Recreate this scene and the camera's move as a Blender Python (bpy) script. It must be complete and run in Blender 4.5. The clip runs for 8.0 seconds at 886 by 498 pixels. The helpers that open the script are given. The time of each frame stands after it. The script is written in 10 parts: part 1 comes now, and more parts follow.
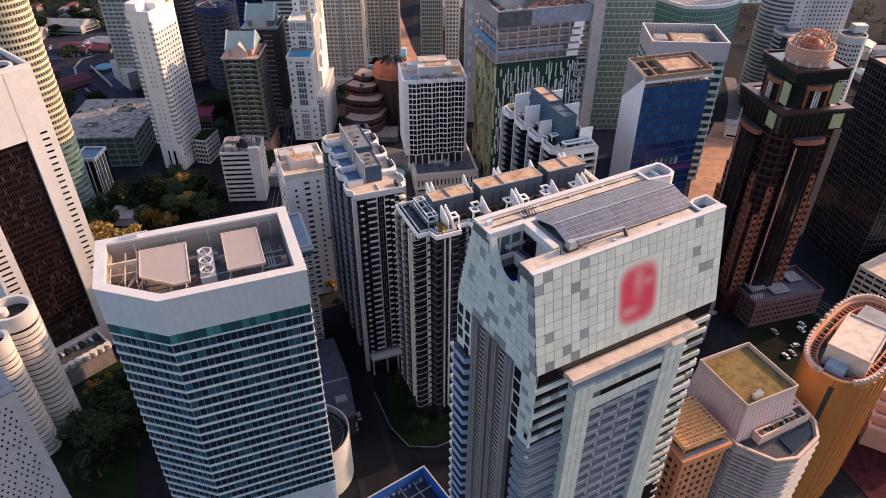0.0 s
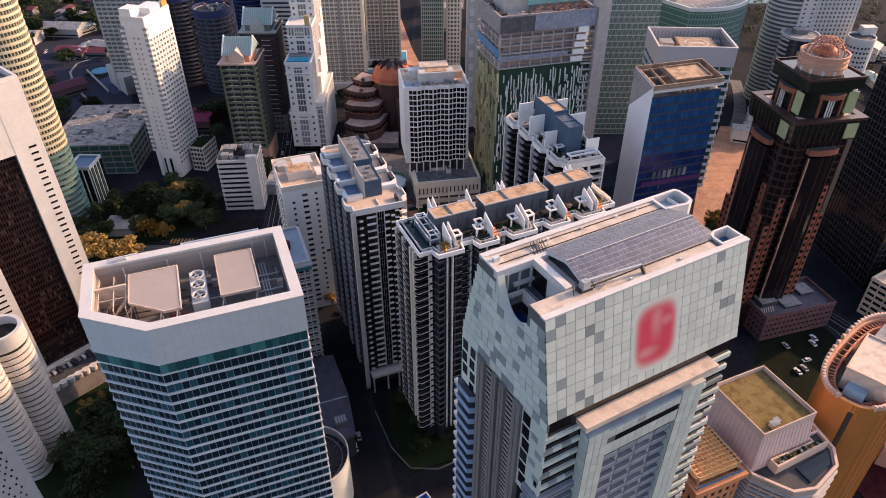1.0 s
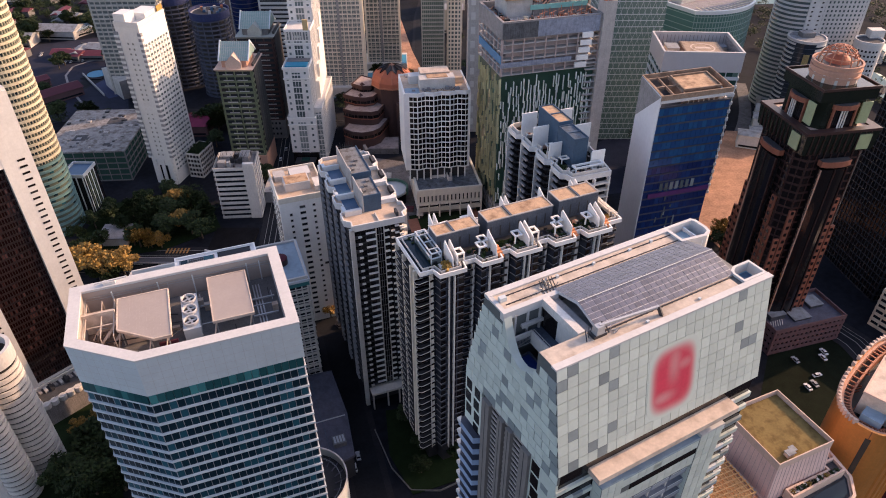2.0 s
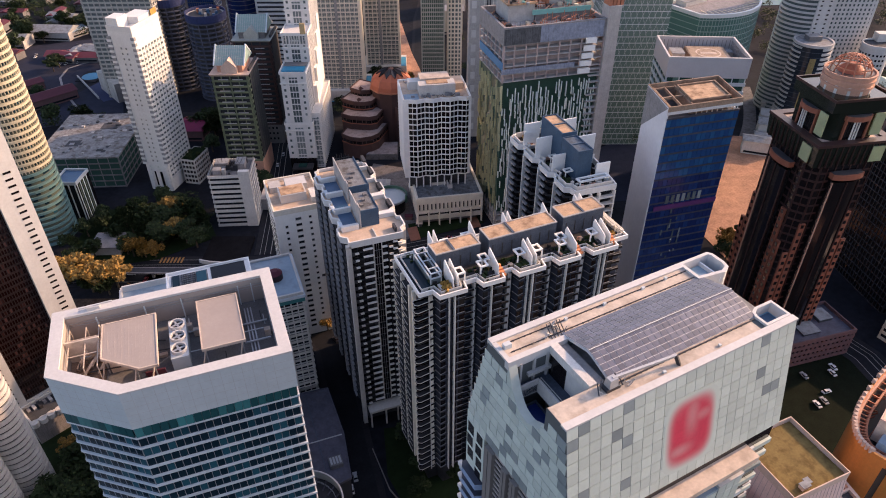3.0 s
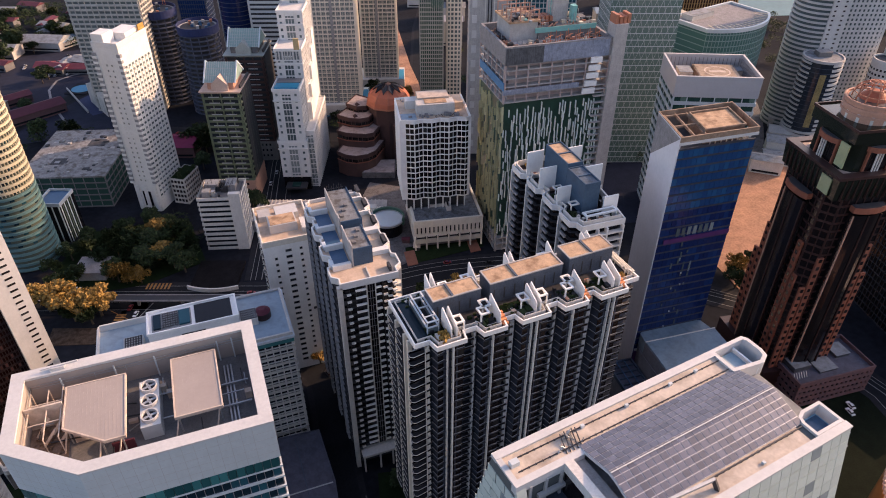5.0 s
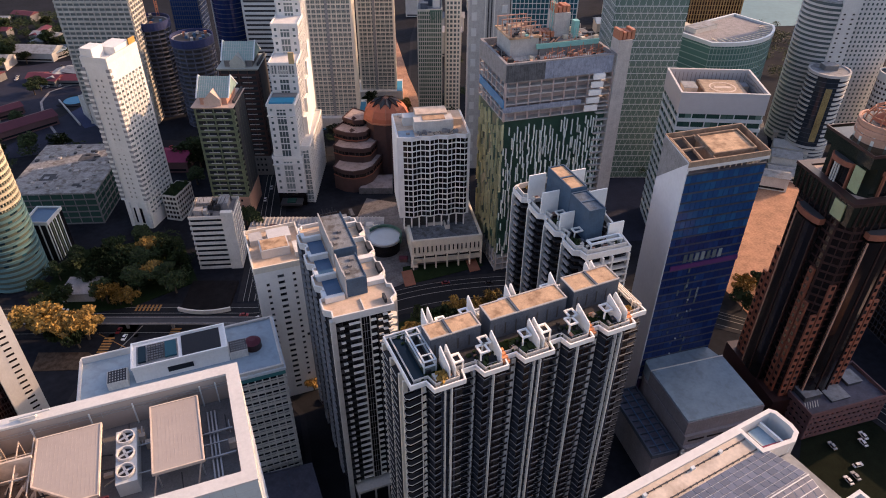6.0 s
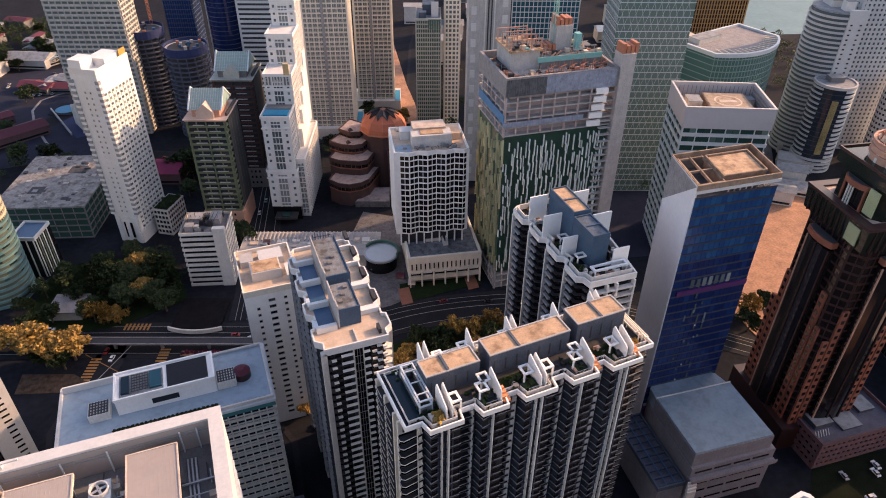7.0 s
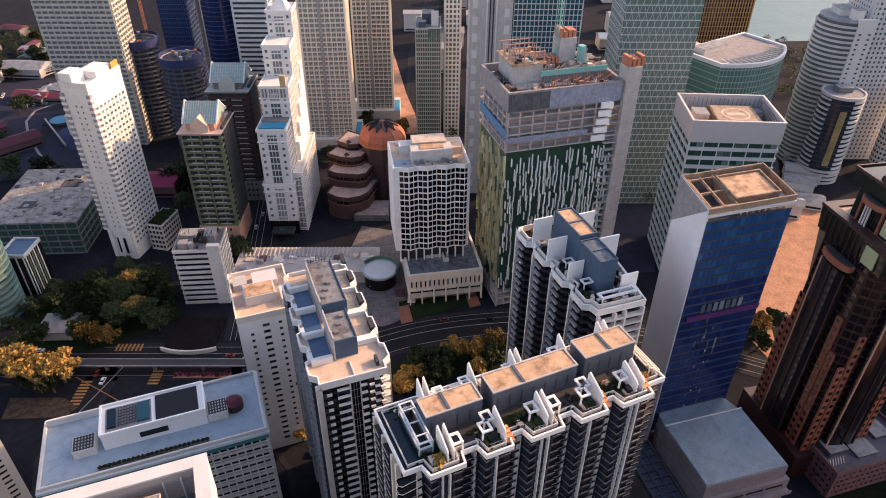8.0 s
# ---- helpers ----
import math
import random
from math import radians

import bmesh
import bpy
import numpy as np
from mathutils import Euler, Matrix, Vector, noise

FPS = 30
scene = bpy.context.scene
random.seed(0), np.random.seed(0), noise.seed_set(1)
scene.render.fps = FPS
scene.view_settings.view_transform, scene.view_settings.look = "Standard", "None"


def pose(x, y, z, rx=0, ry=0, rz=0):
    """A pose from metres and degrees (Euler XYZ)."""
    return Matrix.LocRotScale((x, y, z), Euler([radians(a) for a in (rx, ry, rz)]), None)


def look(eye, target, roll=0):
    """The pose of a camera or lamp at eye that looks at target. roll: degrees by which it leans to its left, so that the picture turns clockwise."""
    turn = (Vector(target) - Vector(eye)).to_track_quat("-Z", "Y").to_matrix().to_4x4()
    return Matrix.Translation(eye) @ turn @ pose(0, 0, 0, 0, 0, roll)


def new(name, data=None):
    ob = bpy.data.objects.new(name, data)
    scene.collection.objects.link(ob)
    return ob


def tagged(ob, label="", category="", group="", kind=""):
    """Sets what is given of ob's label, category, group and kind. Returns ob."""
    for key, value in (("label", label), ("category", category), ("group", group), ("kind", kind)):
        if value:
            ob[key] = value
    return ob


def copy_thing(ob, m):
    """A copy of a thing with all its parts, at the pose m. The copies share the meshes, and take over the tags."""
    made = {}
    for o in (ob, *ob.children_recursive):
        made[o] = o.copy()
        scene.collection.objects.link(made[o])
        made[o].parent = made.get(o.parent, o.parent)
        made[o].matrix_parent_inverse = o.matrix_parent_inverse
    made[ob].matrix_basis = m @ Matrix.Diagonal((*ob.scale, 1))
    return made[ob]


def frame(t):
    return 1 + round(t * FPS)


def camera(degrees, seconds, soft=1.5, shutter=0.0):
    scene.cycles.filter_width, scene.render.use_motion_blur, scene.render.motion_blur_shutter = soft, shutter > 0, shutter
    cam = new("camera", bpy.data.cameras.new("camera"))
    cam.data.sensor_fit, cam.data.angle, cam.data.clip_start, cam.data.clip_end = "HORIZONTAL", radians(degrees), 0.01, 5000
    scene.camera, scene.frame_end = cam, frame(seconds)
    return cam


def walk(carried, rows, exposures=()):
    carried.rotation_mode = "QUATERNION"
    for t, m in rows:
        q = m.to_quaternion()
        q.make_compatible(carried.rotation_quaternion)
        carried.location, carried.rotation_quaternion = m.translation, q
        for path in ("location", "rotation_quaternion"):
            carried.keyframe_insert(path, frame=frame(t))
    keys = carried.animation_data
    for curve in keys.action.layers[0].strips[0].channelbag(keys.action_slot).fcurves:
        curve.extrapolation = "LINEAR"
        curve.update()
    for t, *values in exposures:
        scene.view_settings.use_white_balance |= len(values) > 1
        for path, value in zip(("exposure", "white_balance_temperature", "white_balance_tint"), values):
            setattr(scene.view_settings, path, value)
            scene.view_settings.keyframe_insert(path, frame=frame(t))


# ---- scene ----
cam = camera(66.0, 8.0, soft=1.0)
PATH = [
    (0, (0.694, 0.569, 222.214), (1.269, 2.088, 221.046), 0.2),
    (0.5, (2.315, 5.334, 222.503), (2.887, 6.852, 221.333), 0.1),
    (1, (4.028, 10.754, 222.868), (4.599, 12.27, 221.696), -0.0),
    (1.5, (5.509, 15.355, 223.351), (6.078, 16.87, 222.177), -0.1),
    (3, (10.782, 29.867, 224.388), (11.35, 31.376, 223.205), -0.0),
    (3.5, (12.344, 33.809, 224.761), (12.911, 35.318, 223.577), -0.0),
    (4, (13.97, 38.169, 225.081), (14.537, 39.676, 223.895), -0.0),
    (4.5, (15.717, 42.415, 225.196), (16.286, 43.924, 224.014), 0.1),
    (6, (22.593, 59.342, 226.14), (23.171, 60.861, 224.976), 0.3),
    (6.5, (24.871, 64.681, 226.362), (25.451, 66.203, 225.202), 0.4),
    (7, (27.295, 70.574, 226.514), (27.878, 72.097, 225.357), 0.5),
    (7.5, (29.286, 75.665, 226.795), (29.87, 77.19, 225.64), 0.5),
    (8, (31.27, 81.277, 227.034), (31.854, 82.806, 225.884), 0.4),
]
walk(cam, [(t, look(eye, target, roll)) for t, eye, target, roll in PATH], [(0, 1.08, 6960, 26), (4.5, 1.03, 6940, 26), (6, 1.0, 7110, 26), (8, 1.31, 7430, 26)])

# ---- light ----
SUN_AZ, SUN_EL = 7.0, 22.0          # degrees: from +x towards +y, and above the horizon
world = bpy.data.worlds.new("world")
scene.world = world
world.use_nodes = True
sky = world.node_tree.nodes.new("ShaderNodeTexSky")
sky.sky_type, sky.sun_disc = "NISHITA", False
sky.sun_elevation, sky.sun_rotation = radians(SUN_EL), radians(90 - SUN_AZ)
sky.air_density, sky.dust_density = 1.0, 2.0
bg = world.node_tree.nodes["Background"]
bg.inputs[1].default_value = 0.15
world.node_tree.links.new(sky.outputs[0], bg.inputs[0])
sun = new("sun", bpy.data.lights.new("sun", "SUN"))
sun.data.energy, sun.data.angle, sun.data.color = 2.65, radians(0.6), (1.0, 0.68, 0.40)
_a, _e = radians(SUN_AZ), radians(SUN_EL)
sun.matrix_world = look((400 * math.cos(_a) * math.cos(_e), 400 * math.sin(_a) * math.cos(_e), 400 * math.sin(_e)), (0, 0, 0))

# ---- materials ----
MATS = {}


def mk(name, rgb, rough=0.8, var=0.18, size=3.0, bump=0.15, metal=0.0, streak=0.0, rnd=0.0, spec=0.5, stain=0.0):
    """A worn surface: fine grain and broad patches (size in metres), rain streaks, and a tone of its own for each piece."""
    m = bpy.data.materials.new(name)
    m.use_nodes = True
    nt = m.node_tree
    N, L = nt.nodes.new, nt.links.new
    p = nt.nodes["Principled BSDF"]
    p.inputs["Roughness"].default_value, p.inputs["Metallic"].default_value = rough, metal
    p.inputs["Specular IOR Level"].default_value = spec
    geo = N("ShaderNodeNewGeometry")
    big, fine = N("ShaderNodeTexNoise"), N("ShaderNodeTexNoise")
    big.inputs["Scale"].default_value, big.inputs["Detail"].default_value = 1.0 / size, 4
    fine.inputs["Scale"].default_value, fine.inputs["Detail"].default_value = 6.0 / size, 6
    L(geo.outputs["Position"], big.inputs["Vector"])
    L(geo.outputs["Position"], fine.inputs["Vector"])
    mix = N("ShaderNodeMath")
    mix.operation = "ADD"
    L(big.outputs["Fac"], mix.inputs[0])
    L(fine.outputs["Fac"], mix.inputs[1])
    out = mix.outputs[0]
    if streak:
        mp, st = N("ShaderNodeMapping"), N("ShaderNodeTexNoise")
        mp.inputs["Scale"].default_value = (0.9, 0.9, 0.05)
        L(geo.outputs["Position"], mp.inputs["Vector"])
        L(mp.outputs["Vector"], st.inputs["Vector"])
        s2 = N("ShaderNodeMath")
        s2.operation, s2.inputs[1].default_value = "MULTIPLY_ADD", 2.0 * streak
        L(st.outputs["Fac"], s2.inputs[0])
        L(out, s2.inputs[2])
        s3 = N("ShaderNodeMath")
        s3.operation, s3.inputs[1].default_value = "SUBTRACT", streak
        L(s2.outputs[0], s3.inputs[0])
        out = s3.outputs[0]
    ramp = N("ShaderNodeMapRange")
    ramp.inputs["From Min"].default_value, ramp.inputs["From Max"].default_value = 0.6, 1.4
    ramp.inputs["To Min"].default_value, ramp.inputs["To Max"].default_value = 1 - var, 1 + var
    L(out, ramp.inputs["Value"])
    val = ramp.outputs[0]
    if rnd:
        oi, ad, fr, mr, mu = N("ShaderNodeObjectInfo"), N("ShaderNodeMath"), N("ShaderNodeMath"), N("ShaderNodeMapRange"), N("ShaderNodeMath")
        fr.operation, mu.operation = "FRACT", "MULTIPLY"
        L(oi.outputs["Random"], ad.inputs[0])
        L(geo.outputs["Random Per Island"], ad.inputs[1])
        L(ad.outputs[0], fr.inputs[0])
        L(fr.outputs[0], mr.inputs["Value"])
        mr.inputs["To Min"].default_value, mr.inputs["To Max"].default_value = 1 - rnd, 1 + rnd
        L(mr.outputs[0], mu.inputs[0])
        L(val, mu.inputs[1])
        val = mu.outputs[0]
    col = N("ShaderNodeVectorMath")
    col.operation = "SCALE"
    col.inputs[0].default_value = rgb
    L(val, col.inputs["Scale"])
    cout = col.outputs[0]
    if stain:
        sn, sr, sm = N("ShaderNodeTexNoise"), N("ShaderNodeMapRange"), N("ShaderNodeMix")
        sn.inputs["Scale"].default_value, sn.inputs["Detail"].default_value = 0.35, 8
        sr.inputs["From Min"].default_value, sr.inputs["From Max"].default_value, sr.inputs["To Max"].default_value = 0.48, 0.66, stain
        sm.data_type = "RGBA"
        L(geo.outputs["Position"], sn.inputs["Vector"])
        L(sn.outputs["Fac"], sr.inputs["Value"])
        L(sr.outputs[0], sm.inputs[0])
        L(cout, sm.inputs[6])
        sm.inputs[7].default_value = (rgb[0] * 0.42, rgb[1] * 0.36, rgb[2] * 0.32, 1)
        cout = sm.outputs[2]
    L(cout, p.inputs["Base Color"])
    if bump:
        b = N("ShaderNodeBump")
        b.inputs["Strength"].default_value, b.inputs["Distance"].default_value = bump, 0.1
        L(fine.outputs["Fac"], b.inputs["Height"])
        L(b.outputs["Normal"], p.inputs["Normal"])
    MATS[name] = m
    return m


def glass(name, dark, light, rough=0.12, share=0.35, metal=0.0, spec=0.35):
    """Window glass over dim rooms: each pane shows its own depth of blind or room behind it."""
    m = mk(name, dark, rough, 0.15, 8, 0.0, metal, spec=spec)
    nt = m.node_tree
    N, L = nt.nodes.new, nt.links.new
    p = nt.nodes["Principled BSDF"]
    geo, oi, ad, fr, mr, mx = (N("ShaderNodeNewGeometry"), N("ShaderNodeObjectInfo"), N("ShaderNodeMath"), N("ShaderNodeMath"),
                               N("ShaderNodeMapRange"), N("ShaderNodeMix"))
    fr.operation, mx.data_type = "FRACT", "RGBA"
    L(oi.outputs["Random"], ad.inputs[0])
    L(geo.outputs["Random Per Island"], ad.inputs[1])
    L(ad.outputs[0], fr.inputs[0])
    L(fr.outputs[0], mr.inputs["Value"])
    mr.inputs["From Min"].default_value = 1 - share
    L(mr.outputs[0], mx.inputs[0])
    mx.inputs[6].default_value, mx.inputs[7].default_value = (*dark, 1), (*light, 1)
    wv, bp = N("ShaderNodeTexNoise"), N("ShaderNodeBump")
    wv.inputs["Scale"].default_value = 0.35
    bp.inputs["Strength"].default_value, bp.inputs["Distance"].default_value = 0.05, 0.3
    L(geo.outputs["Position"], wv.inputs["Vector"])
    L(wv.outputs["Fac"], bp.inputs["Height"])
    L(bp.outputs["Normal"], p.inputs["Normal"])
    L(mx.outputs[2], p.inputs["Base Color"])
    return m


WHITE = mk("white_paint", (0.55, 0.54, 0.525), 0.7, 0.10, 5, 0.1, streak=0.25, rnd=0.05)
WHITEC = mk("fresh_white_paint", (0.69, 0.68, 0.655), 0.7, 0.10, 5, 0.1, streak=0.3, rnd=0.05)
WHITE2 = mk("weathered_white", (0.60, 0.57, 0.53), 0.8, 0.16, 4, 0.15, streak=0.45, rnd=0.07)
# cream with yellowish light put into the colour
YELC = mk("yellow_lit_cream", (0.52, 0.47, 0.34), 0.8, 0.18, 4, 0.12, streak=0.4, rnd=0.08)
CREAM = mk("cream_render", (0.56, 0.49, 0.38), 0.8, 0.15, 5, 0.12, streak=0.4, rnd=0.06)
PANEL = mk("pale_metal_panel", (0.54, 0.58, 0.59), 0.45, 0.07, 6, 0.05, rnd=0.05, streak=0.15)
BANDW = mk("pale_blue_band", (0.58, 0.63, 0.66), 0.5, 0.10, 4, 0.08, rnd=0.06, streak=0.2)
CONC = mk("concrete", (0.40, 0.38, 0.365), 0.9, 0.22, 3, 0.25, streak=0.4, rnd=0.06)
HALLW = mk("violet_grey_wall", (0.20, 0.185, 0.205), 0.85, 0.2, 4, 0.15, streak=0.5, rnd=0.05)
COOLW = mk("cool_white_wall", (0.68, 0.67, 0.69), 0.7, 0.08, 9, 0.08, streak=0.25)
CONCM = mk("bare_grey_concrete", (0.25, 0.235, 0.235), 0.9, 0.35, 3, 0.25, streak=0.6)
CONCD = mk("dark_concrete", (0.16, 0.155, 0.155), 0.9, 0.25, 3, 0.25, streak=0.4, rnd=0.08)
ROOFB = mk("beige_roof", (0.58, 0.435, 0.325), 0.9, 0.15, 4, 0.2, stain=0.25)
ROOFR = mk("rusty_roof", (0.50, 0.325, 0.20), 0.9, 0.28, 2.5, 0.25, stain=0.8)
PATCHR = mk("stained_grey_roof", (0.24, 0.235, 0.23), 0.9, 0.45, 6, 0.25, stain=0.85)
ROOFG = mk("grey_roof", (0.25, 0.26, 0.27), 0.9, 0.25, 4, 0.2, stain=0.5)
MOTTLEA = mk("stained_grey_deck", (0.17, 0.18, 0.19), 0.8, 0.45, 2.5, 0.2, stain=1.0)
MOTTLEB = mk("stained_blue_roof", (0.075, 0.11, 0.15), 0.7, 0.6, 3, 0.2, stain=0.7)
MOTTLE = mk("puddled_roof", (0.15, 0.165, 0.18), 0.6, 0.9, 3.5, 0.2, stain=0.9)
ROOFK = mk("dark_roof", (0.055, 0.058, 0.065), 0.9, 0.45, 2.5, 0.3, stain=0.5, rnd=0.1)
ROOMB = mk("slate_blue_wall", (0.036, 0.080, 0.135), 0.7, 0.25, 3, 0.1, streak=0.3, rnd=0.06)
SLATE = mk("slate_wall", (0.056, 0.076, 0.108), 0.7, 0.35, 3, 0.1, streak=0.3, rnd=0.06)
SLATEV = mk("slate_violet_roof", (0.085, 0.085, 0.115), 0.8, 0.25, 5, 0.15, stain=0.4)
SLROOF = mk("blue_grey_metal_roof", (0.21, 0.285, 0.335), 0.6, 0.15, 7, 0.1, stain=0.3)
BLUEROOF = mk("pale_blue_roof", (0.28, 0.365, 0.43), 0.75, 0.10, 7, 0.1, stain=0.25)
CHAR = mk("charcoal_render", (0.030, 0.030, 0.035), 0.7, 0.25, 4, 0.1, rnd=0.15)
NAVY = mk("navy_slab", (0.032, 0.038, 0.058), 0.6, 0.2, 4, 0.1, rnd=0.2)
GREYW = mk("smooth_grey_render", (0.47, 0.455, 0.46), 0.7, 0.06, 6, 0.05, streak=0.15)
GREYBAR = mk("grey_pier", (0.46, 0.45, 0.44), 0.8, 0.12, 4, 0.1, streak=0.4)
BALC = mk("weathered_cream", (0.47, 0.44, 0.39), 0.8, 0.15, 4, 0.12, streak=0.35, rnd=0.08)
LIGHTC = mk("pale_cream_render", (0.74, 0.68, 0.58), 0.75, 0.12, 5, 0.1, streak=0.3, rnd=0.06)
BRIGHT = mk("bright_white_paint", (0.86, 0.845, 0.815), 0.65, 0.08, 5, 0.1, streak=0.25, rnd=0.04)
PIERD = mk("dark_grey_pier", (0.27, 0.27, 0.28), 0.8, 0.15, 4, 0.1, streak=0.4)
SLATB = mk("brownish_slat", (0.33, 0.295, 0.275), 0.8, 0.15, 4, 0.1, streak=0.4)
PIERB = mk("brownish_grey_pier", (0.185, 0.165, 0.155), 0.8, 0.15, 4, 0.1, streak=0.4)
TAUPE = mk("taupe_canopy", (0.37, 0.315, 0.28), 0.75, 0.06, 5, 0.06)
STEEL = mk("galvanised_steel", (0.42, 0.43, 0.44), 0.45, 0.15, 1.5, 0.1, metal=0.5)
DKSTEEL = mk("dark_steel", (0.05, 0.05, 0.055), 0.5, 0.2, 1.5, 0.1, metal=0.4)
TILEL = mk("pale_green_tile", (0.545, 0.605, 0.545), 0.35, 0.06, 5, 0.03, rnd=0.09, streak=0.1)
TILEG = mk("grey_tile", (0.25, 0.29, 0.29), 0.35, 0.10, 5, 0.03, rnd=0.15)
TILEB = mk("tile_backing", (0.10, 0.11, 0.11), 0.8, 0.1, 4, 0.1)
SOFTRED = mk("soft_red_sign", (0.60, 0.05, 0.09), 0.5, 0.12, 3, 0.03)
_n, _p = SOFTRED.node_tree, SOFTRED.node_tree.nodes["Principled BSDF"]
_tc, _mp, _sp, _ad, _mr, _mx = [_n.nodes.new("ShaderNode" + k) for k in ("TexCoord", "Mapping", "SeparateXYZ", "Math", "MapRange", "Mix")]
_mp.inputs["Scale"].default_value, _mx.data_type = (1 / 5.3, 1 / 7.2, 0.0), "RGBA"
_n.links.new(_tc.outputs["Object"], _mp.inputs["Vector"])
_n.links.new(_mp.outputs[0], _sp.inputs[0])
for _k in (0, 1):     # a squarish, faded outline
    _pw = _n.nodes.new("ShaderNodeMath")
    _ab = _n.nodes.new("ShaderNodeMath")
    _ab.operation, _pw.operation, _pw.inputs[1].default_value = "ABSOLUTE", "POWER", 3.6
    _n.links.new(_sp.outputs[_k], _ab.inputs[0])
    _n.links.new(_ab.outputs[0], _pw.inputs[0])
    _n.links.new(_pw.outputs[0], _ad.inputs[_k])
_mr.inputs["From Min"].default_value, _mr.inputs["From Max"].default_value, _mr.interpolation_type = 0.10, 0.95, "SMOOTHSTEP"
_n.links.new(_ad.outputs[0], _mr.inputs["Value"])
_out = _mr.outputs[0]
for _x, _y, _w, _h, _k in ((0.02, 0.40, 0.40, 0.85, 0.3), (0.45, 0.30, 0.7, 0.24, 0.26), (-0.4, -0.44, 0.8, 0.26, 0.34), (-0.8, 0.9, 0.7, 0.6, 0.28), (0.8, -0.9, 0.7, 0.55, 0.3)):
    _f = []     # a worn stroke with soft ends
    for _i, _c, _r in ((0, _x, _w), (1, _y, _h)):
        _a, _d = _n.nodes.new("ShaderNodeMath"), _n.nodes.new("ShaderNodeMath")
        _a.operation, _a.inputs[1].default_value, _d.operation = "SUBTRACT", _c, "ABSOLUTE"
        _n.links.new(_sp.outputs[_i], _a.inputs[0])
        _n.links.new(_a.outputs[0], _d.inputs[0])
        _s = _n.nodes.new("ShaderNodeMapRange")
        _s.interpolation_type = "SMOOTHSTEP"
        _s.inputs["From Min"].default_value, _s.inputs["From Max"].default_value = 0.0, _r
        _s.inputs["To Min"].default_value, _s.inputs["To Max"].default_value = 1.0, 0.0
        _n.links.new(_d.outputs[0], _s.inputs["Value"])
        _f.append(_s.outputs[0])
    _a, _d, _s = [_n.nodes.new("ShaderNodeMath") for _i in range(3)]
    _a.operation, _d.operation, _d.inputs[1].default_value, _s.operation = "MULTIPLY", "MULTIPLY", _k, "MAXIMUM"
    _n.links.new(_f[0], _a.inputs[0])
    _n.links.new(_f[1], _a.inputs[1])
    _n.links.new(_a.outputs[0], _d.inputs[0])
    _n.links.new(_d.outputs[0], _s.inputs[0])
    _n.links.new(_out, _s.inputs[1])
    _out = _s.outputs[0]
_n.links.new(_out, _mx.inputs[0])
_n.links.new(_p.inputs["Base Color"].links[0].from_socket, _mx.inputs[6])
_mx.inputs[7].default_value = (0.545, 0.605, 0.545, 1)
_n.links.new(_mx.outputs[2], _p.inputs["Base Color"])
SOLAR = mk("solar_cell", (0.105, 0.11, 0.145), 0.32, 0.15, 4, 0.0, rnd=0.25, spec=0.6)
SOLARF = mk("solar_frame", (0.58, 0.59, 0.61), 0.5, 0.1, 4, 0.0, metal=0.3)
DECKC = mk("pale_beige_screed", (0.56, 0.475, 0.39), 0.9, 0.18, 3, 0.2, stain=0.5)
SLABB = mk("slate_blue_slab", (0.23, 0.255, 0.295), 0.6, 0.15, 3, 0.1, rnd=0.12, streak=0.2)
BALB = mk("pale_blue_balcony", (0.24, 0.335, 0.49), 0.6, 0.12, 3, 0.1, rnd=0.08, streak=0.2)
PADB = mk("brown_pad", (0.38, 0.28, 0.20), 0.9, 0.3, 4, 0.2, stain=0.6)
OCHRE = mk("ochre_brown_render", (0.40, 0.25, 0.11), 0.8, 0.2, 4, 0.1, streak=0.4, rnd=0.1)
RUBBLE = mk("brown_rubble", (0.24, 0.165, 0.12), 0.95, 0.4, 2, 0.4, stain=0.7)
LEDGE = mk("beige_ledge", (0.60, 0.49, 0.40), 0.8, 0.15, 3, 0.15, stain=0.4)
POOL = mk("pool_water", (0.010, 0.20, 0.34), 0.35, 0.15, 2, 0.1, spec=0.2)
DEEPBLUE = mk("deep_blue_water", (0.012, 0.035, 0.16), 0.12, 0.15, 2, 0.1)
POOLD = mk("blue_tank", (0.035, 0.10, 0.19), 0.3, 0.2, 2, 0.05)
NETG = mk("grey_blue_net", (0.24, 0.27, 0.34), 0.9, 0.4, 2, 0.3, streak=0.5)
CROWNN = mk("mottled_dark_cladding", (0.075, 0.08, 0.09), 0.7, 0.6, 2.5, 0.3, streak=0.8)
HUTB = mk("vivid_blue_paint", (0.02, 0.13, 0.42), 0.5, 0.25, 2, 0.1, streak=0.4)
TARP = mk("bright_blue_sheet", (0.045, 0.19, 0.36), 0.6, 0.2, 2, 0.2, rnd=0.15)
NETD = mk("blue_grey_slab", (0.075, 0.085, 0.12), 0.9, 0.3, 3, 0.2, streak=0.4)
NETTING = mk("navy_netting", (0.013, 0.024, 0.085), 0.8, 0.3, 2, 0.2, rnd=0.2)
PURPLE = mk("purple_band", (0.09, 0.02, 0.11), 0.5, 0.2, 3, 0.1)
BRICK = mk("dusky_pink_brick", (0.125, 0.066, 0.07), 0.85, 0.2, 2, 0.2, rnd=0.1)
TERRA = mk("terracotta_panel", (0.42, 0.16, 0.09), 0.7, 0.18, 3, 0.15, rnd=0.08, streak=0.2)
TERRAD = mk("dark_terracotta", (0.25, 0.08, 0.045), 0.7, 0.2, 3, 0.15, rnd=0.1, streak=0.2)
SALMON = mk("salmon_stone", (0.50, 0.27, 0.19), 0.75, 0.15, 3, 0.15, rnd=0.08, streak=0.25)
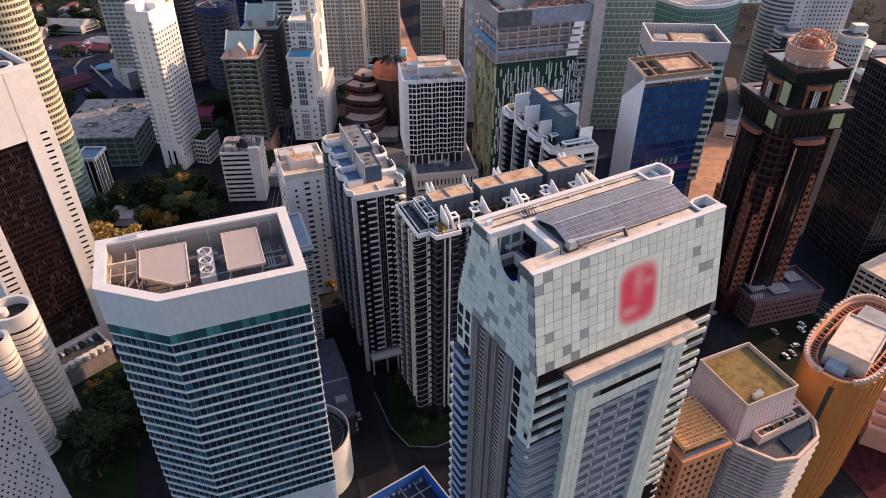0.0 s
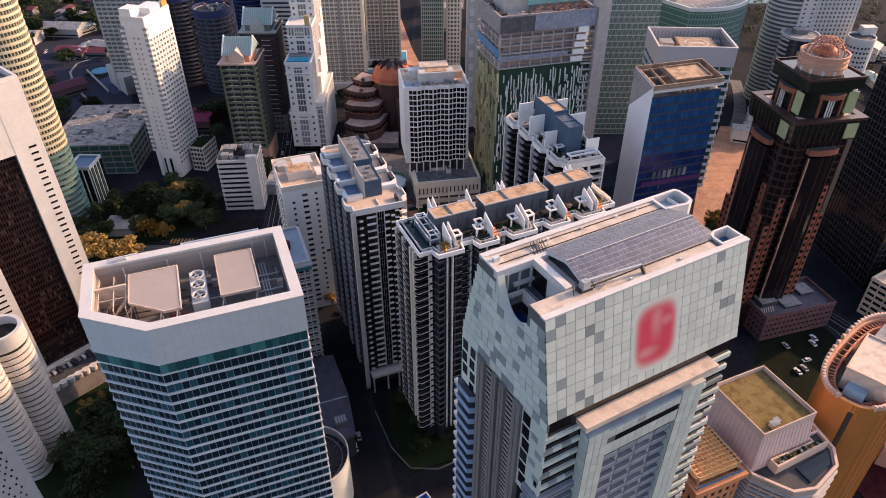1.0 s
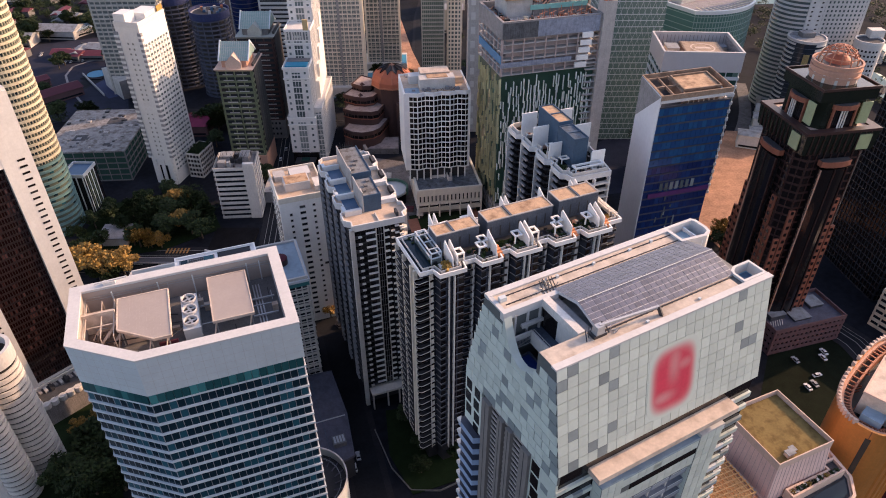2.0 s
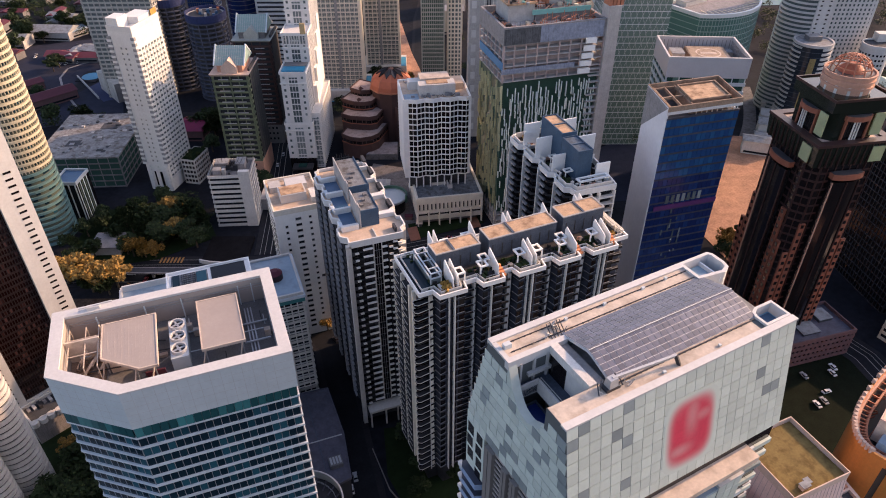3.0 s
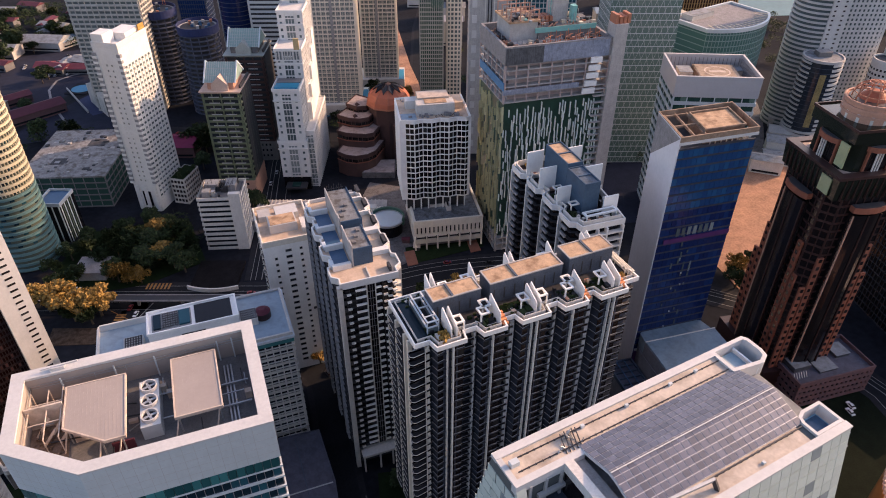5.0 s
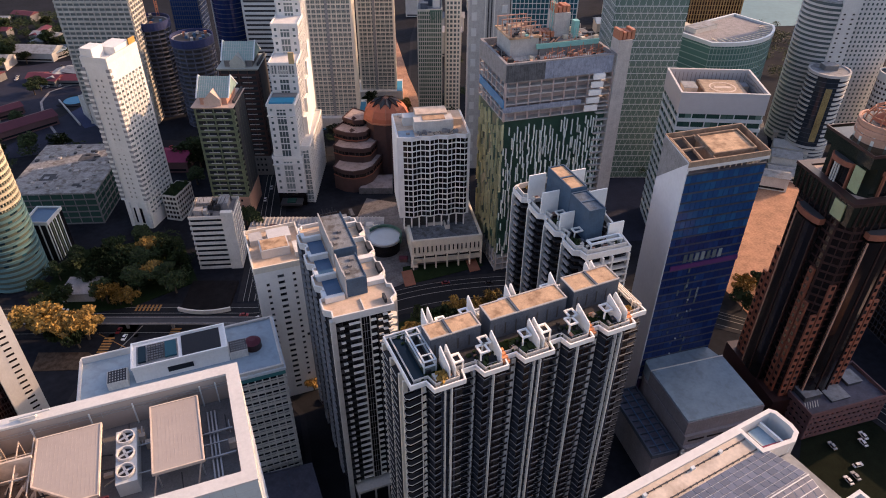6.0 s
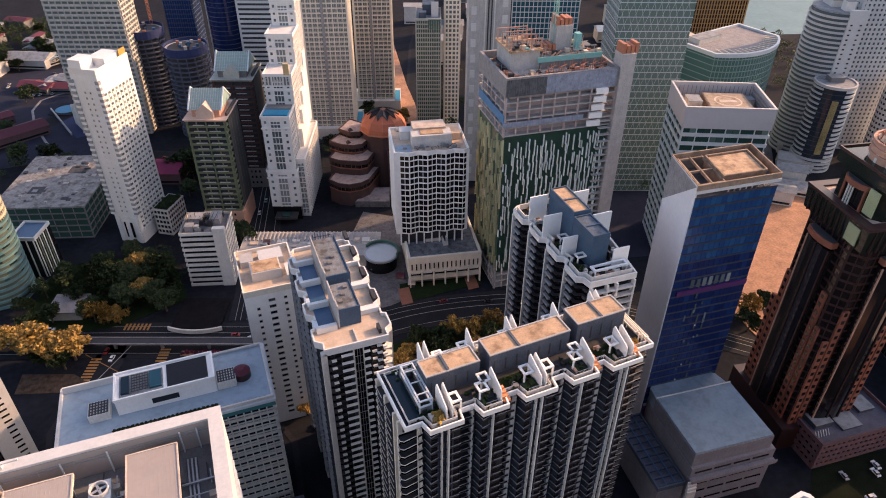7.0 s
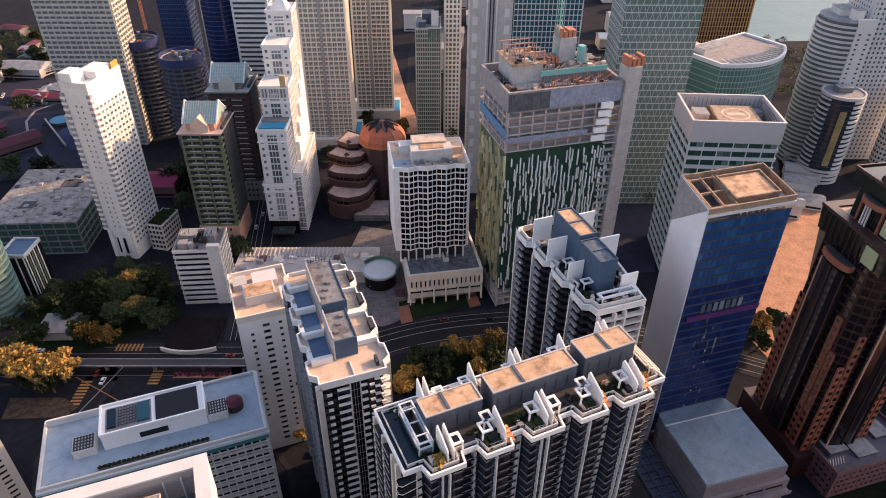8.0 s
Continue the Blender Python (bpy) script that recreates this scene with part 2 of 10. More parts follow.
SANDP = mk("pink_sandstone", (0.56, 0.41, 0.33), 0.8, 0.12, 3, 0.15, rnd=0.07, streak=0.3)
MAROON = mk("maroon_granite", (0.038, 0.016, 0.015), 0.45, 0.2, 3, 0.08, rnd=0.1)
RUSTB = mk("rusty_brown_roof", (0.29, 0.20, 0.14), 0.9, 0.3, 2, 0.25, stain=0.6)
PINKST = mk("pale_pink_stone", (0.70, 0.495, 0.44), 0.7, 0.12, 3, 0.12, rnd=0.08, streak=0.35)
DUSTP = mk("dusty_pink_concrete", (0.42, 0.33, 0.31), 0.85, 0.2, 3, 0.2, streak=0.3)
ORANGEST = mk("orange_stone", (0.64, 0.255, 0.115), 0.75, 0.15, 3, 0.15, rnd=0.08, streak=0.25)
CTANK = mk("pale_tank_paint", (0.24, 0.46, 0.60), 0.4, 0.15, 2, 0.05)
TANKB = mk("tank_blue_paint", (0.20, 0.33, 0.42), 0.4, 0.15, 2, 0.05)
GOLD = mk("bronze_gold_cladding", (0.72, 0.285, 0.075), 0.3, 0.12, 5, 0.05, metal=0.45, streak=0.2, rnd=0.05)
BROWNW = mk("dark_brown_mullion", (0.027, 0.0097, 0.009), 0.6, 0.2, 3, 0.1, rnd=0.3)
GREENP = mk("green_spandrel", (0.12, 0.15, 0.09), 0.6, 0.15, 3, 0.1, rnd=0.12)
PALEG = mk("pale_yellow_green_glass", (0.36, 0.40, 0.22), 0.25, 0.12, 4, 0.02)
GREENG = mk("dark_green_screen", (0.014, 0.05, 0.036), 0.35, 0.3, 5, 0.08, rnd=0.25)
PINEG = mk("pine_green_panel", (0.04, 0.12, 0.085), 0.5, 0.2, 3, 0.1)
SAGE = mk("sage_grey_render", (0.36, 0.375, 0.34), 0.8, 0.15, 4, 0.1, streak=0.35, rnd=0.06)
# gold colour for a reflection painted on the drum's glass
GOLDREFL = mk("gold_reflection", (0.50, 0.40, 0.19), 0.28, 0.5, 5, 0.2, metal=0.5)
VERDI = mk("verdigris_roof", (0.24, 0.35, 0.32), 0.6, 0.15, 2, 0.2, rnd=0.08)
DOME = mk("rust_red_roof", (0.40, 0.11, 0.055), 0.7, 0.15, 2, 0.2, rnd=0.1)
TERRF = mk("dusty_terrace", (0.33, 0.26, 0.245), 0.85, 0.2, 3, 0.15, stain=0.5)
CHOC = mk("brown_stone", (0.062, 0.030, 0.028), 0.8, 0.2, 3, 0.15, rnd=0.12)
DUSKD = mk("dark_red_yard", (0.05, 0.012, 0.015), 0.9, 0.5, 6, 0.3, spec=0.1, stain=0.6)
DUSK = mk("dull_red_roof", (0.10, 0.016, 0.030), 0.8, 0.2, 3, 0.2, rnd=0.2)
MAGENTA = mk("magenta_roof", (0.17, 0.010, 0.05), 0.8, 0.2, 3, 0.2)
LEAFT = mk("teal_fin", (0.16, 0.42, 0.40), 0.5, 0.15, 3, 0.1)
GILT = mk("gilt_strip", (0.50, 0.48, 0.29), 0.45, 0.1, 3, 0.05, rnd=0.2)
STRIPW = mk("silver_strip", (0.80, 0.86, 0.82), 0.45, 0.1, 3, 0.05, rnd=0.15)
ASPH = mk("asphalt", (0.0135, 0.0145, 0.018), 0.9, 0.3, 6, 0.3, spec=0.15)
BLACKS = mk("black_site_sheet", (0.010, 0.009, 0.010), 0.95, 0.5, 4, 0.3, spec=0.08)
# street colour with the shade of nearby buildings put in
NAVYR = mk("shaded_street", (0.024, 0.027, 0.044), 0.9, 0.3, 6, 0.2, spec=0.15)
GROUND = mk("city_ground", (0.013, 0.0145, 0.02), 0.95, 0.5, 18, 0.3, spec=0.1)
PAVE = mk("pavement", (0.020, 0.020, 0.024), 0.9, 0.3, 4, 0.2, spec=0.15)
PLAZA = mk("paved_plaza", (0.15, 0.14, 0.14), 0.9, 0.4, 6, 0.2, spec=0.2, stain=0.5)
PAVER = mk("red_paving", (0.26, 0.10, 0.06), 0.9, 0.2, 3, 0.2)
EARTH = mk("orange_earth", (0.37, 0.19, 0.115), 0.95, 0.45, 7, 0.3)
LINEW = mk("road_paint", (0.30, 0.29, 0.27), 0.8, 0.25, 1.5, 0.1)
LINEY = mk("yellow_paint", (0.36, 0.17, 0.045), 0.8, 0.3, 1.5, 0.1)
VERGE = mk("brown_verge", (0.075, 0.052, 0.038), 0.95, 0.5, 2, 0.4, spec=0.1, stain=0.8)
# lawn colour darkened to stand for shade over the car court
SHADEL = mk("shade_dark_lawn", (0.007, 0.011, 0.006), 0.95, 0.5, 4, 0.5, spec=0.08)
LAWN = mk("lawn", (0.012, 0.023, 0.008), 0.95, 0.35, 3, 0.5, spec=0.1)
BARK = mk("bark", (0.09, 0.065, 0.045), 0.95, 0.3, 0.5, 0.5)
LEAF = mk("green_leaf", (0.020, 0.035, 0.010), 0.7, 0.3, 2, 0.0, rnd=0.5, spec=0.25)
# leaf colour with low golden sunlight put in
LEAFY = mk("sun_golden_leaf", (0.27, 0.155, 0.028), 0.7, 0.3, 2, 0.0, rnd=0.45)
WATER = mk("lake_water", (0.12, 0.22, 0.24), 0.55, 0.15, 30, 0.05, spec=0.15)
RUBBER = mk("rubber", (0.02, 0.02, 0.02), 0.8, 0.1, 1, 0.0)
CARS = [mk("car_" + n, c, 0.3, 0.05, 2, 0.0, spec=0.6) for n, c in
        (("white", (0.7, 0.7, 0.7)), ("silver", (0.35, 0.36, 0.38)), ("black", (0.02, 0.02, 0.025)), ("red", (0.3, 0.03, 0.03)), ("blue", (0.04, 0.07, 0.2)))]
G_TEAL = glass("teal_glass", (0.008, 0.024, 0.036), (0.02, 0.10, 0.135), share=0.45, spec=0.25)
G_TEALB = glass("bright_teal_glass", (0.014, 0.075, 0.082), (0.05, 0.23, 0.24), share=0.6, spec=0.25)
G_DARK = glass("dark_glass", (0.012, 0.014, 0.018), (0.07, 0.08, 0.09), share=0.25)
G_BLUE = glass("blue_glass", (0.008, 0.024, 0.105), (0.012, 0.045, 0.16), share=0.4, metal=0.15)
G_SKY = glass("light_blue_glass", (0.012, 0.062, 0.18), (0.016, 0.10, 0.24), share=0.5, metal=0.15)
G_GREEN = glass("green_glass", (0.02, 0.06, 0.05), (0.12, 0.2, 0.17), share=0.4)
G_PALE = glass("pale_glass", (0.08, 0.105, 0.11), (0.24, 0.28, 0.28), share=0.5)
# glass colour lightened to imitate distance haze
G_HAZE = glass("haze_pale_glass", (0.17, 0.19, 0.19), (0.36, 0.38, 0.37), share=0.6)
# paler panes here put light dots and reflections into the colour
G_BROWN = glass("brown_glass", (0.022, 0.007, 0.006), (0.26, 0.12, 0.10), share=0.2)
BOTTLE = glass("bottle_glass", (0.012, 0.016, 0.012), (0.07, 0.085, 0.06), share=0.35)
G_BLACK = glass("black_glass", (0.010, 0.008, 0.009), (0.03, 0.03, 0.03), share=0.2)


# ---- shape helpers ----
class Geo:
    """Vertices and faces of one mesh."""

    def __init__(self):
        self.v, self.f = [], []

    def prism(self, poly, z0, z1, top=None, caps=True):
        """A prism over a counter-clockwise outline; top: another outline for its upper end."""
        n, o = len(poly), len(self.v)
        self.v += [(x, y, z0) for x, y in poly] + [(x, y, z1) for x, y in (top or poly)]
        self.f += [(o + i, o + (i + 1) % n, o + n + (i + 1) % n, o + n + i) for i in range(n)]
        if caps:
            self.f += [tuple(o + i for i in reversed(range(n))), tuple(o + n + i for i in range(n))]
        return self

    def box(self, x0, y0, z0, x1, y1, z1):
        return self.prism([(x0, y0), (x1, y0), (x1, y1), (x0, y1)], z0, z1)

    def fbox(self, F, u0, u1, z0, z1, d0, d1):
        """A box on a face: from u0 to u1 along it, from d0 to d1 out of it."""
        c = [F @ Vector((u, -d, 0)) for u, d in ((u0, d1), (u1, d1), (u1, d0), (u0, d0))]
        return self.prism([(p.x, p.y) for p in c], z0, z1)

    def ring(self, outer, inner, z0, z1):
        """A closed band between two outlines with the same number of corners."""
        n, o = len(outer), len(self.v)
        for poly, z in ((outer, z0), (outer, z1), (inner, z1), (inner, z0)):
            self.v += [(x, y, z) for x, y in poly]
        for k in range(4):
            a, b = o + k * n, o + (k + 1) % 4 * n
            self.f += [(a + i, a + (i + 1) % n, b + (i + 1) % n, b + i) for i in range(n)]
        return self

    def bar(self, p, q, w, h=None):
        """A straight bar of w by h metres from p to q."""
        p, q = Vector(p), Vector(q)
        d = (q - p).normalized()
        s = d.cross(Vector((0, 0, 1)))
        s = s.normalized() if s.length > 1e-4 else Vector((1, 0, 0))
        t = s.cross(d)
        s, t = s * w / 2, t * (h or w) / 2
        o = len(self.v)
        for c in (p, q):
            self.v += [tuple(c - s - t), tuple(c + s - t), tuple(c + s + t), tuple(c - s + t)]
        self.f += [(o + i, o + (i + 1) % 4, o + 4 + (i + 1) % 4, o + 4 + i) for i in range(4)]
        self.f += [(o + 3, o + 2, o + 1, o), (o + 4, o + 5, o + 6, o + 7)]
        return self

    def cyl(self, x, y, r, z0, z1, n=24, r1=None):
        return self.prism(circle(x, y, r, n), z0, z1, circle(x, y, r if r1 is None else r1, n))

    def mesh(self, name, mat):
        me = bpy.data.meshes.new(name)
        me.from_pydata(self.v, [], self.f)
        me.materials.append(mat)
        me.update()
        return me


def circle(x, y, r, n=24, a0=0.0, a1=360.0):
    full = abs(a1 - a0) >= 360
    return [(x + r * math.cos(radians(a0 + (a1 - a0) * i / (n if full else n - 1))), y + r * math.sin(radians(a0 + (a1 - a0) * i / (n if full else n - 1)))) for i in range(n)]


def rect(sx, sy, x=0.0, y=0.0):
    return [(x - sx / 2, y - sy / 2), (x + sx / 2, y - sy / 2), (x + sx / 2, y + sy / 2), (x - sx / 2, y + sy / 2)]


def offset(poly, d):
    """The outline moved out by d metres, with mitred corners."""
    out, n = [], len(poly)
    for i in range(n):
        a, b, c = Vector(poly[i - 1]), Vector(poly[i]), Vector(poly[(i + 1) % n])
        u, w = (b - a).normalized(), (c - b).normalized()
        m, k = Vector((u.y, -u.x)), Vector((w.y, -w.x))
        s = (m + k)
        s = s / max(0.35, 1 + m.dot(k))
        out.append((b.x + s.x * d, b.y + s.y * d))
    return out


def faces(poly):
    """For each side of an outline: the frame on it (along, inwards, up) and its length."""
    out = []
    for a, b in zip(poly, poly[1:] + poly[:1]):
        a, b = Vector(a), Vector(b)
        u = (b - a).normalized()
        out.append((Matrix(((u.x, -u.y, 0, a.x), (u.y, u.x, 0, a.y), (0, 0, 1, 0), (0, 0, 0, 1))), (b - a).length))
    return out


def thing(name, label, category, x, y, rot=0.0, z=0.0, group="", kind=""):
    ob = new(name)
    ob.empty_display_size = 1
    ob.matrix_basis = pose(x, y, z, 0, 0, rot)
    return tagged(ob, label, category, group, kind)


def part(name, geo, mat, parent, label="", m=None, kind=""):
    """One mesh under a thing or a part; geo: a Geo, or mesh data to share."""
    ob = new(name, geo.mesh(name, mat) if isinstance(geo, Geo) else geo)
    ob.parent = parent
    if m is not None:
        ob.matrix_basis = m
    return tagged(ob, label, kind=kind)


def repeat(name, me, parent, places, label="", most=300):
    """Alike pieces on one mesh, each an object; those past the count are joined."""
    for m in places[:most]:
        part(name, me, None, parent, label, m)
    if len(places) > most:
        g = Geo()
        vs, fs = [v.co.copy() for v in me.vertices], [tuple(p.vertices) for p in me.polygons]
        for m in places[most:]:
            o = len(g.v)
            g.v += [tuple(m @ v) for v in vs]
            g.f += [tuple(o + i for i in f) for f in fs]
        part(name, g, me.materials[0], parent, label, kind="stuff")


def at(F, u, z, d=0.0):
    return F @ Matrix.Translation((u, -d, z))


def clad(b, poly, z0, z1, storey, band=(1.2, 0.3), pier=None, core=G_DARK, wall=WHITE, pier_mat=None, panes=None, sides=None, core_in=0.0, top=True,
         band_name="spandrel", skip=(), most=300):
    """A storeyed block: a glazed core, a band round it at each storey, upright piers and, on the sides that face the street,
    panes of glass. band: height, projection; pier: pitch, width, projection; panes: pitch, height, sill, material."""
    part("glazing", Geo().prism(offset(poly, -core_in) if core_in else poly, z0, z1), core, b)
    n = max(1, round((z1 - z0) / storey))
    st = (z1 - z0) / n
    if band:
        me = Geo().ring(offset(poly, band[1]), offset(poly, -0.3 - core_in), 0, band[0]).mesh(band_name, wall)
        repeat(band_name, me, b, [Matrix.Translation((0, 0, z0 + st * k)) for k in range(n + (1 if top else 0)) if k not in skip], most=22)
    fs = faces(poly)
    if pier:
        pitch, w, d = pier[:3]
        sh = Geo().box(-w / 2, -d, 0, w / 2, 0.25, z1 - z0).mesh("pier", pier_mat or wall)
        pl = []
        for k, (F, length) in enumerate(fs):
            if sides is None or k in sides:
                c = max(1, round(length / pitch))
                pl += [at(F, min(max(length * i / c, w / 2), length - w / 2), z0) for i in range(c + 1)]
        repeat("pier", sh, b, pl, most=12)
    if panes:
        pitch, h, sill, gm = panes
        places = []
        for r in reversed(range(n)):
            for k, (F, length) in enumerate(fs):
                if sides is None or k in sides:
                    c = max(1, round(length / pitch))
                    places += [at(F, length * (i + 0.5) / c, z0 + st * r + sill, 0.0) for i in range(c)]
        w = pitch * 0.90
        me = Geo().box(-w / 2, -0.06, 0, w / 2, 0.05, h).mesh("window_pane", gm)
        repeat("window_pane", me, b, places, most=most)
    return n, st


def parapet(b, poly, z0, z1, w, mat, name="parapet", label=""):
    return part(name, Geo().ring(poly, offset(poly, -w), z0, z1), mat, b, label)


def rails(parent, pts, z, h=1.1, name="railing", mat=None, gap=2.5):
    """A low open rail along a line of points."""
    g = Geo()
    for a, c in zip(pts, pts[1:]):
        n = max(1, int((Vector(c) - Vector(a)).length / gap))
        for zz in (h, h * 0.5):
            g.bar((*a, z + zz), (*c, z + zz), 0.09)
        for i in range(n + 1):
            x, y = a[0] + (c[0] - a[0]) * i / n, a[1] + (c[1] - a[1]) * i / n
            g.bar((x, y, z), (x, y, z + h), 0.09)
    return part(name, g, mat or STEEL, parent)

# ---- white office block with a chamfered corner ----
def office_block():
    b = thing("office_tower", "white office tower with banded blue glazing and a sunken roof", "office tower", -9, 167.5)
    P = [(-11, -16.6), (26.6, -16.6), (26.6, 16.6), (-26.2, 16.6), (-26.2, -5.6)]
    n, st = clad(b, P, 16.6, 98, 3.7, (0.62, 0.5), None, G_BLACK, BANDW, panes=(1.9, 3.0, 0.64, G_TEAL), sides=(0, 4), core_in=0.35, top=False, most=140)
    F = faces(P)
    pl = []
    for k in (0, 4, 1):
        f, length = F[k]
        c = round(length / 1.9)
        pl += [at(f, length * i / c, 16.6) for i in range(c + 1)]
    repeat("mullion", Geo().box(-0.05, -0.16, 0, 0.05, 0.1, 81.4).mesh("mullion", PIERD), b, pl, most=24)
    # tall teal storey under the parapet wall
    me = Geo().box(-0.88, -0.12, 0, 0.88, 0.05, 3.0).mesh("top_pane", G_TEALB)
    repeat("top_pane", me, b, [at(F[k][0], F[k][1] * (i + 0.5) / round(F[k][1] / 1.9), 95.0, 0.45) for k in (0, 4) for i in range(round(F[k][1] / 1.9))], "tall teal top-storey pane")
    # parapet wall: panels round a sunken roof
    O = offset(P, 0.5)
    part("parapet_wall", Geo().ring(O, offset(P, -2.0), 98, 109.6), PANEL, b, "tall pale panelled parapet wall")
    part("coping", Geo().ring(offset(P, 0.62), offset(P, -2.3), 109.6, 110.1), WHITE, b)
    g = Geo()
    for k, (f, length) in enumerate(faces(O)):
        for i in range(1, int(length / 2.4)):
            g.fbox(f, i * 2.4 - 0.04, i * 2.4 + 0.04, 98.2, 109.5, -0.02, 0.012)
        for z in (100.3, 102.6, 104.9, 107.2):
            g.fbox(f, 0.3, length - 0.3, z - 0.04, z + 0.04, -0.02, 0.014)
    part("panel_joint", g, GREYBAR, b, kind="stuff")
    part("parapet_lining", Geo().ring(offset(P, -2.0), offset(P, -2.12), 102, 109.2), TAUPE, b)
    part("roof_deck", Geo().prism(offset(P, -1.9), 101.6, 102.0), CONCD, b)
    part("roof_slab", Geo().prism(offset(P, -1.95), 97.4, 98.0), CONC, b)
    part("debris_floor", Geo().prism([(-24.0, -4.2), (-15.9, -10.2), (-15.9, 14.4), (-24.0, 14.4)], 102.0, 102.1), RUBBLE, b, "brown rubble-strewn deck")
    part("well_wall", Geo().box(-23.9, 6.0, 102.1, -16.2, 6.5, 108.4), LEDGE, b, "beige wall in the roof well")
    rs = random.Random(61)
    g = Geo()
    for i in range(46):
        x, y = rs.uniform(-23.4, -16.8), rs.uniform(-3.6, 5.4)
        g.box(x, y, 102.1, x + rs.uniform(0.2, 1.0), y + rs.uniform(0.2, 0.8), 102.2 + rs.uniform(0.05, 0.5))
    part("rubble", g, RUBBLE, b, kind="stuff")
    # base with fine louvres
    part("base", Geo().prism(P, 0, 16.6), PANEL, b)
    me = Geo().ring(offset(P, 0.22), offset(P, -0.1), 0, 0.35).mesh("louvre", BANDW)
    repeat("louvre", me, b, [Matrix.Translation((0, 0, 1 + 1.05 * k)) for k in range(15)])
    # things in the roof well
    c1 = part("canopy", Geo().prism([(-15.6, -1.5), (-7.1, -8.0), (-3.1, -8.0), (-3.1, 11), (-15.6, 11)], 107.2, 107.75), TAUPE, b, "taupe flat canopy roof on struts")
    part("rim", Geo().ring([(-15.8, -1.6), (-7.2, -8.2), (-2.9, -8.2), (-2.9, 11.2), (-15.8, 11.2)], [(-15.5, -1.4), (-7.0, -7.9), (-3.2, -7.9), (-3.2, 10.9), (-15.5, 10.9)], 107.1, 107.9), LEDGE, c1)
    c2 = part("canopy", Geo().prism(rect(10, 18.6, 12.2, 2.6), 107.2, 107.75), TAUPE, b, "taupe flat canopy roof on struts")
    part("rim", Geo().ring(rect(10.4, 19, 12.2, 2.6), rect(9.8, 18.4, 12.2, 2.6), 107.1, 107.9), LEDGE, c2)
    for cn, x0, x1, ya in ((c1, -15.4, -3.3, None), (c2, 7.4, 17.0, -6.5)):
        g = Geo()
        for x in np.arange(x0 + 0.3, x1, 0.8):
            y0 = ya if ya is not None else (-1.5 - 6.5 * (x + 15.6) / 8.5 if x < -7.1 else -8.0) + 0.3
            g.box(x - 0.05, y0, 107.75, x + 0.05, 10.8, 107.772)
        part("canopy_rib", g, TAUPE, cn, kind="stuff")
    for k, (x, y) in enumerate(((-15, -1), (-8, -7), (-4, -7), (-4, 10), (-15, 10), (7.8, -6), (16.6, -6), (16.6, 11), (7.8, 11))):
        part("post", Geo().bar((x, y, 102), (x, y, 107.2), 0.3), STEEL, b)
        if k in (0, 1, 2, 5, 6):
            part("strut", Geo().bar((x - 1.6, y - 2.4, 102), (x, y, 107), 0.25), LEDGE, b)
    part("stair_room", Geo().box(-14.5, -1, 102, -8, 3.5, 106.2), LEDGE, b)
    part("red_screen", Geo().box(-6.5, -6.8, 102, -2.0, -6.4, 104.8), DUSK, b)
    part("plant_room", Geo().box(8.5, 1, 102, 15.5, 10, 106.0), CONC, b)
    # cooling unit with three fans
    cu = thing("cooling_unit", "pale steel cooling unit with three round fans on the office roof", "cooling unit", -7.3 + 0.0, 169.2, 0, 102.0)
    part("casing", Geo().box(-2.1, -7.2, 0, 2.1, 7.2, 3.9), PANEL, cu)
    for y in (-4.6, 0, 4.6):
        sh = part("fan_shroud", Geo().ring(circle(0, y, 1.9, 20), circle(0, y, 1.65, 20), 3.9, 4.9), WHITE, cu)
        part("fan_well", Geo().cyl(0, y, 1.65, 3.92, 4.0, 20), DKSTEEL, sh)
        for a in range(4):
            an = radians(a * 90 + 20)
            part("fan_blade", Geo().bar((0.1 * math.cos(an), y + 0.1 * math.sin(an), 4.5), (1.6 * math.cos(an), y + 1.6 * math.sin(an), 4.4), 0.55, 0.08), STEEL, sh)
    for x in (-1.9, 1.9):
        for y in (-6.8, 6.8):
            part("leg", Geo().bar((x, y, -0.02), (x, y, 0.3), 0.3), STEEL, cu)
    rails(b, [(-23.6, -4.4), (-10.2, -14.2), (24.2, -14.2), (24.2, 14.2), (-23.6, 14.2), (-23.6, -4.4)], 106.0, 1.6, "maintenance_rail", STEEL, 6)
    for x in (-17, -5.5, 3.5, 18, 21.5):
        part("wall_bracket", Geo().bar((x, 13.9, 102), (x, 13.9, 108.5), 0.3), PANEL, b)
    g = Geo()
    for x in (18.5, 19.3, 20.1):
        g.bar((x, -12, 102.6), (x, 11, 102.6), 0.35)
    g.bar((17, 4, 103.2), (23.5, 4, 103.2), 0.4).bar((17, -3, 103.2), (23.5, -3, 103.2), 0.4)
    part("pipework", g, STEEL, b)
    rs = random.Random(51)
    for nm, mt, cnt in (("duct", STEEL, 20), ("roof_box", LEDGE, 16), ("cable_tray", DKSTEEL, 26)):
        g = Geo()
        for i in range(cnt):
            x, y = rs.uniform(-22, 23), rs.uniform(-3, 13)
            if rs.random() < 0.4 and x > -8:
                y = rs.uniform(-13, -9)
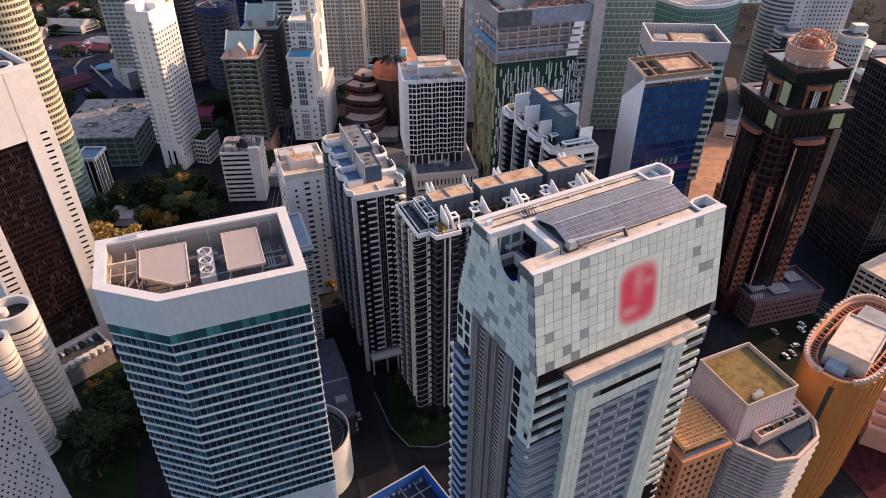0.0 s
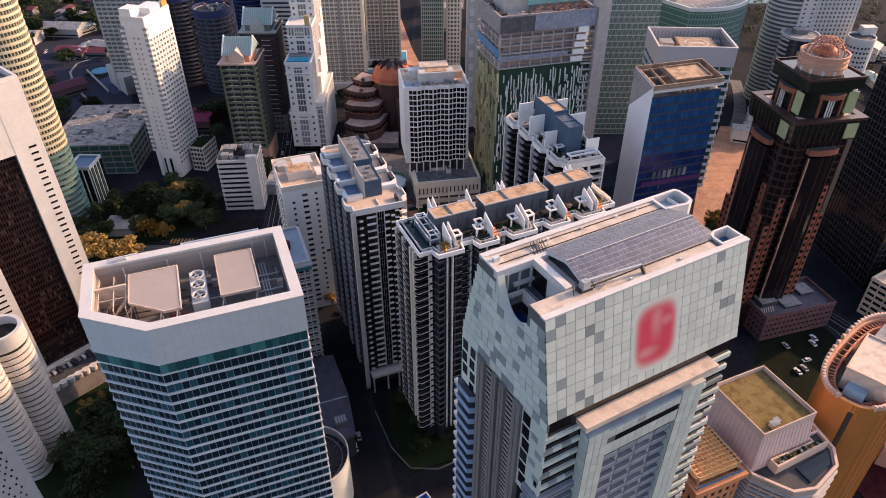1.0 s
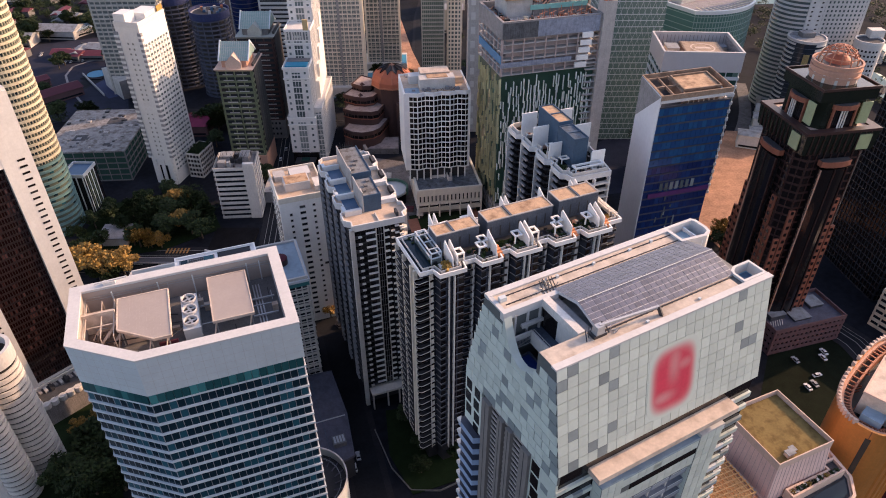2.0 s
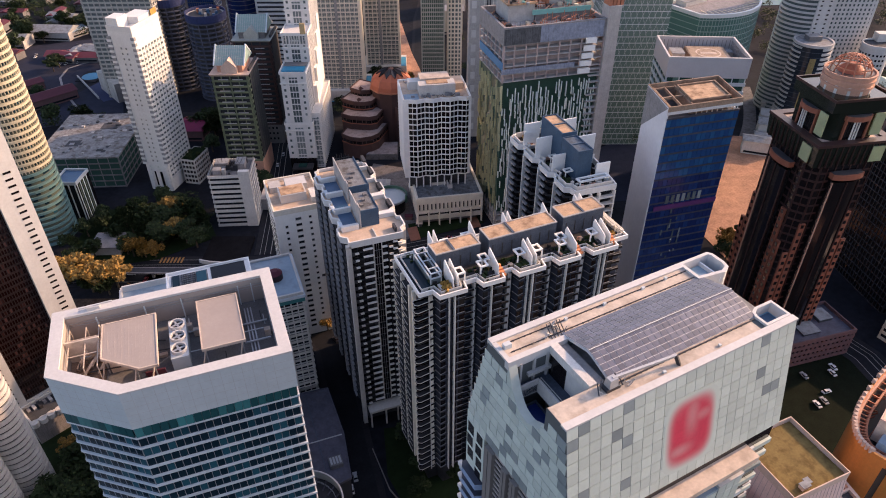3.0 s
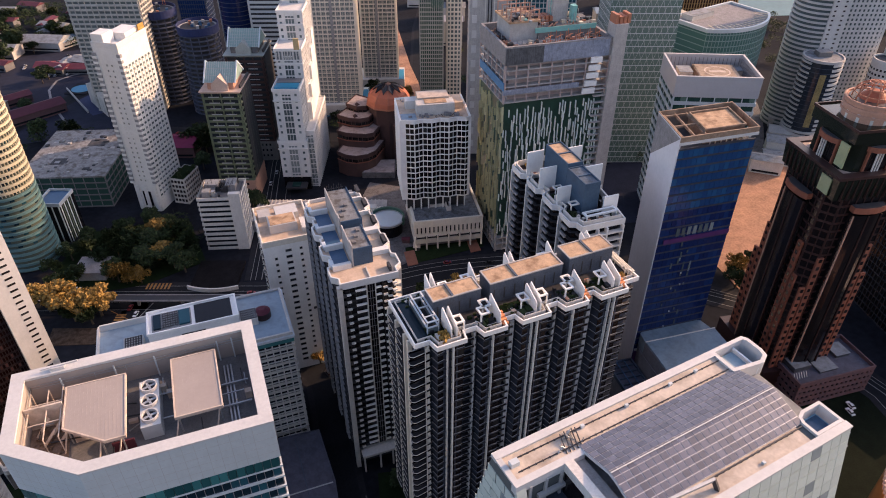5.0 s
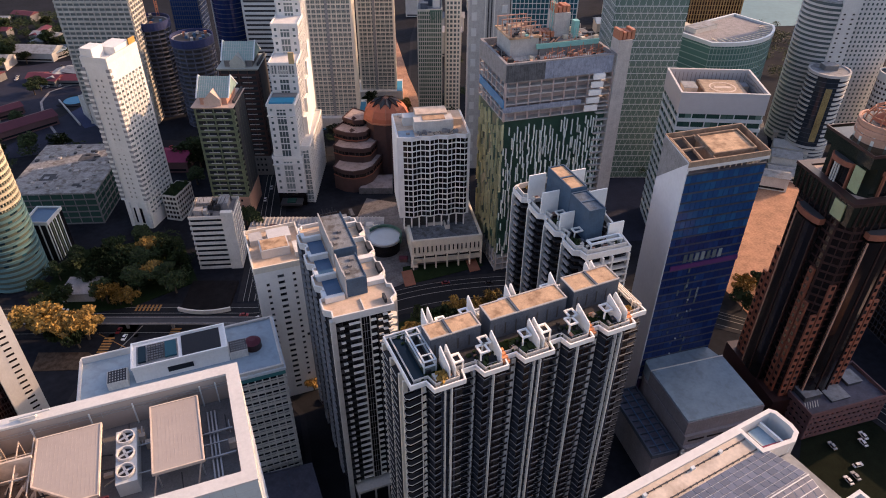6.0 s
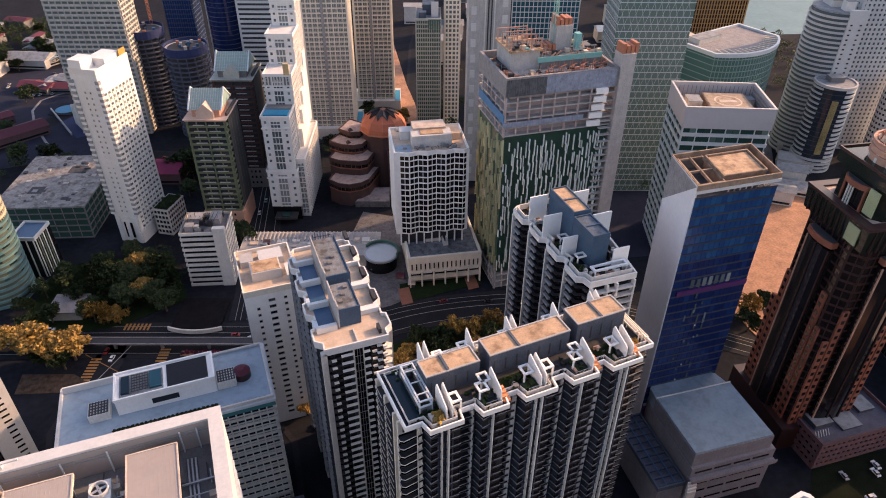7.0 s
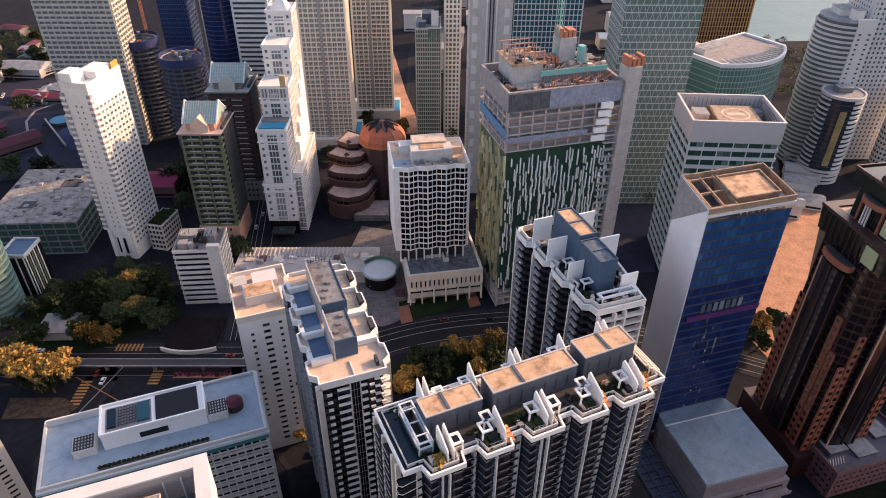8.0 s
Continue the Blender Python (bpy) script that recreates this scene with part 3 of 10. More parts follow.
            if nm == "roof_box":
                g.box(x, y, 102, x + rs.uniform(0.6, 2.2), y + rs.uniform(0.5, 1.6), 102.4 + rs.uniform(0.2, 2.4))
            elif rs.random() < 0.5:
                g.bar((x, y, 102.4 + rs.uniform(0, 2.5)), (min(23.5, x + rs.uniform(2, 8)), y, 102.4 + rs.uniform(0, 2.5)), 0.22)
            else:
                g.bar((x, y, 102.3 + rs.uniform(0, 2)), (x, min(13.6, y + rs.uniform(2, 6)), 102.3 + rs.uniform(0, 2)), 0.22)
        part(nm, g, mt, b, kind="stuff")
    for i in range(4):
        part("stair_flight", Geo().bar((-22.5 + 1.6 * i, 3 - 3 * (i % 2), 102.3), (-19.5 + 1.6 * i, 5 - 4 * (i % 2), 105.6), 0.9, 0.2), LEDGE, b)
    g = Geo()
    for x in (-23.2, -19.5, -16.5):
        g.bar((x, -3, 102), (x, -3, 107.5), 0.2).bar((x, 12, 102), (x, 12, 107.5), 0.2).bar((x, -3, 107.3), (x, 12, 107.3), 0.2)
    g.bar((-23.2, 2, 107.3), (-16.5, 2, 107.3), 0.2).bar((-23.2, 8, 107.3), (-16.5, 8, 107.3), 0.2)
    part("open_frame", g, LEDGE, b)
    bm = thing("gondola_crane", "small white window-cleaning rig on the parapet", "crane", -9 - 17, 167.5 + 15.5, 0, 110.1)
    part("carriage", Geo().box(-1.5, -0.6, 0, 1.5, 0.6, 0.9), WHITE, bm)
    part("boom", Geo().bar((-3.5, 0, 0.8), (4.5, 0, 1.2), 0.35), WHITE, bm)
    # round drum at the back of the block
    d = thing("drum_annex", "grey-white round annex drum with a dark sunken roof beside the office", "annex", 13.9, 168.8)
    part("drum_wall", Geo().ring(circle(0, 0, 13.3, 56), circle(0, 0, 12.9, 56), 0, 23.8), PANEL, d)
    part("roof", Geo().cyl(0, 0, 12.9, 20.0, 20.4, 40), CHAR, d)
    part("coping", Geo().ring(circle(0, 0, 13.4, 56), circle(0, 0, 12.95, 56), 23.8, 24.0), WHITE, d)
    g = Geo()
    for i in range(7):
        a = radians(-50 + 17 * i)
        g.bar((9.0 * math.cos(a), 9.0 * math.sin(a), 20.6), (12.4 * math.cos(a + 0.1), 12.4 * math.sin(a + 0.1), 21.4), 0.35)
    part("roof_pipe", g, SLATEV, d)
    rails(d, circle(0, 0, 11, 9, -60, 60), 20.4, 1.2)


def low_annex():
    d = thing("low_annex", "low annex with a flat slate violet roof beside the lane", "annex", 0, 0)
    Q = [(14, 178), (32.4, 182), (34.6, 202), (34.0, 226.5), (14, 228)]
    part("wall", Geo().prism(Q, 0, 11.4), CHAR, d)
    part("roof", Geo().prism(offset(Q, 0.3), 11.4, 12.0), SLATEV, d, "flat slate violet roof")
    parapet(d, offset(Q, 0.4), 11.2, 12.5, 0.35, SLATEV)
    part("roof_seam", Geo().box(15, 201.6, 12.0, 34.0, 202.0, 12.25), GREYBAR, d)
    part("roof_seam", Geo().box(24.6, 184, 12.0, 24.9, 226, 12.1), SLATE, d)
    part("vent_box", Geo().box(26.4, 187.4, 12.0, 31.2, 191.6, 14.0), CONCD, d)
    for i in range(4):
        part("vent_lid", Geo().box(26.8 + 1.1 * i, 188, 14.0, 27.5 + 1.1 * i, 191, 14.3), STEEL, d)


# ---- tiled tower with the sloping crown ----
def side_prism(g, u0, u1, low, high):
    """One solid from u0 to u1 between a lower and an upper line of (v, z)."""
    n, o = len(low), len(g.v)
    for line in (low, high):
        for u in (u0, u1):
            g.v += [(u, v, z) for v, z in line]
    a, b, c, d = o, o + n, o + 2 * n, o + 3 * n      # low left, low right, high left, high right
    for i in range(n - 1):
        g.f += [(c + i, d + i, d + i + 1, c + i + 1), (a + i, a + i + 1, b + i + 1, b + i), (a + i, c + i, c + i + 1, a + i + 1), (b + i, b + i + 1, d + i + 1, d + i)]
    g.f += [(a, b, d, c), (a + n - 1, c + n - 1, d + n - 1, b + n - 1)]
    return g


def tiled_tower():
    b = thing("tiled_tower", "pale green tiled tower with a sloping crown and solar roof", "tower", 45.7, 77.6, 8.2)
    W, ZT, ZB = 44.0, 153.5, 133.5
    FB, BT, BB = -3.7, 18.9, 24.0       # front foot, back top, back foot
    rnd = random.Random(4)
    # crown walls
    def slab(v0t, v1t, v0b, v1b, u0=0.0, u1=W, z0=ZB, z1=ZT):
        g = Geo()
        g.prism([(u0, v0b), (u1, v0b), (u1, v1b), (u0, v1b)], z0, z1, [(u0, v0t), (u1, v0t), (u1, v1t), (u0, v1t)])
        return g
    part("front_wall", slab(0, 4.3, FB, 4.3, 0.0, 38.6), TILEB, b)
    part("corner_wall", slab(-0.57, 4.3, FB, 4.3, 38.6, W, ZB, 150.4), TILEB, b)
    part("corner_wall", slab(0, 1.0, -0.57, 1.0, 38.6, W, 150.4, ZT), TILEB, b)
    part("back_wall", slab(13.6, BT, 13.6, BB, 0.0, 37.9), TILEB, b)
    part("back_wall", slab(13.6, 19.8, 13.6, BB, 37.9, W, ZB, 150.0), TILEB, b)
    # left end wall with the curved cut, and the plain right end wall
    def cut_top(v):
        """Height of the left wall along its curved opening."""
        if v < 5.2:
            return 148.2
        return 148.2 - 1.6 * min(1.0, (v - 5.2) / 2.6) + 6.9 * max(0.0, (v - 8.2) / 5.3) ** 2.6
    def end_wall(u0, u1, cut):
        g = Geo()
        m = 18
        pts = []
        for i in range(m + 1):
            v = 4.3 + (13.6 - 4.3) * i / m
            z = min(ZT, cut_top(v)) if cut else 150.5
            pts.append((v, z))
        side_prism(g, u0, u1, [(v, ZB) for v, _ in pts], pts)
        return g, pts
    g, cutline = end_wall(0.0, 1.4, True)
    part("end_wall", g, TILEL, b, "curved-cut tiled end wall")
    part("end_wall", end_wall(W - 1.2, W, False)[0], TILEL, b)
    # copings
    part("coping", Geo().box(-0.15, -0.15, ZT, W + 0.15, 1.0, ZT + 0.35), WHITE, b)
    part("back_beam", Geo().box(-0.1, 17.9, ZT - 0.2, 37.9, BT + 0.15, ZT + 0.45), WHITE, b, "thick white roof beam")
    part("back_beam_face", Geo().box(-0.1, 13.35, 152.3, 10.4, 14.3, ZT + 0.35), WHITE, b)
    part("end_coping", Geo().box(-0.1, 14.3, ZT, 0.7, 17.9, ZT + 0.35), WHITE, b)
    part("back_gutter", Geo().box(0.7, 14.3, ZT, 37.9, 17.9, ZT + 0.08), DECKC, b)
    g = Geo()
    for v in (15.2, 17.1):
        g.box(1.5, v - 0.05, ZT + 0.08, 37.9, v + 0.05, ZT + 0.25)
    part("rail_track", g, DKSTEEL, b)
    # rounded end of the back beam with its blue tank
    E = [(37.9, 14.3), (43.2, 13.5), (44.8, 14.3), (45.2, 15.6), (45.2, 18.2), (44.6, 19.05), (37.9, 19.05)]
    part("beam_end", Geo().ring(E, offset(E, -0.6), 147.5, ZT + 0.45), WHITE, b)
    part("tank_floor", Geo().prism(offset(E, -0.6), 150.2, 150.8), CTANK, b)
    part("tank", Geo().box(38.6, 15.0, 150.8, 42.4, 18.3, 152.3), TANKB, b, "blue-grey water tank")
    part("tank_wall", Geo().box(42.4, 13.6, 150.8, 42.7, 18.4, 153.0), BANDW, b)
    part("tank_pipe", Geo().bar((38.6, 15.6, 152.6), (43.9, 14.6, 152.6), 0.3), MAGENTA, b)
    part("tank_pipe", Geo().bar((40.0, 14.8, 152.4), (40.0, 18.2, 152.4), 0.2), STEEL, b)
    # front strip and pool corner
    part("front_strip", Geo().box(8.4, 1.0, ZT, 37.5, 4.2, ZT + 0.08), DECKC, b)
    RIM = [(38.6, 1.02), (43.9, 1.02), (43.9, 4.9), (40.2, 4.9), (39.0, 4.3), (38.6, 3.4)]
    part("pool_rim", Geo().ring(RIM, offset(RIM, -0.45), 150.0, ZT + 0.42), WHITE, b)
    part("corner_tank", Geo().prism(offset(RIM, -0.45), 150.4, 152.0), CTANK, b, "pale blue corner tank floor")
    part("tank_water", Geo().box(40.6, 1.7, 152.0, 43.2, 4.2, 152.1), POOLD, b, "blue water in the corner tank")
    part("front_shoulder", Geo().box(0.1, 1.0, ZT, 8.4, 4.2, ZT + 0.1), DECKC, b)
    part("track", Geo().box(9, 3.05, ZT + 0.08, 38.2, 3.2, ZT + 0.3), DKSTEEL, b)
    # vaulted solar roof
    pts = []
    for i in range(13):
        s = i / 12
        v = 3.5 + 11.3 * s
        z = 153.75 + 1.7 * (s / 0.47 if s < 0.47 else (1 - s) / 0.53)
        pts.append((v, z))
    g = Geo()
    side_prism(g, 10.4, 38.9, [(v, z - 0.6) for v, z in pts], [(v, z - 0.06) for v, z in pts])
    vault = part("vault_roof", g, SOLARF, b, "curved roof covered with solar panels")
    me = Geo().box(-0.535, -0.445, 0.02, 0.535, 0.445, 0.045).mesh("solar_panel", SOLAR)
    pl = []
    for j, ((v0, za), (v1, zb)) in enumerate(zip(pts, pts[1:])):
        a = math.degrees(math.atan2(zb - za, v1 - v0))
        for i in range(24):
            pl.append(pose(10.99 + i * 1.187, (v0 + v1) / 2 + 0.0, (za + zb) / 2 - 0.05, a))
    repeat("solar_panel", me, vault, pl, most=140)
    part("walkway", Geo().bar((10.4, 8.81, 155.42), (38.9, 8.81, 155.42), 0.16, 0.1), WHITE, vault)
    part("vault_end", Geo().prism([(7.6, 4.3), (8.3, 4.3), (8.3, 13.4), (7.6, 13.4)], 138, 152.8), WHITE, b, "white wall beside the roof recess")
    part("side_deck", Geo().box(8.3, 4.3, 152.4, 10.4, 13.4, 152.9), CONC, b)
    part("vault_end", Geo().prism([(38.5, 4.3), (39, 4.3), (39, 13.4), (38.5, 13.4)], 142, 153.2), WHITE, b)
    part("recess_beam", Geo().box(7.2, 4.3, 152.4, 8.5, 13.5, 153.9), WHITE2, b)
    part("roof_slab", Geo().box(8.3, 4.3, 151.2, W - 1.2, 13.6, 151.8), ROOFG, b)
    part("recess_deck", Geo().prism([(5.1, 4.3), (7.6, 4.3), (7.6, 13.6), (1.4, 13.6), (1.4, 12.3), (5.1, 12.3)], 146.6, 148.0), SLATE, b, "shaded slate deck round the roof well")
    part("well_kerb", Geo().prism([(4.75, 4.3), (5.1, 4.3), (5.1, 12.65), (1.4, 12.65), (1.4, 12.3), (4.75, 12.3)], 146.4, 148.9), GREYBAR, b, "pale kerb wall round the roof well")
    part("recess_opening", Geo().box(7.5, 9.6, 148.0, 7.62, 13.3, 151.8), G_BLACK, b, "dark opening in the white wall")
    part("pool_kerb", Geo().ring(rect(3.3, 7.9, 3.1, 8.3), rect(2.9, 7.5, 3.1, 8.3), 138.0, 144.6), SLATE, b)
    part("recess_pool", Geo().prism(rect(2.9, 7.5, 3.1, 8.3), 138.0, 144.2), DEEPBLUE, b, "dark blue pool in the roof recess")
    part("recess_bench", Geo().box(3.4, 12.9, 149.6, 7.5, 13.5, 150.2), GREYBAR, b)
    g = Geo()
    for i in range(3):
        g.bar((2.2 + 2.4 * i, 13.4, 148.0), (2.2 + 2.4 * i, 13.4, 152.6), 0.35)
    part("recess_frame", g, GREYBAR, b)
    rails(b, [(5.3, 4.6), (5.3, 12.4)], 148.0, 1.1)
    # window cleaning crane
    c = thing("gondola_crane", "grey window-cleaning crane with a long boom on the roof edge", "crane", 0, 0)
    c.matrix_basis = pose(45.7, 77.6, 0, 0, 0, 8.2) @ pose(9.8, 3.0, ZT + 0.1)
    part("base", Geo().box(-1.2, -0.7, 0, 1.2, 0.9, 0.5), DKSTEEL, c)
    part("cabin", Geo().prism(rect(1.6, 1.3), 0.5, 1.9, rect(1.3, 1.0)), STEEL, c)
    part("boom", Geo().bar((0, 0, 1.8), (11.2, -0.7, 1.4), 0.38), STEEL, c)
    part("jib", Geo().bar((11.0, -0.7, 1.5), (11.6, -1.6, -0.7), 0.5), DKSTEEL, c)
    g = Geo()
    for i in range(7):
        g.bar((-2.4 + i * 0.7, -0.5 + (i % 3) * 0.5, 0.0), (-1.8 + i * 0.6, 0.8, 1.0 + (i % 2) * 0.5), 0.14)
    part("winch_frame", g, DKSTEEL, c)
    g = Geo()
    for i in range(5):
        g.bar((8.5 + i * 0.6, 14.6, ZT + 0.1), (9.2 + i * 0.6, 17.2, ZT + 0.6 + 0.2 * (i % 2)), 0.13)
    part("track_switch", g, DKSTEEL, b)
    g = Geo()
    for i in range(34):
        u = 2.0 + i * 1.05
        g.box(u, 15.05, ZT + 0.08, u + 0.1, 15.35, ZT + 0.18)
        g.box(u, 16.95, ZT + 0.08, u + 0.1, 17.25, ZT + 0.18)
        if u < 30:
            g.box(u + 7, 2.95, ZT + 0.08, u + 7.1, 3.3, ZT + 0.2)
    part("track_sleeper", g, DKSTEEL, b, kind="stuff")
    rs = random.Random(52)
    g = Geo()
    for i in range(26):
        u, v = rs.choice(((rs.uniform(7.5, 13.0), rs.uniform(1.8, 4.0)), (rs.uniform(7, 12), rs.uniform(14.6, 17.4))))
        g.bar((u, v, ZT + 0.1), (u + rs.uniform(-0.9, 0.9), v + rs.uniform(-0.4, 0.4), ZT + rs.uniform(0.3, 1.3)), 0.1)
    part("winch_gear", g, STEEL, b, kind="stuff")
    g = Geo()
    for u, v, w, d, h in ((1.0, 16.0, 1.2, 0.8, 0.8), (12.5, 16.8, 0.5, 0.4, 0.5), (20, 16.7, 0.5, 0.4, 0.5), (28, 16.8, 0.6, 0.4, 0.4), (33, 16.9, 0.5, 0.4, 0.5), (18, 1.3, 0.5, 0.4, 0.3), (29, 1.4, 0.4, 0.4, 0.3)):
        g.box(u, v, ZT + 0.08, u + w, v + d, ZT + 0.1 + h)
    part("roof_fitting", g, PANEL, b, kind="stuff")
    # tiles of the sloping front
    lean = math.degrees(math.atan2(-FB, ZT - ZB))
    hyp = math.hypot(FB, ZT - ZB)
    nu, nz = 23, 10
    tw, th = W / nu, hyp / nz
    la = Geo().box(-tw / 2 + 0.05, -0.10, 0.05, tw / 2 - 0.05, 0.04, th - 0.05)
    ml, mg = la.mesh("tile", TILEL), la.mesh("tile", TILEG)
    fw = [o for o in b.children if o.name.startswith("front_wall")][0]
    base = pose(0, FB, ZB, -lean)
    light, grey = [], []
    for j in range(nz):
        for i in range(nu):
            edge = abs(i - nu / 2 - 0.5) > 6.2
            (grey if edge and rnd.random() < 0.15 else light).append(base @ Matrix.Translation((tw * (i + 0.5), 0, th * j)))
    repeat("tile", ml, fw, light)
    repeat("tile", mg, fw, grey, "darker grey tile")
    # red sign in the middle of the front: a rounded ring with bars
    sg = thing("roof_sign", "large faded red rounded sign with pale strokes on tiles", "sign", 0, 0)
    sg.matrix_basis = pose(45.7, 77.6, 0, 0, 0, 8.2) @ base @ Matrix.Translation((22.9, -0.102, 3.4))
    def rr(w, h, r, n=6):
        out = []
        for cx, cy, a in ((w / 2 - r, -h / 2 + r, -90), (w / 2 - r, h / 2 - r, 0), (-w / 2 + r, h / 2 - r, 90), (-w / 2 + r, -h / 2 + r, 180)):
            out += [(cx + r * math.cos(radians(a + 90 * i / n)), cy + r * math.sin(radians(a + 90 * i / n))) for i in range(n + 1)]
        return out
    flat = pose(0, 0, 5.6, 90)
    part("face", Geo().prism(rr(10.6, 14.4, 2.6, 8), 0.0, 0.012), SOFTRED, sg, "soft-edged red rounded mark", flat)
    # tiles on the left end: an upright wall following the splayed front and back
    tl, tg = [], []
    small = Geo().box(-0.93, -0.08, 0.05, 0.93, 0.04, 1.92)
    ml2, mg2 = small.mesh("tile", TILEL), small.mesh("tile", TILEG)
    ew = [o for o in b.children if o.name.startswith("end_wall")][0]
    for j in range(10):
        z = 131.5 + j * 2.0
        s = max(0.0, (z + 1 - ZB) / (ZT - ZB))
        v0, v1 = FB * (1 - s), BB + (BT - BB) * s
        c = round((v1 - v0) / 1.96)
        for i in range(c):
            v = v0 + (v1 - v0) * (i + 0.5) / c
            ztop = cut_top(v)
            if 4.3 < v < 13.6 and z + 1.9 > ztop:
                continue
            (tg if rnd.random() < 0.16 else tl).append(pose(-0.02, v, z, 0, 0, -90))
    repeat("tile", ml2, ew, tl, most=60)
    repeat("tile", mg2, ew, tg, "darker grey tile")
    # shaft below the crown
    P = [(0, FB), (W, FB), (W, BB), (0, BB)]
    part("shaft", Geo().prism(offset(P, -0.4), 0, ZB), G_BLACK, b)
    part("tile_skirt", Geo().box(0.02, FB + 0.02, 131.4, 0.5, BB - 0.02, ZB), TILEB, b)
    # left side: slatted dark bays between brown-grey piers, black and white cells at both ends
    for v, w in ((16.2, 2.3), (11.6, 1.5), (9.0, 1.5), (4.2, 2.3)):
        part("side_pier", Geo().box(-0.75, v - w / 2, 0, 0.5, v + w / 2, 131.4), PIERB, b, "brownish grey side pier")
        part("pier_groove", Geo().box(-0.79, v - 0.06, 0, -0.7, v + 0.06, 131.2), CHAR, b)
    for v0, v1 in ((12.35, 15.05), (9.75, 10.85), (5.35, 8.25)):
        me = Geo().box(-0.08, v0, 0, 0.12, v1, 0.48).mesh("side_slat", SLATB)
        repeat("side_slat", me, b, [pose(0, 0, 131 - 1.32 * k) for k in range(70)], "pale side slat", 26)
    # pale cladding with dark windows beside the piers
    part("side_cladding", Geo().box(-0.1, 18.4, 119.5, 0.4, 24.0, 131.4), TILEL, b, "pale green tiled end bay")
    part("side_cladding", Geo().box(-0.1, -3.6, 110.0, 0.4, 3.05, 131.4), TILEL, b, "pale green tiled end bay")
    me = Geo().box(-0.16, -0.9, 0, 0.1, 0.9, 2.5).mesh("window_pane", G_BLACK)
    repeat("window_pane", me, b, [pose(0, v + 0.25 * (k % 2), 128.4 - 3.3 * k) for v, c in ((19.8, 4), (22.6, 3)) for k in range(c)], "dark window in the pale bay")
    me = Geo().box(-0.16, -1.05, 0, 0.1, 1.05, 2.7).mesh("window_pane", G_BLACK)
    repeat("window_pane", me, b, [pose(0, 1.6 - 0.3 * (k % 3 == 2), 128.2 - 3.3 * k) for k in range(6)], "dark window in the pale bay")
    me = Geo().box(-0.16, -0.45, 0, 0.1, 0.45, 1.5).mesh("window_pane", G_BLACK)
    repeat("window_pane", me, b, [pose(0, -2.6, 115.6 - 3.3 * k) for k in range(2)])
    me = Geo().box(-0.14, -0.95, 0, 0.1, 0.95, 1.5).mesh("cladding_cell", TILEG)
    repeat("cladding_cell", me, b, [pose(0, -1.0 - 1.4 * (k % 2), 126.6 - 3.3 * k) for k in range(4)], "grey cladding tile")
    # slim slanted balconies down the back corner, each with a white tip
    q = [(-0.1, 18.3), (-1.3, 18.9), (-1.3, 24.3), (0.4, 24.3), (0.4, 18.3)][::-1]
    me = Geo().prism(q, 0, 1.55).mesh("balcony", BALB)
    repeat("balcony", me, b, [pose(0, 0, 117.3 - 3.3 * k) for k in range(26)], "slate blue balcony with a slanted end", 26)
    me = Geo().prism(q, 0, 0.12).mesh("balcony_floor", NAVY)
    repeat("balcony_floor", me, b, [pose(0, 0, 118.87 - 3.3 * k) for k in range(26)], most=6)
    me = Geo().prism([(-1.45, 23.2), (-0.5, 24.6), (-1.45, 24.6)], 0.9, 1.75).mesh("balcony_tip", WHITE)
    repeat("balcony_tip", me, b, [pose(0, 0, 117.3 - 3.3 * k) for k in range(26)], "white balcony tip", 26)
    me = Geo().prism([(-0.9, 4.0), (-0.9, 0.3), (-0.1, -0.5), (7.9, -0.5), (7.9, 0.5), (0.4, 0.5), (0.4, 4.0)], 0, 1.75).mesh("balcony", SLABB)
    repeat("balcony", me, b, [pose(0, FB, 3 + 3.3 * k) for k in reversed(range(10, 34))], "slate blue balcony slab turning the corner", 30)
    me = Geo().prism([(-0.94, 4.0), (-0.94, 0.3), (-0.12, -0.54), (7.9, -0.54), (7.9, -0.45), (0.0, -0.45), (-0.8, 0.4), (-0.8, 4.0)], 0.75, 0.95).mesh("slab_groove", NAVY)
    repeat("slab_groove", me, b, [pose(0, FB, 3 + 3.3 * k) for k in reversed(range(10, 34))], most=3)
    # front: staggered black and white bands beside the portal
    rb = random.Random(9)
    for k in range(22, 40):
        z = 3 + 3.3 * k
        if z > 131:
            break
        x = rb.uniform(-0.3, 0.6)
        if k >= 34:
            for i in range(4):
                hh = 1.05
                part("cladding_cell", Geo().box(0.1 + 1.95 * i, FB - 0.06, z, 2.0 + 1.95 * i, FB + 0.5, z + hh), rb.choice((TILEL, TILEL, TILEL, TILEG)), b)
        for u0, u1 in ((37.4 - x, W - 0.1),):
            c = u0 + (u1 - u0) * rb.uniform(0.3, 0.7)
            hh = rb.choice((1.1, 1.3))
            part("band", Geo().box(u0, FB - 0.06, z, c, FB + 0.5, z + hh), TILEL if k % 2 else BANDW, b)
            part("band", Geo().box(c + 0.1, FB - 0.05, z, u1, FB + 0.5, z + hh), TILEL if k % 3 else TILEG, b)
    me = Geo().prism([(-1.6, -0.35), (0.6, -0.35), (0.6, 1.2), (-1.6, 1.2)], 0, 0.5).mesh("balcony", WHITE)
    repeat("balcony", me, b, [pose(W - 0.4, FB + 0.6, 4 + 3.3 * k) for k in range(14, 35)], "white balcony end")
    repeat("balcony", me, b, [pose(W - 0.2, v, 4 + 3.3 * k) for v in (4.5, 9, 13.5) for k in range(14, 35)], "white balcony end", 30)
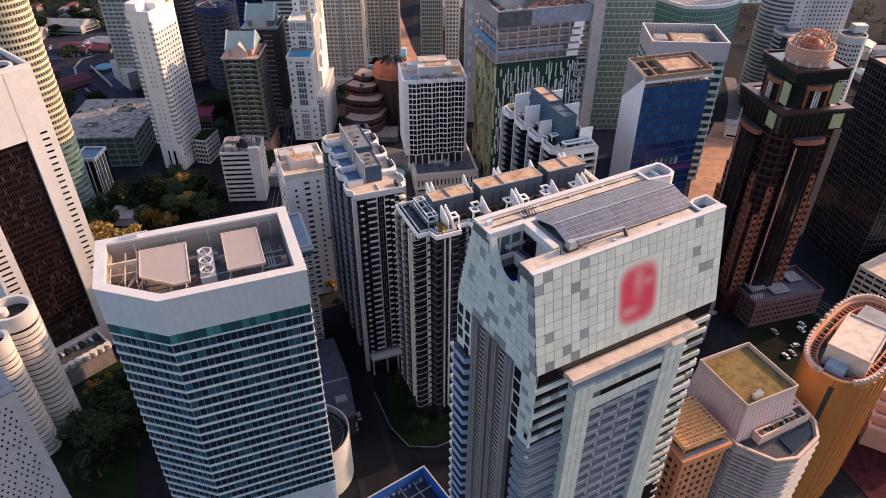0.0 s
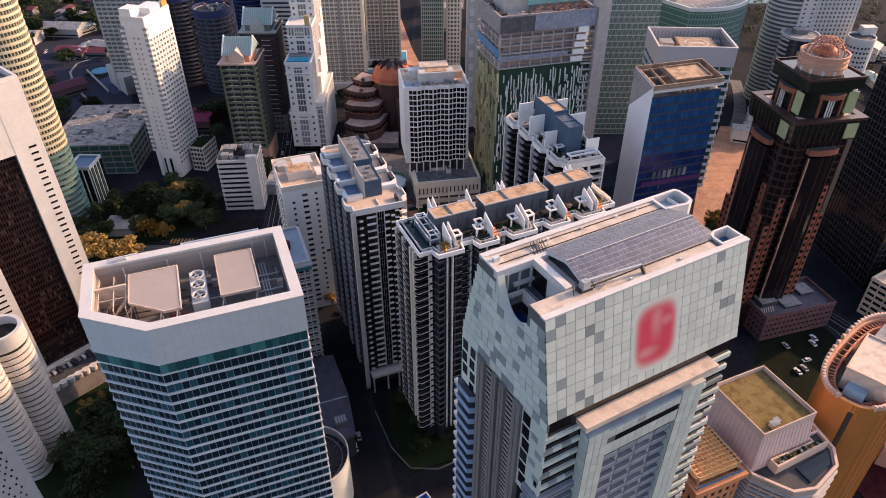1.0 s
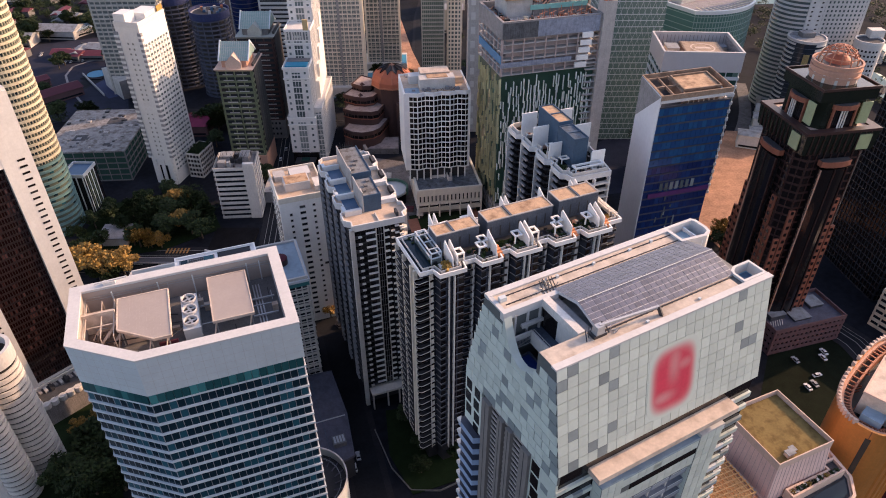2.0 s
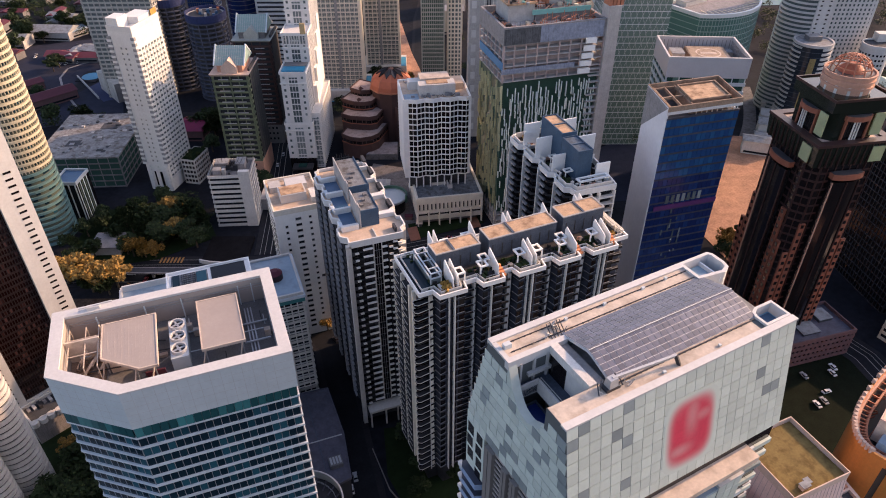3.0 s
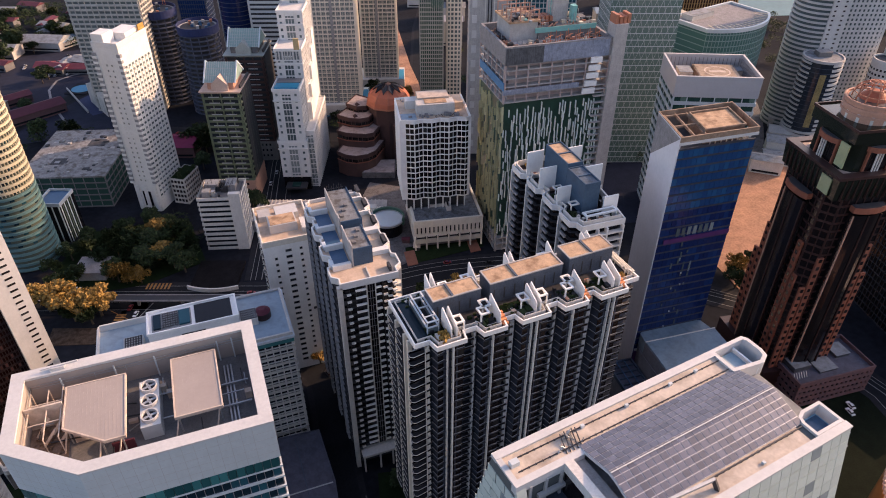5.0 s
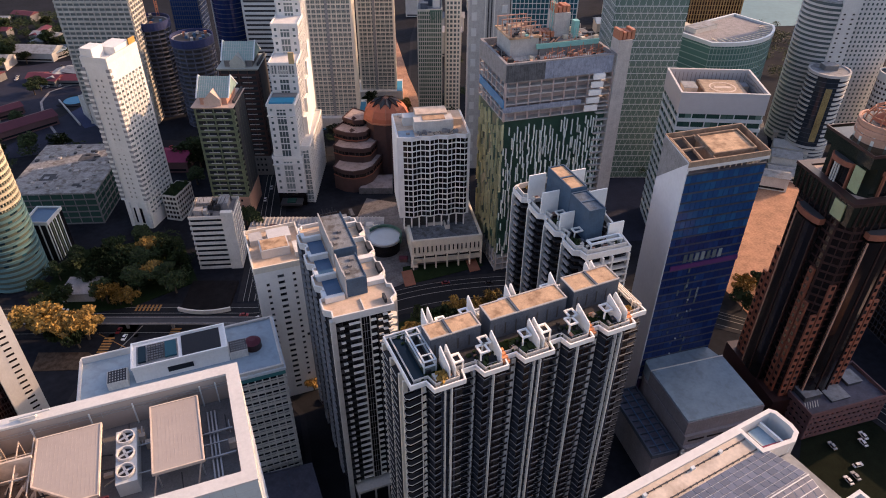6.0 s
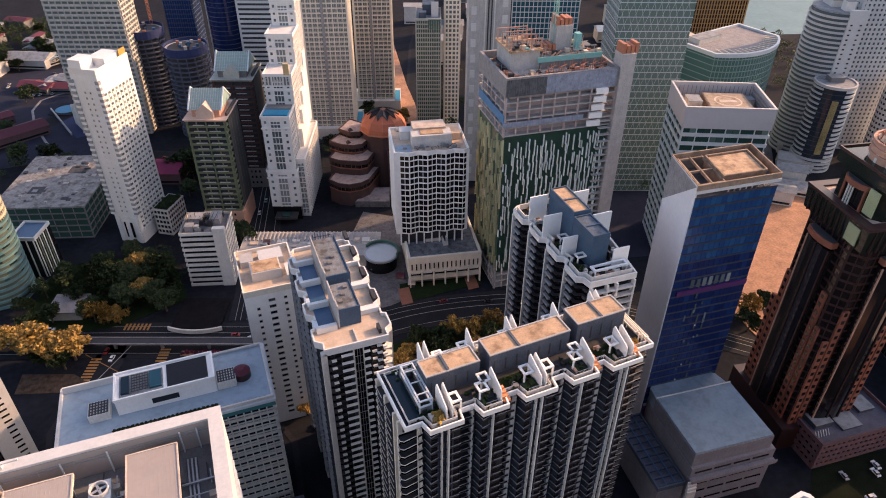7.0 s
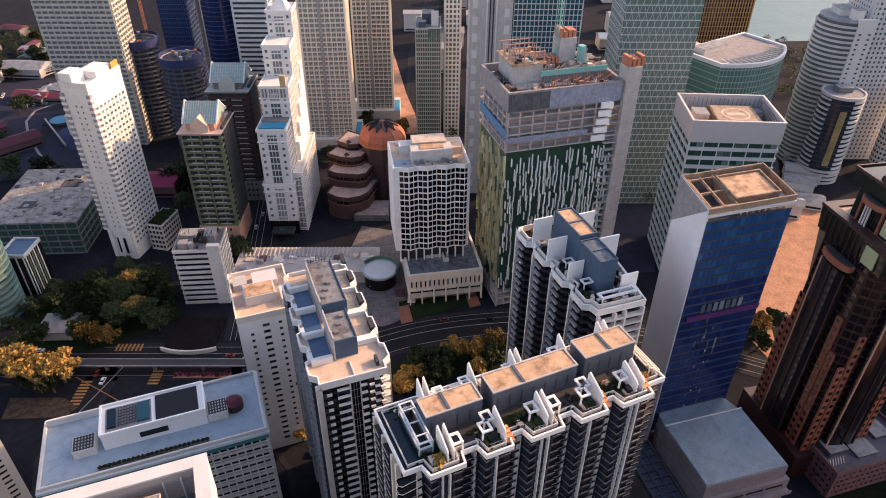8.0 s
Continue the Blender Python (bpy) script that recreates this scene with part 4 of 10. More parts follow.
    # ledge and portal frame
    part("ledge", Geo().box(6.6, FB - 2.4, 130.0, 37.6, FB + 0.4, 131.2), LEDGE, b, "beige concrete ledge under the crown")
    for i, (u0, u1) in enumerate(((8.0, 12.6), (30.0, 35.5))):
        col = part("portal_column", Geo().box(u0, FB - 2.0, 0, u1, FB + 0.3, 127.4), TILEB, b)
        me = Geo().box(0.06, -0.08, 0.06, (u1 - u0) / 3 - 0.06, 0.02, 2.14).mesh("tile", TILEL)
        repeat("tile", me, col, [pose(u0 + (u1 - u0) / 3 * a, FB - 2.0, 72.6 + 2.2 * c) for c in range(24, -1, -1) for a in range(3)], most=24)
        me = Geo().box(0.06, -0.08, 0.06, 2.2, 0.02, 2.14).mesh("tile", TILEL)
        repeat("tile", me, col, [pose(u0, FB + 0.25, 72.6 + 2.2 * c, 0, 0, -90) for c in range(24, -1, -1)], most=12)
        part("cap", Geo().box(u0 - 0.1, FB - 2.1, 127.4, u1 + 0.1, FB + 0.3, 127.9), WHITE if i else BLUEROOF, b)
    top = part("portal_lintel", Geo().box(12.6, FB - 1.9, 119.8, 30.0, FB + 0.3, 126.6), TILEB, b)
    part("lintel_roof", Geo().box(12.6, FB - 2.0, 126.6, 30.0, FB + 0.3, 127.2), BLUEROOF, b)
    part("lintel_slot", Geo().box(14.6, FB - 1.98, 122.9, 29.9, FB - 1.6, 124.3), G_BLACK, top)
    me = Geo().box(0.05, -0.08, 0.05, 1.69, 0.02, 1.6).mesh("tile", TILEL)
    repeat("tile", me, top, [pose(12.6 + 1.74 * a, FB - 1.9, z) for z in (119.9, 121.3, 124.5, 125.0) for a in range(10)][:40])
    # recessed balconies in the portal
    me = Geo().box(-2.05, -1.3, 0, 2.05, 0.4, 1.15).mesh("balcony", SLABB)
    repeat("balcony", me, b, [pose(14.8 + 4.35 * i, FB - 0.1, 117.0 - 3.3 * k) for k in range(22) for i in range(4)], "slate blue recessed balcony", 48)
    me = Geo().box(-0.18, -1.0, 0, 0.18, 0.4, 76).mesh("divider", GREYBAR)
    repeat("divider", me, b, [pose(12.7 + 4.35 * i, FB, 43.5) for i in range(5)])
    me = Geo().box(-2.0, -1.36, 0, 2.0, -1.30, 0.12).mesh("rail", BANDW)
    repeat("rail", me, b, [pose(14.8 + 4.35 * i, FB - 0.1, 118.3 - 3.3 * k) for k in range(22) for i in range(4)], most=40)


# ---- dark condominium slab with roof terraces ----
def blade(parent, u, v0, v1, z0, z1, z2):
    """One tall white fin between roof terraces: z2 high at its back, z1 at its front."""
    g = Geo()
    v = [(-0.17, v0, z0), (-0.17, v1, z0), (-0.17, v1, z2 - 1.2), (-0.17, v1 - 0.5, z2), (-0.17, v0 + 0.4, z1), (-0.17, v0, z1 - 0.5)]
    g.v = [(u + a, c, e) for a, c, e in v] + [(u - a, c, e) for a, c, e in v]
    g.f = [tuple(range(6)), tuple(reversed(range(6, 12)))] + [(i, i + 6, (i + 1) % 6 + 6, (i + 1) % 6) for i in range(6)]
    return part("fin_wall", g, BRIGHT, parent, "tall white dividing fin")


def pergola(parent, u, v, z, w, d, zb, side):
    """An open square roof frame on one leg."""
    q = rect(w, d, u, v)
    part("frame", Geo().ring(q, offset(q, -0.55), z, z + 0.5), BRIGHT, parent, "open white pergola frame")
    part("frame_leg", Geo().box(u + side * (w / 2 - 0.2) - 0.2, v - d / 2, zb, u + side * (w / 2 - 0.2) + 0.2, v - d / 2 + 0.4, z), BRIGHT, parent)


def shrub(parent, x, y, z, r, mat, seed):
    rs = random.Random(seed)
    g = Geo()
    for _ in range(90):
        a, e, q = rs.uniform(0, 6.28), rs.uniform(-0.2, 1.5), r * rs.uniform(0.4, 1.0)
        c = Vector((x + q * math.cos(a) * math.cos(e), y + q * math.sin(a) * math.cos(e), z + r * 0.4 + q * math.sin(e)))
        d = Vector((rs.uniform(-1, 1), rs.uniform(-1, 1), rs.uniform(-1, 1))).normalized() * r * 0.24
        t = d.orthogonal()
        o = len(g.v)
        g.v += [tuple(c - d), tuple(c + t), tuple(c + d), tuple(c - t)]
        g.f += [(o, o + 1, o + 2, o + 3)]
    part("planting", g, mat, parent, kind="stuff")


def condo_slab():
    b = thing("condominium_tower", "dark condominium slab with white fins and planted roof terraces", "apartment tower", 58.6, 176.9, 3.4)
    # front outline: five bays that step out, each with a slanted left cheek and a square return
    BAYS = ((5.2, 13.9), (19.6, 26.6), (31.9, 40.9), (46.2, 53.8), (58.8, 68.0))
    front, L = [], 74.2
    for u0, u1 in BAYS:
        front += [(u0 - 0.9, -0.2), (u0, -3.6), (u1, -3.6), (u1 + 0.5, -0.2)]
    P = front + [(L, -0.2), (L, 20.0), (0, 20.0), (0, -0.2)]
    DK, PT, RT = 94.0, 95.0, 101.0           # deck, parapet top, top of the roof rooms
    part("core", Geo().prism(offset(P, -1.1), 11, DK - 0.4), NAVY, b)
    part("podium", Geo().prism(offset(P, -2.6), 0, 11.2), CHAR, b)
    n, st = 27, 3.03
    slab = Geo().ring(offset(P, -0.55), offset(P, -1.9), 0, 0.22).mesh("floor_slab", CHAR)
    repeat("floor_slab", slab, b, [Matrix.Translation((0, 0, 11.8 + st * k)) for k in range(n)])
    F = faces(P)
    zs = [11.8 + st * k for k in reversed(range(n))]
    cheek, flat, flat2, panes, sills = [], [], [], [], []
    for i, (f, length) in enumerate(F[:20]):
        kind = i % 4
        for z in zs:
            if kind == 0:
                cheek.append(at(f, length / 2, z + 0.95, -0.35))
            if kind == 1:
                cheek.append(at(f, 1.2, z + 0.95, -0.6) @ pose(0, 0, 0, 0, 0, 12))
                flat.append(at(f, length - 1.5, z + 0.9, -0.5))
                panes += [at(f, length * s, z + 0.5, -1.02) for s in (0.16, 0.62, 0.88)]
                sills.append(at(f, length * 0.5, z + 0.1, -0.8))
            if kind == 3:
                flat2.append(at(f, length * 0.42, z + 0.9, 0.25))
    repeat("balcony_rail", Geo().box(-1.25, -0.16, 0, 1.25, 0.0, 0.13).mesh("balcony_rail", PIERD), b, cheek, "slanted pale balcony rail", 40)
    repeat("balcony_rail", Geo().box(-1.3, -0.16, 0, 1.3, 0.0, 0.12).mesh("balcony_rail", PIERD), b, flat, most=50)
    repeat("balcony_rail", Geo().box(-1.5, -0.5, 0, 1.5, -0.36, 0.12).mesh("balcony_rail", PIERD), b, flat2, most=40)
    repeat("balcony", Geo().prism([(-1.8, -0.5), (1.6, -0.5), (1.9, 1.2), (-1.8, 1.2)], -0.9, -0.62).mesh("balcony", CHAR), b, flat2, "dark recessed balcony", 40)
    repeat("balcony_front", Geo().prism([(-1.7, -0.46), (1.5, -0.46), (1.5, -0.38), (-1.7, -0.38)], -0.6, 0).mesh("balcony_front", G_BLACK), b, flat2, most=0)
    repeat("window_pane", Geo().box(-0.85, -0.05, 0, 0.85, 0.1, 2.2).mesh("window_pane", G_BLACK), b, panes, most=60)
    repeat("window_sill", Geo().box(-3.4, -0.1, 0, 3.4, 0.3, 0.16).mesh("window_sill", NAVY), b, sills, most=20)
    # white lines and grey piers up the front
    H = DK - 12.0
    for i, (u0, u1) in enumerate(BAYS):
        f = F[4 * i + 1][0]
        for u, w in (((3.1, 0.16), (4.9, 0.34)) if i % 2 == 0 else ((2.9, 0.24),)):
            part("fin", Geo().box(-w / 2, -0.28, 0, w / 2, 0.9, H), WHITEC, b, "slender white upright", at(f, u, 11.0))
        w, mt = ((0.8, LIGHTC), (0.75, GREYBAR), (1.3, GREYBAR), (0.75, GREYBAR), (1.3, GREYBAR))[i]
        part("wall_pier", Geo().box(u0 - 1.2 - w, -0.75, 11.0, u0 - 1.2, 0.8, DK - 1.0), mt, b, "grey notch pier")
    me = Geo().box(-0.5, -0.2, 0, 0.1, 0.3, 0.7).mesh("pier_notch", CHAR)
    repeat("pier_notch", me, b, [Matrix.Translation((u0 - 1.0, -0.62, z + 0.3)) for u0 in (5.2, 19.6, 46.2) for z in zs], most=20)
    # pointed balconies round the near corner
    Q = [(4.0, 0.9), (-1.4, 0.9), (-1.9, 0.4), (-1.9, -1.0), (-1.1, -1.6), (4.0, -0.9)][::-1]
    repeat("corner_balcony", Geo().prism(Q, 0, 0.24).mesh("corner_balcony", CHAR), b, [Matrix.Translation((0, 0, z)) for z in zs], "dark balcony turning the corner", 30)
    me = Geo().ring(Q, offset(Q, -0.14), 1.0, 1.13).mesh("corner_rail", WHITE2)
    repeat("corner_rail", me, b, [Matrix.Translation((0, 0, z)) for z in zs], "pale balcony rail", 30)
    me = Geo().ring(Q, offset(Q, -0.06), 0.24, 1.0).mesh("rail_glass", G_BLACK)
    repeat("rail_glass", me, b, [Matrix.Translation((0, 0, z)) for z in zs], most=10)
    part("corner_post", Geo().box(2.5, -1.3, 11.0, 2.72, -1.0, DK - 1.0), WHITE2, b)
    # left end: balconies with pale rails between piers whose cream colour imitates light
    fl, ln = F[-2]
    spots = [at(fl, u, z) for u in (3.6, 10.0) for z in zs]
    repeat("balcony", Geo().box(-2.4, -1.3, 0, 2.4, 0.3, 0.24).mesh("balcony", CHAR), b, spots, "dark end balcony", 30)
    repeat("end_rail", Geo().box(-2.5, -1.36, 1.0, 2.5, -1.22, 1.14).mesh("end_rail", WHITE2), b, spots, most=30)
    for u in (0.5, 6.8, 13.2, 16.2):
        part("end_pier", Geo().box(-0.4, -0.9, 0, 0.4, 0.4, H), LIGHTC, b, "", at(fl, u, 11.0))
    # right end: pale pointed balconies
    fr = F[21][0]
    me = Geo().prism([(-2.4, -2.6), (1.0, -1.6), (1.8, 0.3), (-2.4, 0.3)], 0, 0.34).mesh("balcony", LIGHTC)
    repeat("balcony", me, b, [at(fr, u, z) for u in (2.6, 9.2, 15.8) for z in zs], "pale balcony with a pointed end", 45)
    me = Geo().prism([(-2.4, -2.2), (1.0, -1.3), (1.0, -1.15), (-2.4, -2.05)], 0.9, 1.1).mesh("end_rail", WHITE2)
    repeat("end_rail", me, b, [at(fr, u, z) for u in (2.6, 9.2, 15.8) for z in zs], most=20)
    # roof terraces
    part("roof_deck", Geo().prism(offset(P, -0.2), DK - 0.5, DK), CHAR, b)
    parapet(b, offset(P, 0.3), PT - 1.6, PT, 0.45, BRIGHT, "parapet", "white zigzag parapet")
    parapet(b, offset(P, -1.15), DK, DK + 1.2, 0.22, WHITE2, "planter_wall")
    for i, (u0, u1) in enumerate(BAYS):
        part("terrace", Geo().box(u0 - 3.4, 0.6, DK, u1 - 1.5, 5.6, DK + 0.2), CHAR if i % 2 else LAWN, b)
        part("terrace", Geo().box(u0 - 2.0, 15.6, DK, u1 - 0.6, 18.6, DK + 0.2), ROOFG if i % 2 else ROOFK, b)
        rails(b, [(u0 + 1.8, -1.6), (u1 - 0.6, -1.6), (u1 - 0.4, 1.0)], DK, 1.3, "railing", GREYBAR, 1.1)
    def lift_box(u0, u1, v0, v1, z1, split):
        x = part("roof_room", Geo().box(u0, v0, DK, u1, v1, z1), SLATE, b, "slate grey lift and tank room")
        part("room_roof", Geo().box(u0 + 0.4, v0 + 0.4, z1, u1 - 0.4, v1 - 0.4, z1 + 0.12), ROOFR, x)
        part("room_rim", Geo().ring(rect(u1 - u0 + 0.2, v1 - v0 + 0.2, (u0 + u1) / 2, (v0 + v1) / 2), rect(u1 - u0 - 0.7, v1 - v0 - 0.7, (u0 + u1) / 2, (v0 + v1) / 2), z1 - 0.05, z1 + 0.3), CONC, x)
        s = u0 + (u1 - u0) * split
        part("room_divider", Geo().box(s - 0.35, v0 + 0.2, z1 + 0.1, s + 0.35, v1 - 0.2, z1 + 0.45), SLATE, x)
        for k in range(int((u1 - u0) / 3.4)):
            part("room_louvre", Geo().box(u0 + 1.2 + 3.4 * k, v0 - 0.06, DK + 1.0, u0 + 1.6 + 3.4 * k, v0 + 0.1, z1 - 2.2), CHAR, x)
    lift_box(8.7, 23.7, 7.4, 13.6, RT, 0.41)
    lift_box(26.8, 51.3, 7.6, 14.4, RT + 0.3, 0.36)
    lift_box(54.4, 70.2, 8.6, 15.8, RT + 0.5, 0.5)
    # tall fins: in pairs on the odd bays, single on the even ones
    for u in (10.3, 11.9, 25.4, 37.1, 38.6, 53.2, 63.9, 66.0):
        blade(b, u, -1.8, 5.0, DK, 98.6, RT)
    for u in (11.6, 13.3, 26.0, 38.2, 39.9, 53.4, 66.0, 68.0):
        blade(b, u, 14.6, 20.6, DK, 98.4, RT + 0.2)
    for u, v, s in ((13.6, 1.4, 1), (23.4, 4.6, -1), (21.6, 1.8, -1), (34.9, 2.6, -1), (40.8, 2.2, 1), (51.2, 4.6, -1), (49.4, 1.8, -1), (61.7, 2.6, -1)):
        pergola(b, u, v, 97.7, 2.9, 3.4, DK, s)
    for u, v, s in ((16.0, 16.8, 1), (23.6, 17.4, -1), (50.6, 17.6, -1), (36.2, 17.0, -1)):
        pergola(b, u, v, 97.6, 2.8, 3.2, DK, s)
    for u in (26.0, 53.8, 66.8):
        g = Geo()
        for i in range(4):
            g.box(u + 0.1, -2.3 + 0.9 * i, DK, u + 2.0 - 0.2 * i, -1.4 + 0.9 * i, DK + 0.7 + 0.65 * i)
        part("terrace_stair", g, ORANGEST, b, "warm stone stair beside the fin")
    # pool deck at the left end, in a glass-fenced steel frame
    part("pool_deck", Geo().box(1.0, 1.2, DK, 4.6, 18.6, DK + 0.4), G_TEAL, b, "dark pool deck")
    q = rect(3.4, 13.4, 6.7, 9.6)
    part("glass_screen", Geo().ring(q, offset(q, -0.12), DK + 0.2, DK + 2.2), G_PALE, b)
    for z in (DK + 2.2, 98.2):
        part("steel_frame", Geo().ring(offset(q, 0.15), offset(q, -0.3), z, z + 0.3), BANDW, b)
    for y in (5.4, 9.6, 13.8):
        part("steel_beam", Geo().box(5.2, y - 0.15, 98.2, 8.2, y + 0.15, 98.5), BANDW, b)
    for x, y in q:
        part("frame_post", Geo().bar((x, y, DK), (x, y, 98.2), 0.3), BANDW, b)
    rs = random.Random(3)
    for i, (u0, u1) in enumerate(BAYS):
        for j in range(4):
            shrub(b, rs.uniform(u0, u1 - 1), rs.uniform(-2.2, 3.4), DK + 0.1, rs.uniform(0.45, 0.9), LEAF if rs.random() < 0.75 else LEAFY, 40 + 5 * i + j)
    shrub(b, 8.4, -0.9, DK + 0.2, 2.0, LEAFY, 7)
    shrub(b, 69.6, 2.0, DK + 0.2, 1.4, LEAFY, 8)
    # rear terraces, their sunlight put into cream and golden colours
    for u, v, w, d, h in ((14.2, 16.4, 5, 2.4, 1.6), (20, 15.6, 3, 3.2, 2.4), (28, 17.2, 6, 1.6, 1.2), (33, 16.6, 3, 2.4, 2.0), (42, 16.6, 5, 2.2, 1.4)):
        part("terrace_room", Geo().box(u, v, DK, u + w, v + d, DK + 0.1 + h), LIGHTC, b, "cream rear terrace room")
    for i in range(9):
        shrub(b, 9 + 4.2 * i, 18.6 - (i % 3), DK + 0.2, 1.1, LEAFY if i % 3 else LEAF, 90 + i)
    # long open frames at the right end
    for i in range(3):
        q = rect(1.2, 15.6 - 1.5 * i, 73.6 - 1.35 * i, 9.4)
        part("roof_frame", Geo().ring(q, offset(q, -0.3), PT + 0.6 + 0.9 * i, PT + 0.9 + 0.9 * i), LIGHTC, b, "open pale roof frame")
        for y in (2.6, 9.4, 16.2):
            part("frame_post", Geo().bar((73.6 - 1.35 * i, y - 0.4, DK), (73.6 - 1.35 * i, y - 0.4, PT + 0.6 + 0.9 * i), 0.25), LIGHTC, b)
    rs = random.Random(44)
    for nm, mt, cnt in (("terrace_seat", WHITE2, 16), ("terrace_pot", SALMON, 10), ("terrace_unit", DKSTEEL, 60), ("terrace_hedge", LEAF, 150), ("terrace_step", ROOFB, 8)):
        g = Geo()
        for i in range(cnt):
            u0, u1 = rs.choice(BAYS)
            u, v = rs.uniform(u0 - 2, u1 - 1.6), rs.choice((rs.uniform(-2.0, 4.8), rs.uniform(15.0, 18.6)))
            w, d, h = rs.uniform(0.4, 1.7), rs.uniform(0.3, 1.2), rs.uniform(0.3, 1.2)
            g.box(u, max(v, 0.4) if u < u0 else v, DK, u + w, max(v, 0.4) + d, DK + 0.25 + h)
        part(nm, g, mt, b, kind="stuff")


def condo_tower():
    b = thing("condominium_tower", "black and white condominium tower with beige stepped roof terraces", "apartment tower", 56, 239.6)
    right = []
    for k in range(4):
        v = -23.0 + 12.4 * k
        right += [(9.2, v), (11.3, v + 1.6), (11.3, v + 6.6), (10.1, v + 7.2), (10.1, v + 10.6), (9.2, v + 10.9)]
    P = [(-9.4, -25.8), (9.2, -25.8)] + right + [(8.6, 26.2), (-8.6, 26.2)] + [(-x, y) for x, y in reversed(right)]
    DK, PT = 90.2, 91.5
    part("core", Geo().prism(offset(P, -1.0), 9, DK - 0.3), CHAR, b)
    n, st = 26, 3.0
    me = Geo().ring(offset(P, -0.35), offset(P, -1.2), 0, 0.2).mesh("floor_slab", CHAR)
    repeat("floor_slab", me, b, [Matrix.Translation((0, 0, 10.9 + st * k)) for k in range(n)])
    f, ln = faces(P)[0]
    # front: dark glass, white balcony edges stepping from storey to storey, two slender mullions with a glass strip between
    pl = [at(f, u, 10.9 + st * k + 0.5, -0.95) for k in reversed(range(n)) for u in (1.6, 3.7, 5.9, 12.6, 14.7, 16.8)]
    repeat("window_pane", Geo().box(-0.95, -0.1, 0, 0.95, 0.05, 2.2).mesh("window_pane", G_BLACK), b, pl, most=80)
    for u in (8.2, 11.0):
        part("mullion", Geo().box(-0.13, -0.35, 0, 0.13, 0.9, 78.2), WHITE2, b, "tall white mullion", at(f, u, 10.9))
    part("glass_bay", Geo().box(-1.25, -0.1, 0, 1.25, 0.9, 78.2), G_BLACK, b, "", at(f, 9.6, 10.9))
    repeat("bay_line", Geo().box(-1.25, -0.16, 0, 1.25, 0.0, 0.12).mesh("bay_line", PIERD), b, [at(f, 9.6, 10.9 + st * k) for k in range(n)], most=28)
    for u in (9.2, 9.95):
        part("bay_bar", Geo().box(-0.05, -0.18, 0, 0.05, 0.0, 78.2), PIERD, b, "", at(f, u, 10.9))
    for w, spots in ((1.5, ((1.5, 0.0),)), (3.6, ((4.5, 1.0),)), (1.8, ((11.2, 0.7),)), (1.4, ((13.7, 0.0), (16.9, 1.1))), (1.5, ((15.2, 1.9),))):
        pl = [at(f, u, 10.9 + st * k + o) for k in range(n) for u, o in spots]
        repeat("balcony_edge", Geo().box(0, -0.3, 0, w, 0.4, 0.5).mesh("balcony_edge", BRIGHT), b, pl, "short white balcony edge, painted grey on the shaded side", 34)
    part("corner_pier", Geo().box(-10.6, -26.1, 0, -9.0, -24.4, DK - 0.5), WHITE2, b, "tall white corner pier")
    # left corner: stepped balcony ends, dark colour standing for shade
    repeat("corner_balcony", Geo().prism([(-9.0, -26.5), (-7.9, -26.5), (-7.9, -25.6), (-9.0, -25.2)], 0, 0.9).mesh("corner_balcony", CHAR), b, [Matrix.Translation((0, 0, 10.9 + st * k)) for k in range(n)], "corner balcony, shade in its dark colour", 28)
    # right corner: balcony ends, sunlight put into their cream colour
    repeat("corner_balcony", Geo().prism([(7.7, -26.4), (9.9, -26.4), (10.6, -24.6), (9.2, -23.6), (7.7, -25.4)], 0, 0.55).mesh("corner_balcony", LIGHTC), b, [Matrix.Translation((0, 0, 11.2 + st * k)) for k in range(n)], "corner balcony, sunlight in its cream colour", 28)
    # sides: stacked balconies, coloured grey for shade on the left, white on the right
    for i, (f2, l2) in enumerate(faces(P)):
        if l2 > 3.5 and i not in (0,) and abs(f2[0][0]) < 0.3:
            repeat("balcony", Geo().box(-l2 / 2 + 0.6, -0.4, 0, l2 / 2 - 1.2, 0.4, 0.35).mesh("balcony", WHITE2 if f2[0][3] > 0 else PIERD), b, [at(f2, l2 / 2, 10.9 + st * k) for k in range(n)], "short white balcony edge, painted grey on the shaded side", 10)
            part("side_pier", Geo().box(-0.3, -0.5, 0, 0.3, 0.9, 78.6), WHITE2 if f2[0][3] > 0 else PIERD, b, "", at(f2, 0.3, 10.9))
    # roof
    part("roof_deck", Geo().prism(offset(P, -0.3), DK - 0.6, DK), ROOFB, b, "beige roof terrace")
    parapet(b, offset(P, 0.3), DK - 1.2, PT, 0.45, WHITEC, "parapet", "white stepped parapet")
    for x0, x1, y0, y1, zt in ((-2.9, 3.4, -16.4, -3.6, 97.6), (-2.8, 4.7, 0.6, 22.4, 97.4)):
        rm = part("roof_room", Geo().box(x0, y0, DK, x1, y1, zt - 1.3), ROOMB, b, "blue-grey roof tank room")
        part("room_top", Geo().box(x0 + 0.3, y0 + 0.3, zt - 1.3, x1 - 0.3, y1 - 0.3, zt - 1.2), MOTTLEA, rm)
        part("room_wall", Geo().box(x0 - 0.35, y0 - 0.9, DK, x0, y1 + 0.5, zt + 0.2), CONC, rm, "tall grey side wall")
        part("room_wall", Geo().box(x0 - 0.37, y0 - 0.9, zt, x0 + 0.02, y0 + 2.4, zt + 1.2), CONC, rm, "pale raised corner of the wall")
        part("room_wall", Geo().box(x1, y0 - 0.2, DK, x1 + 0.3, y1 + 0.4, zt - 0.9), ROOMB, rm)
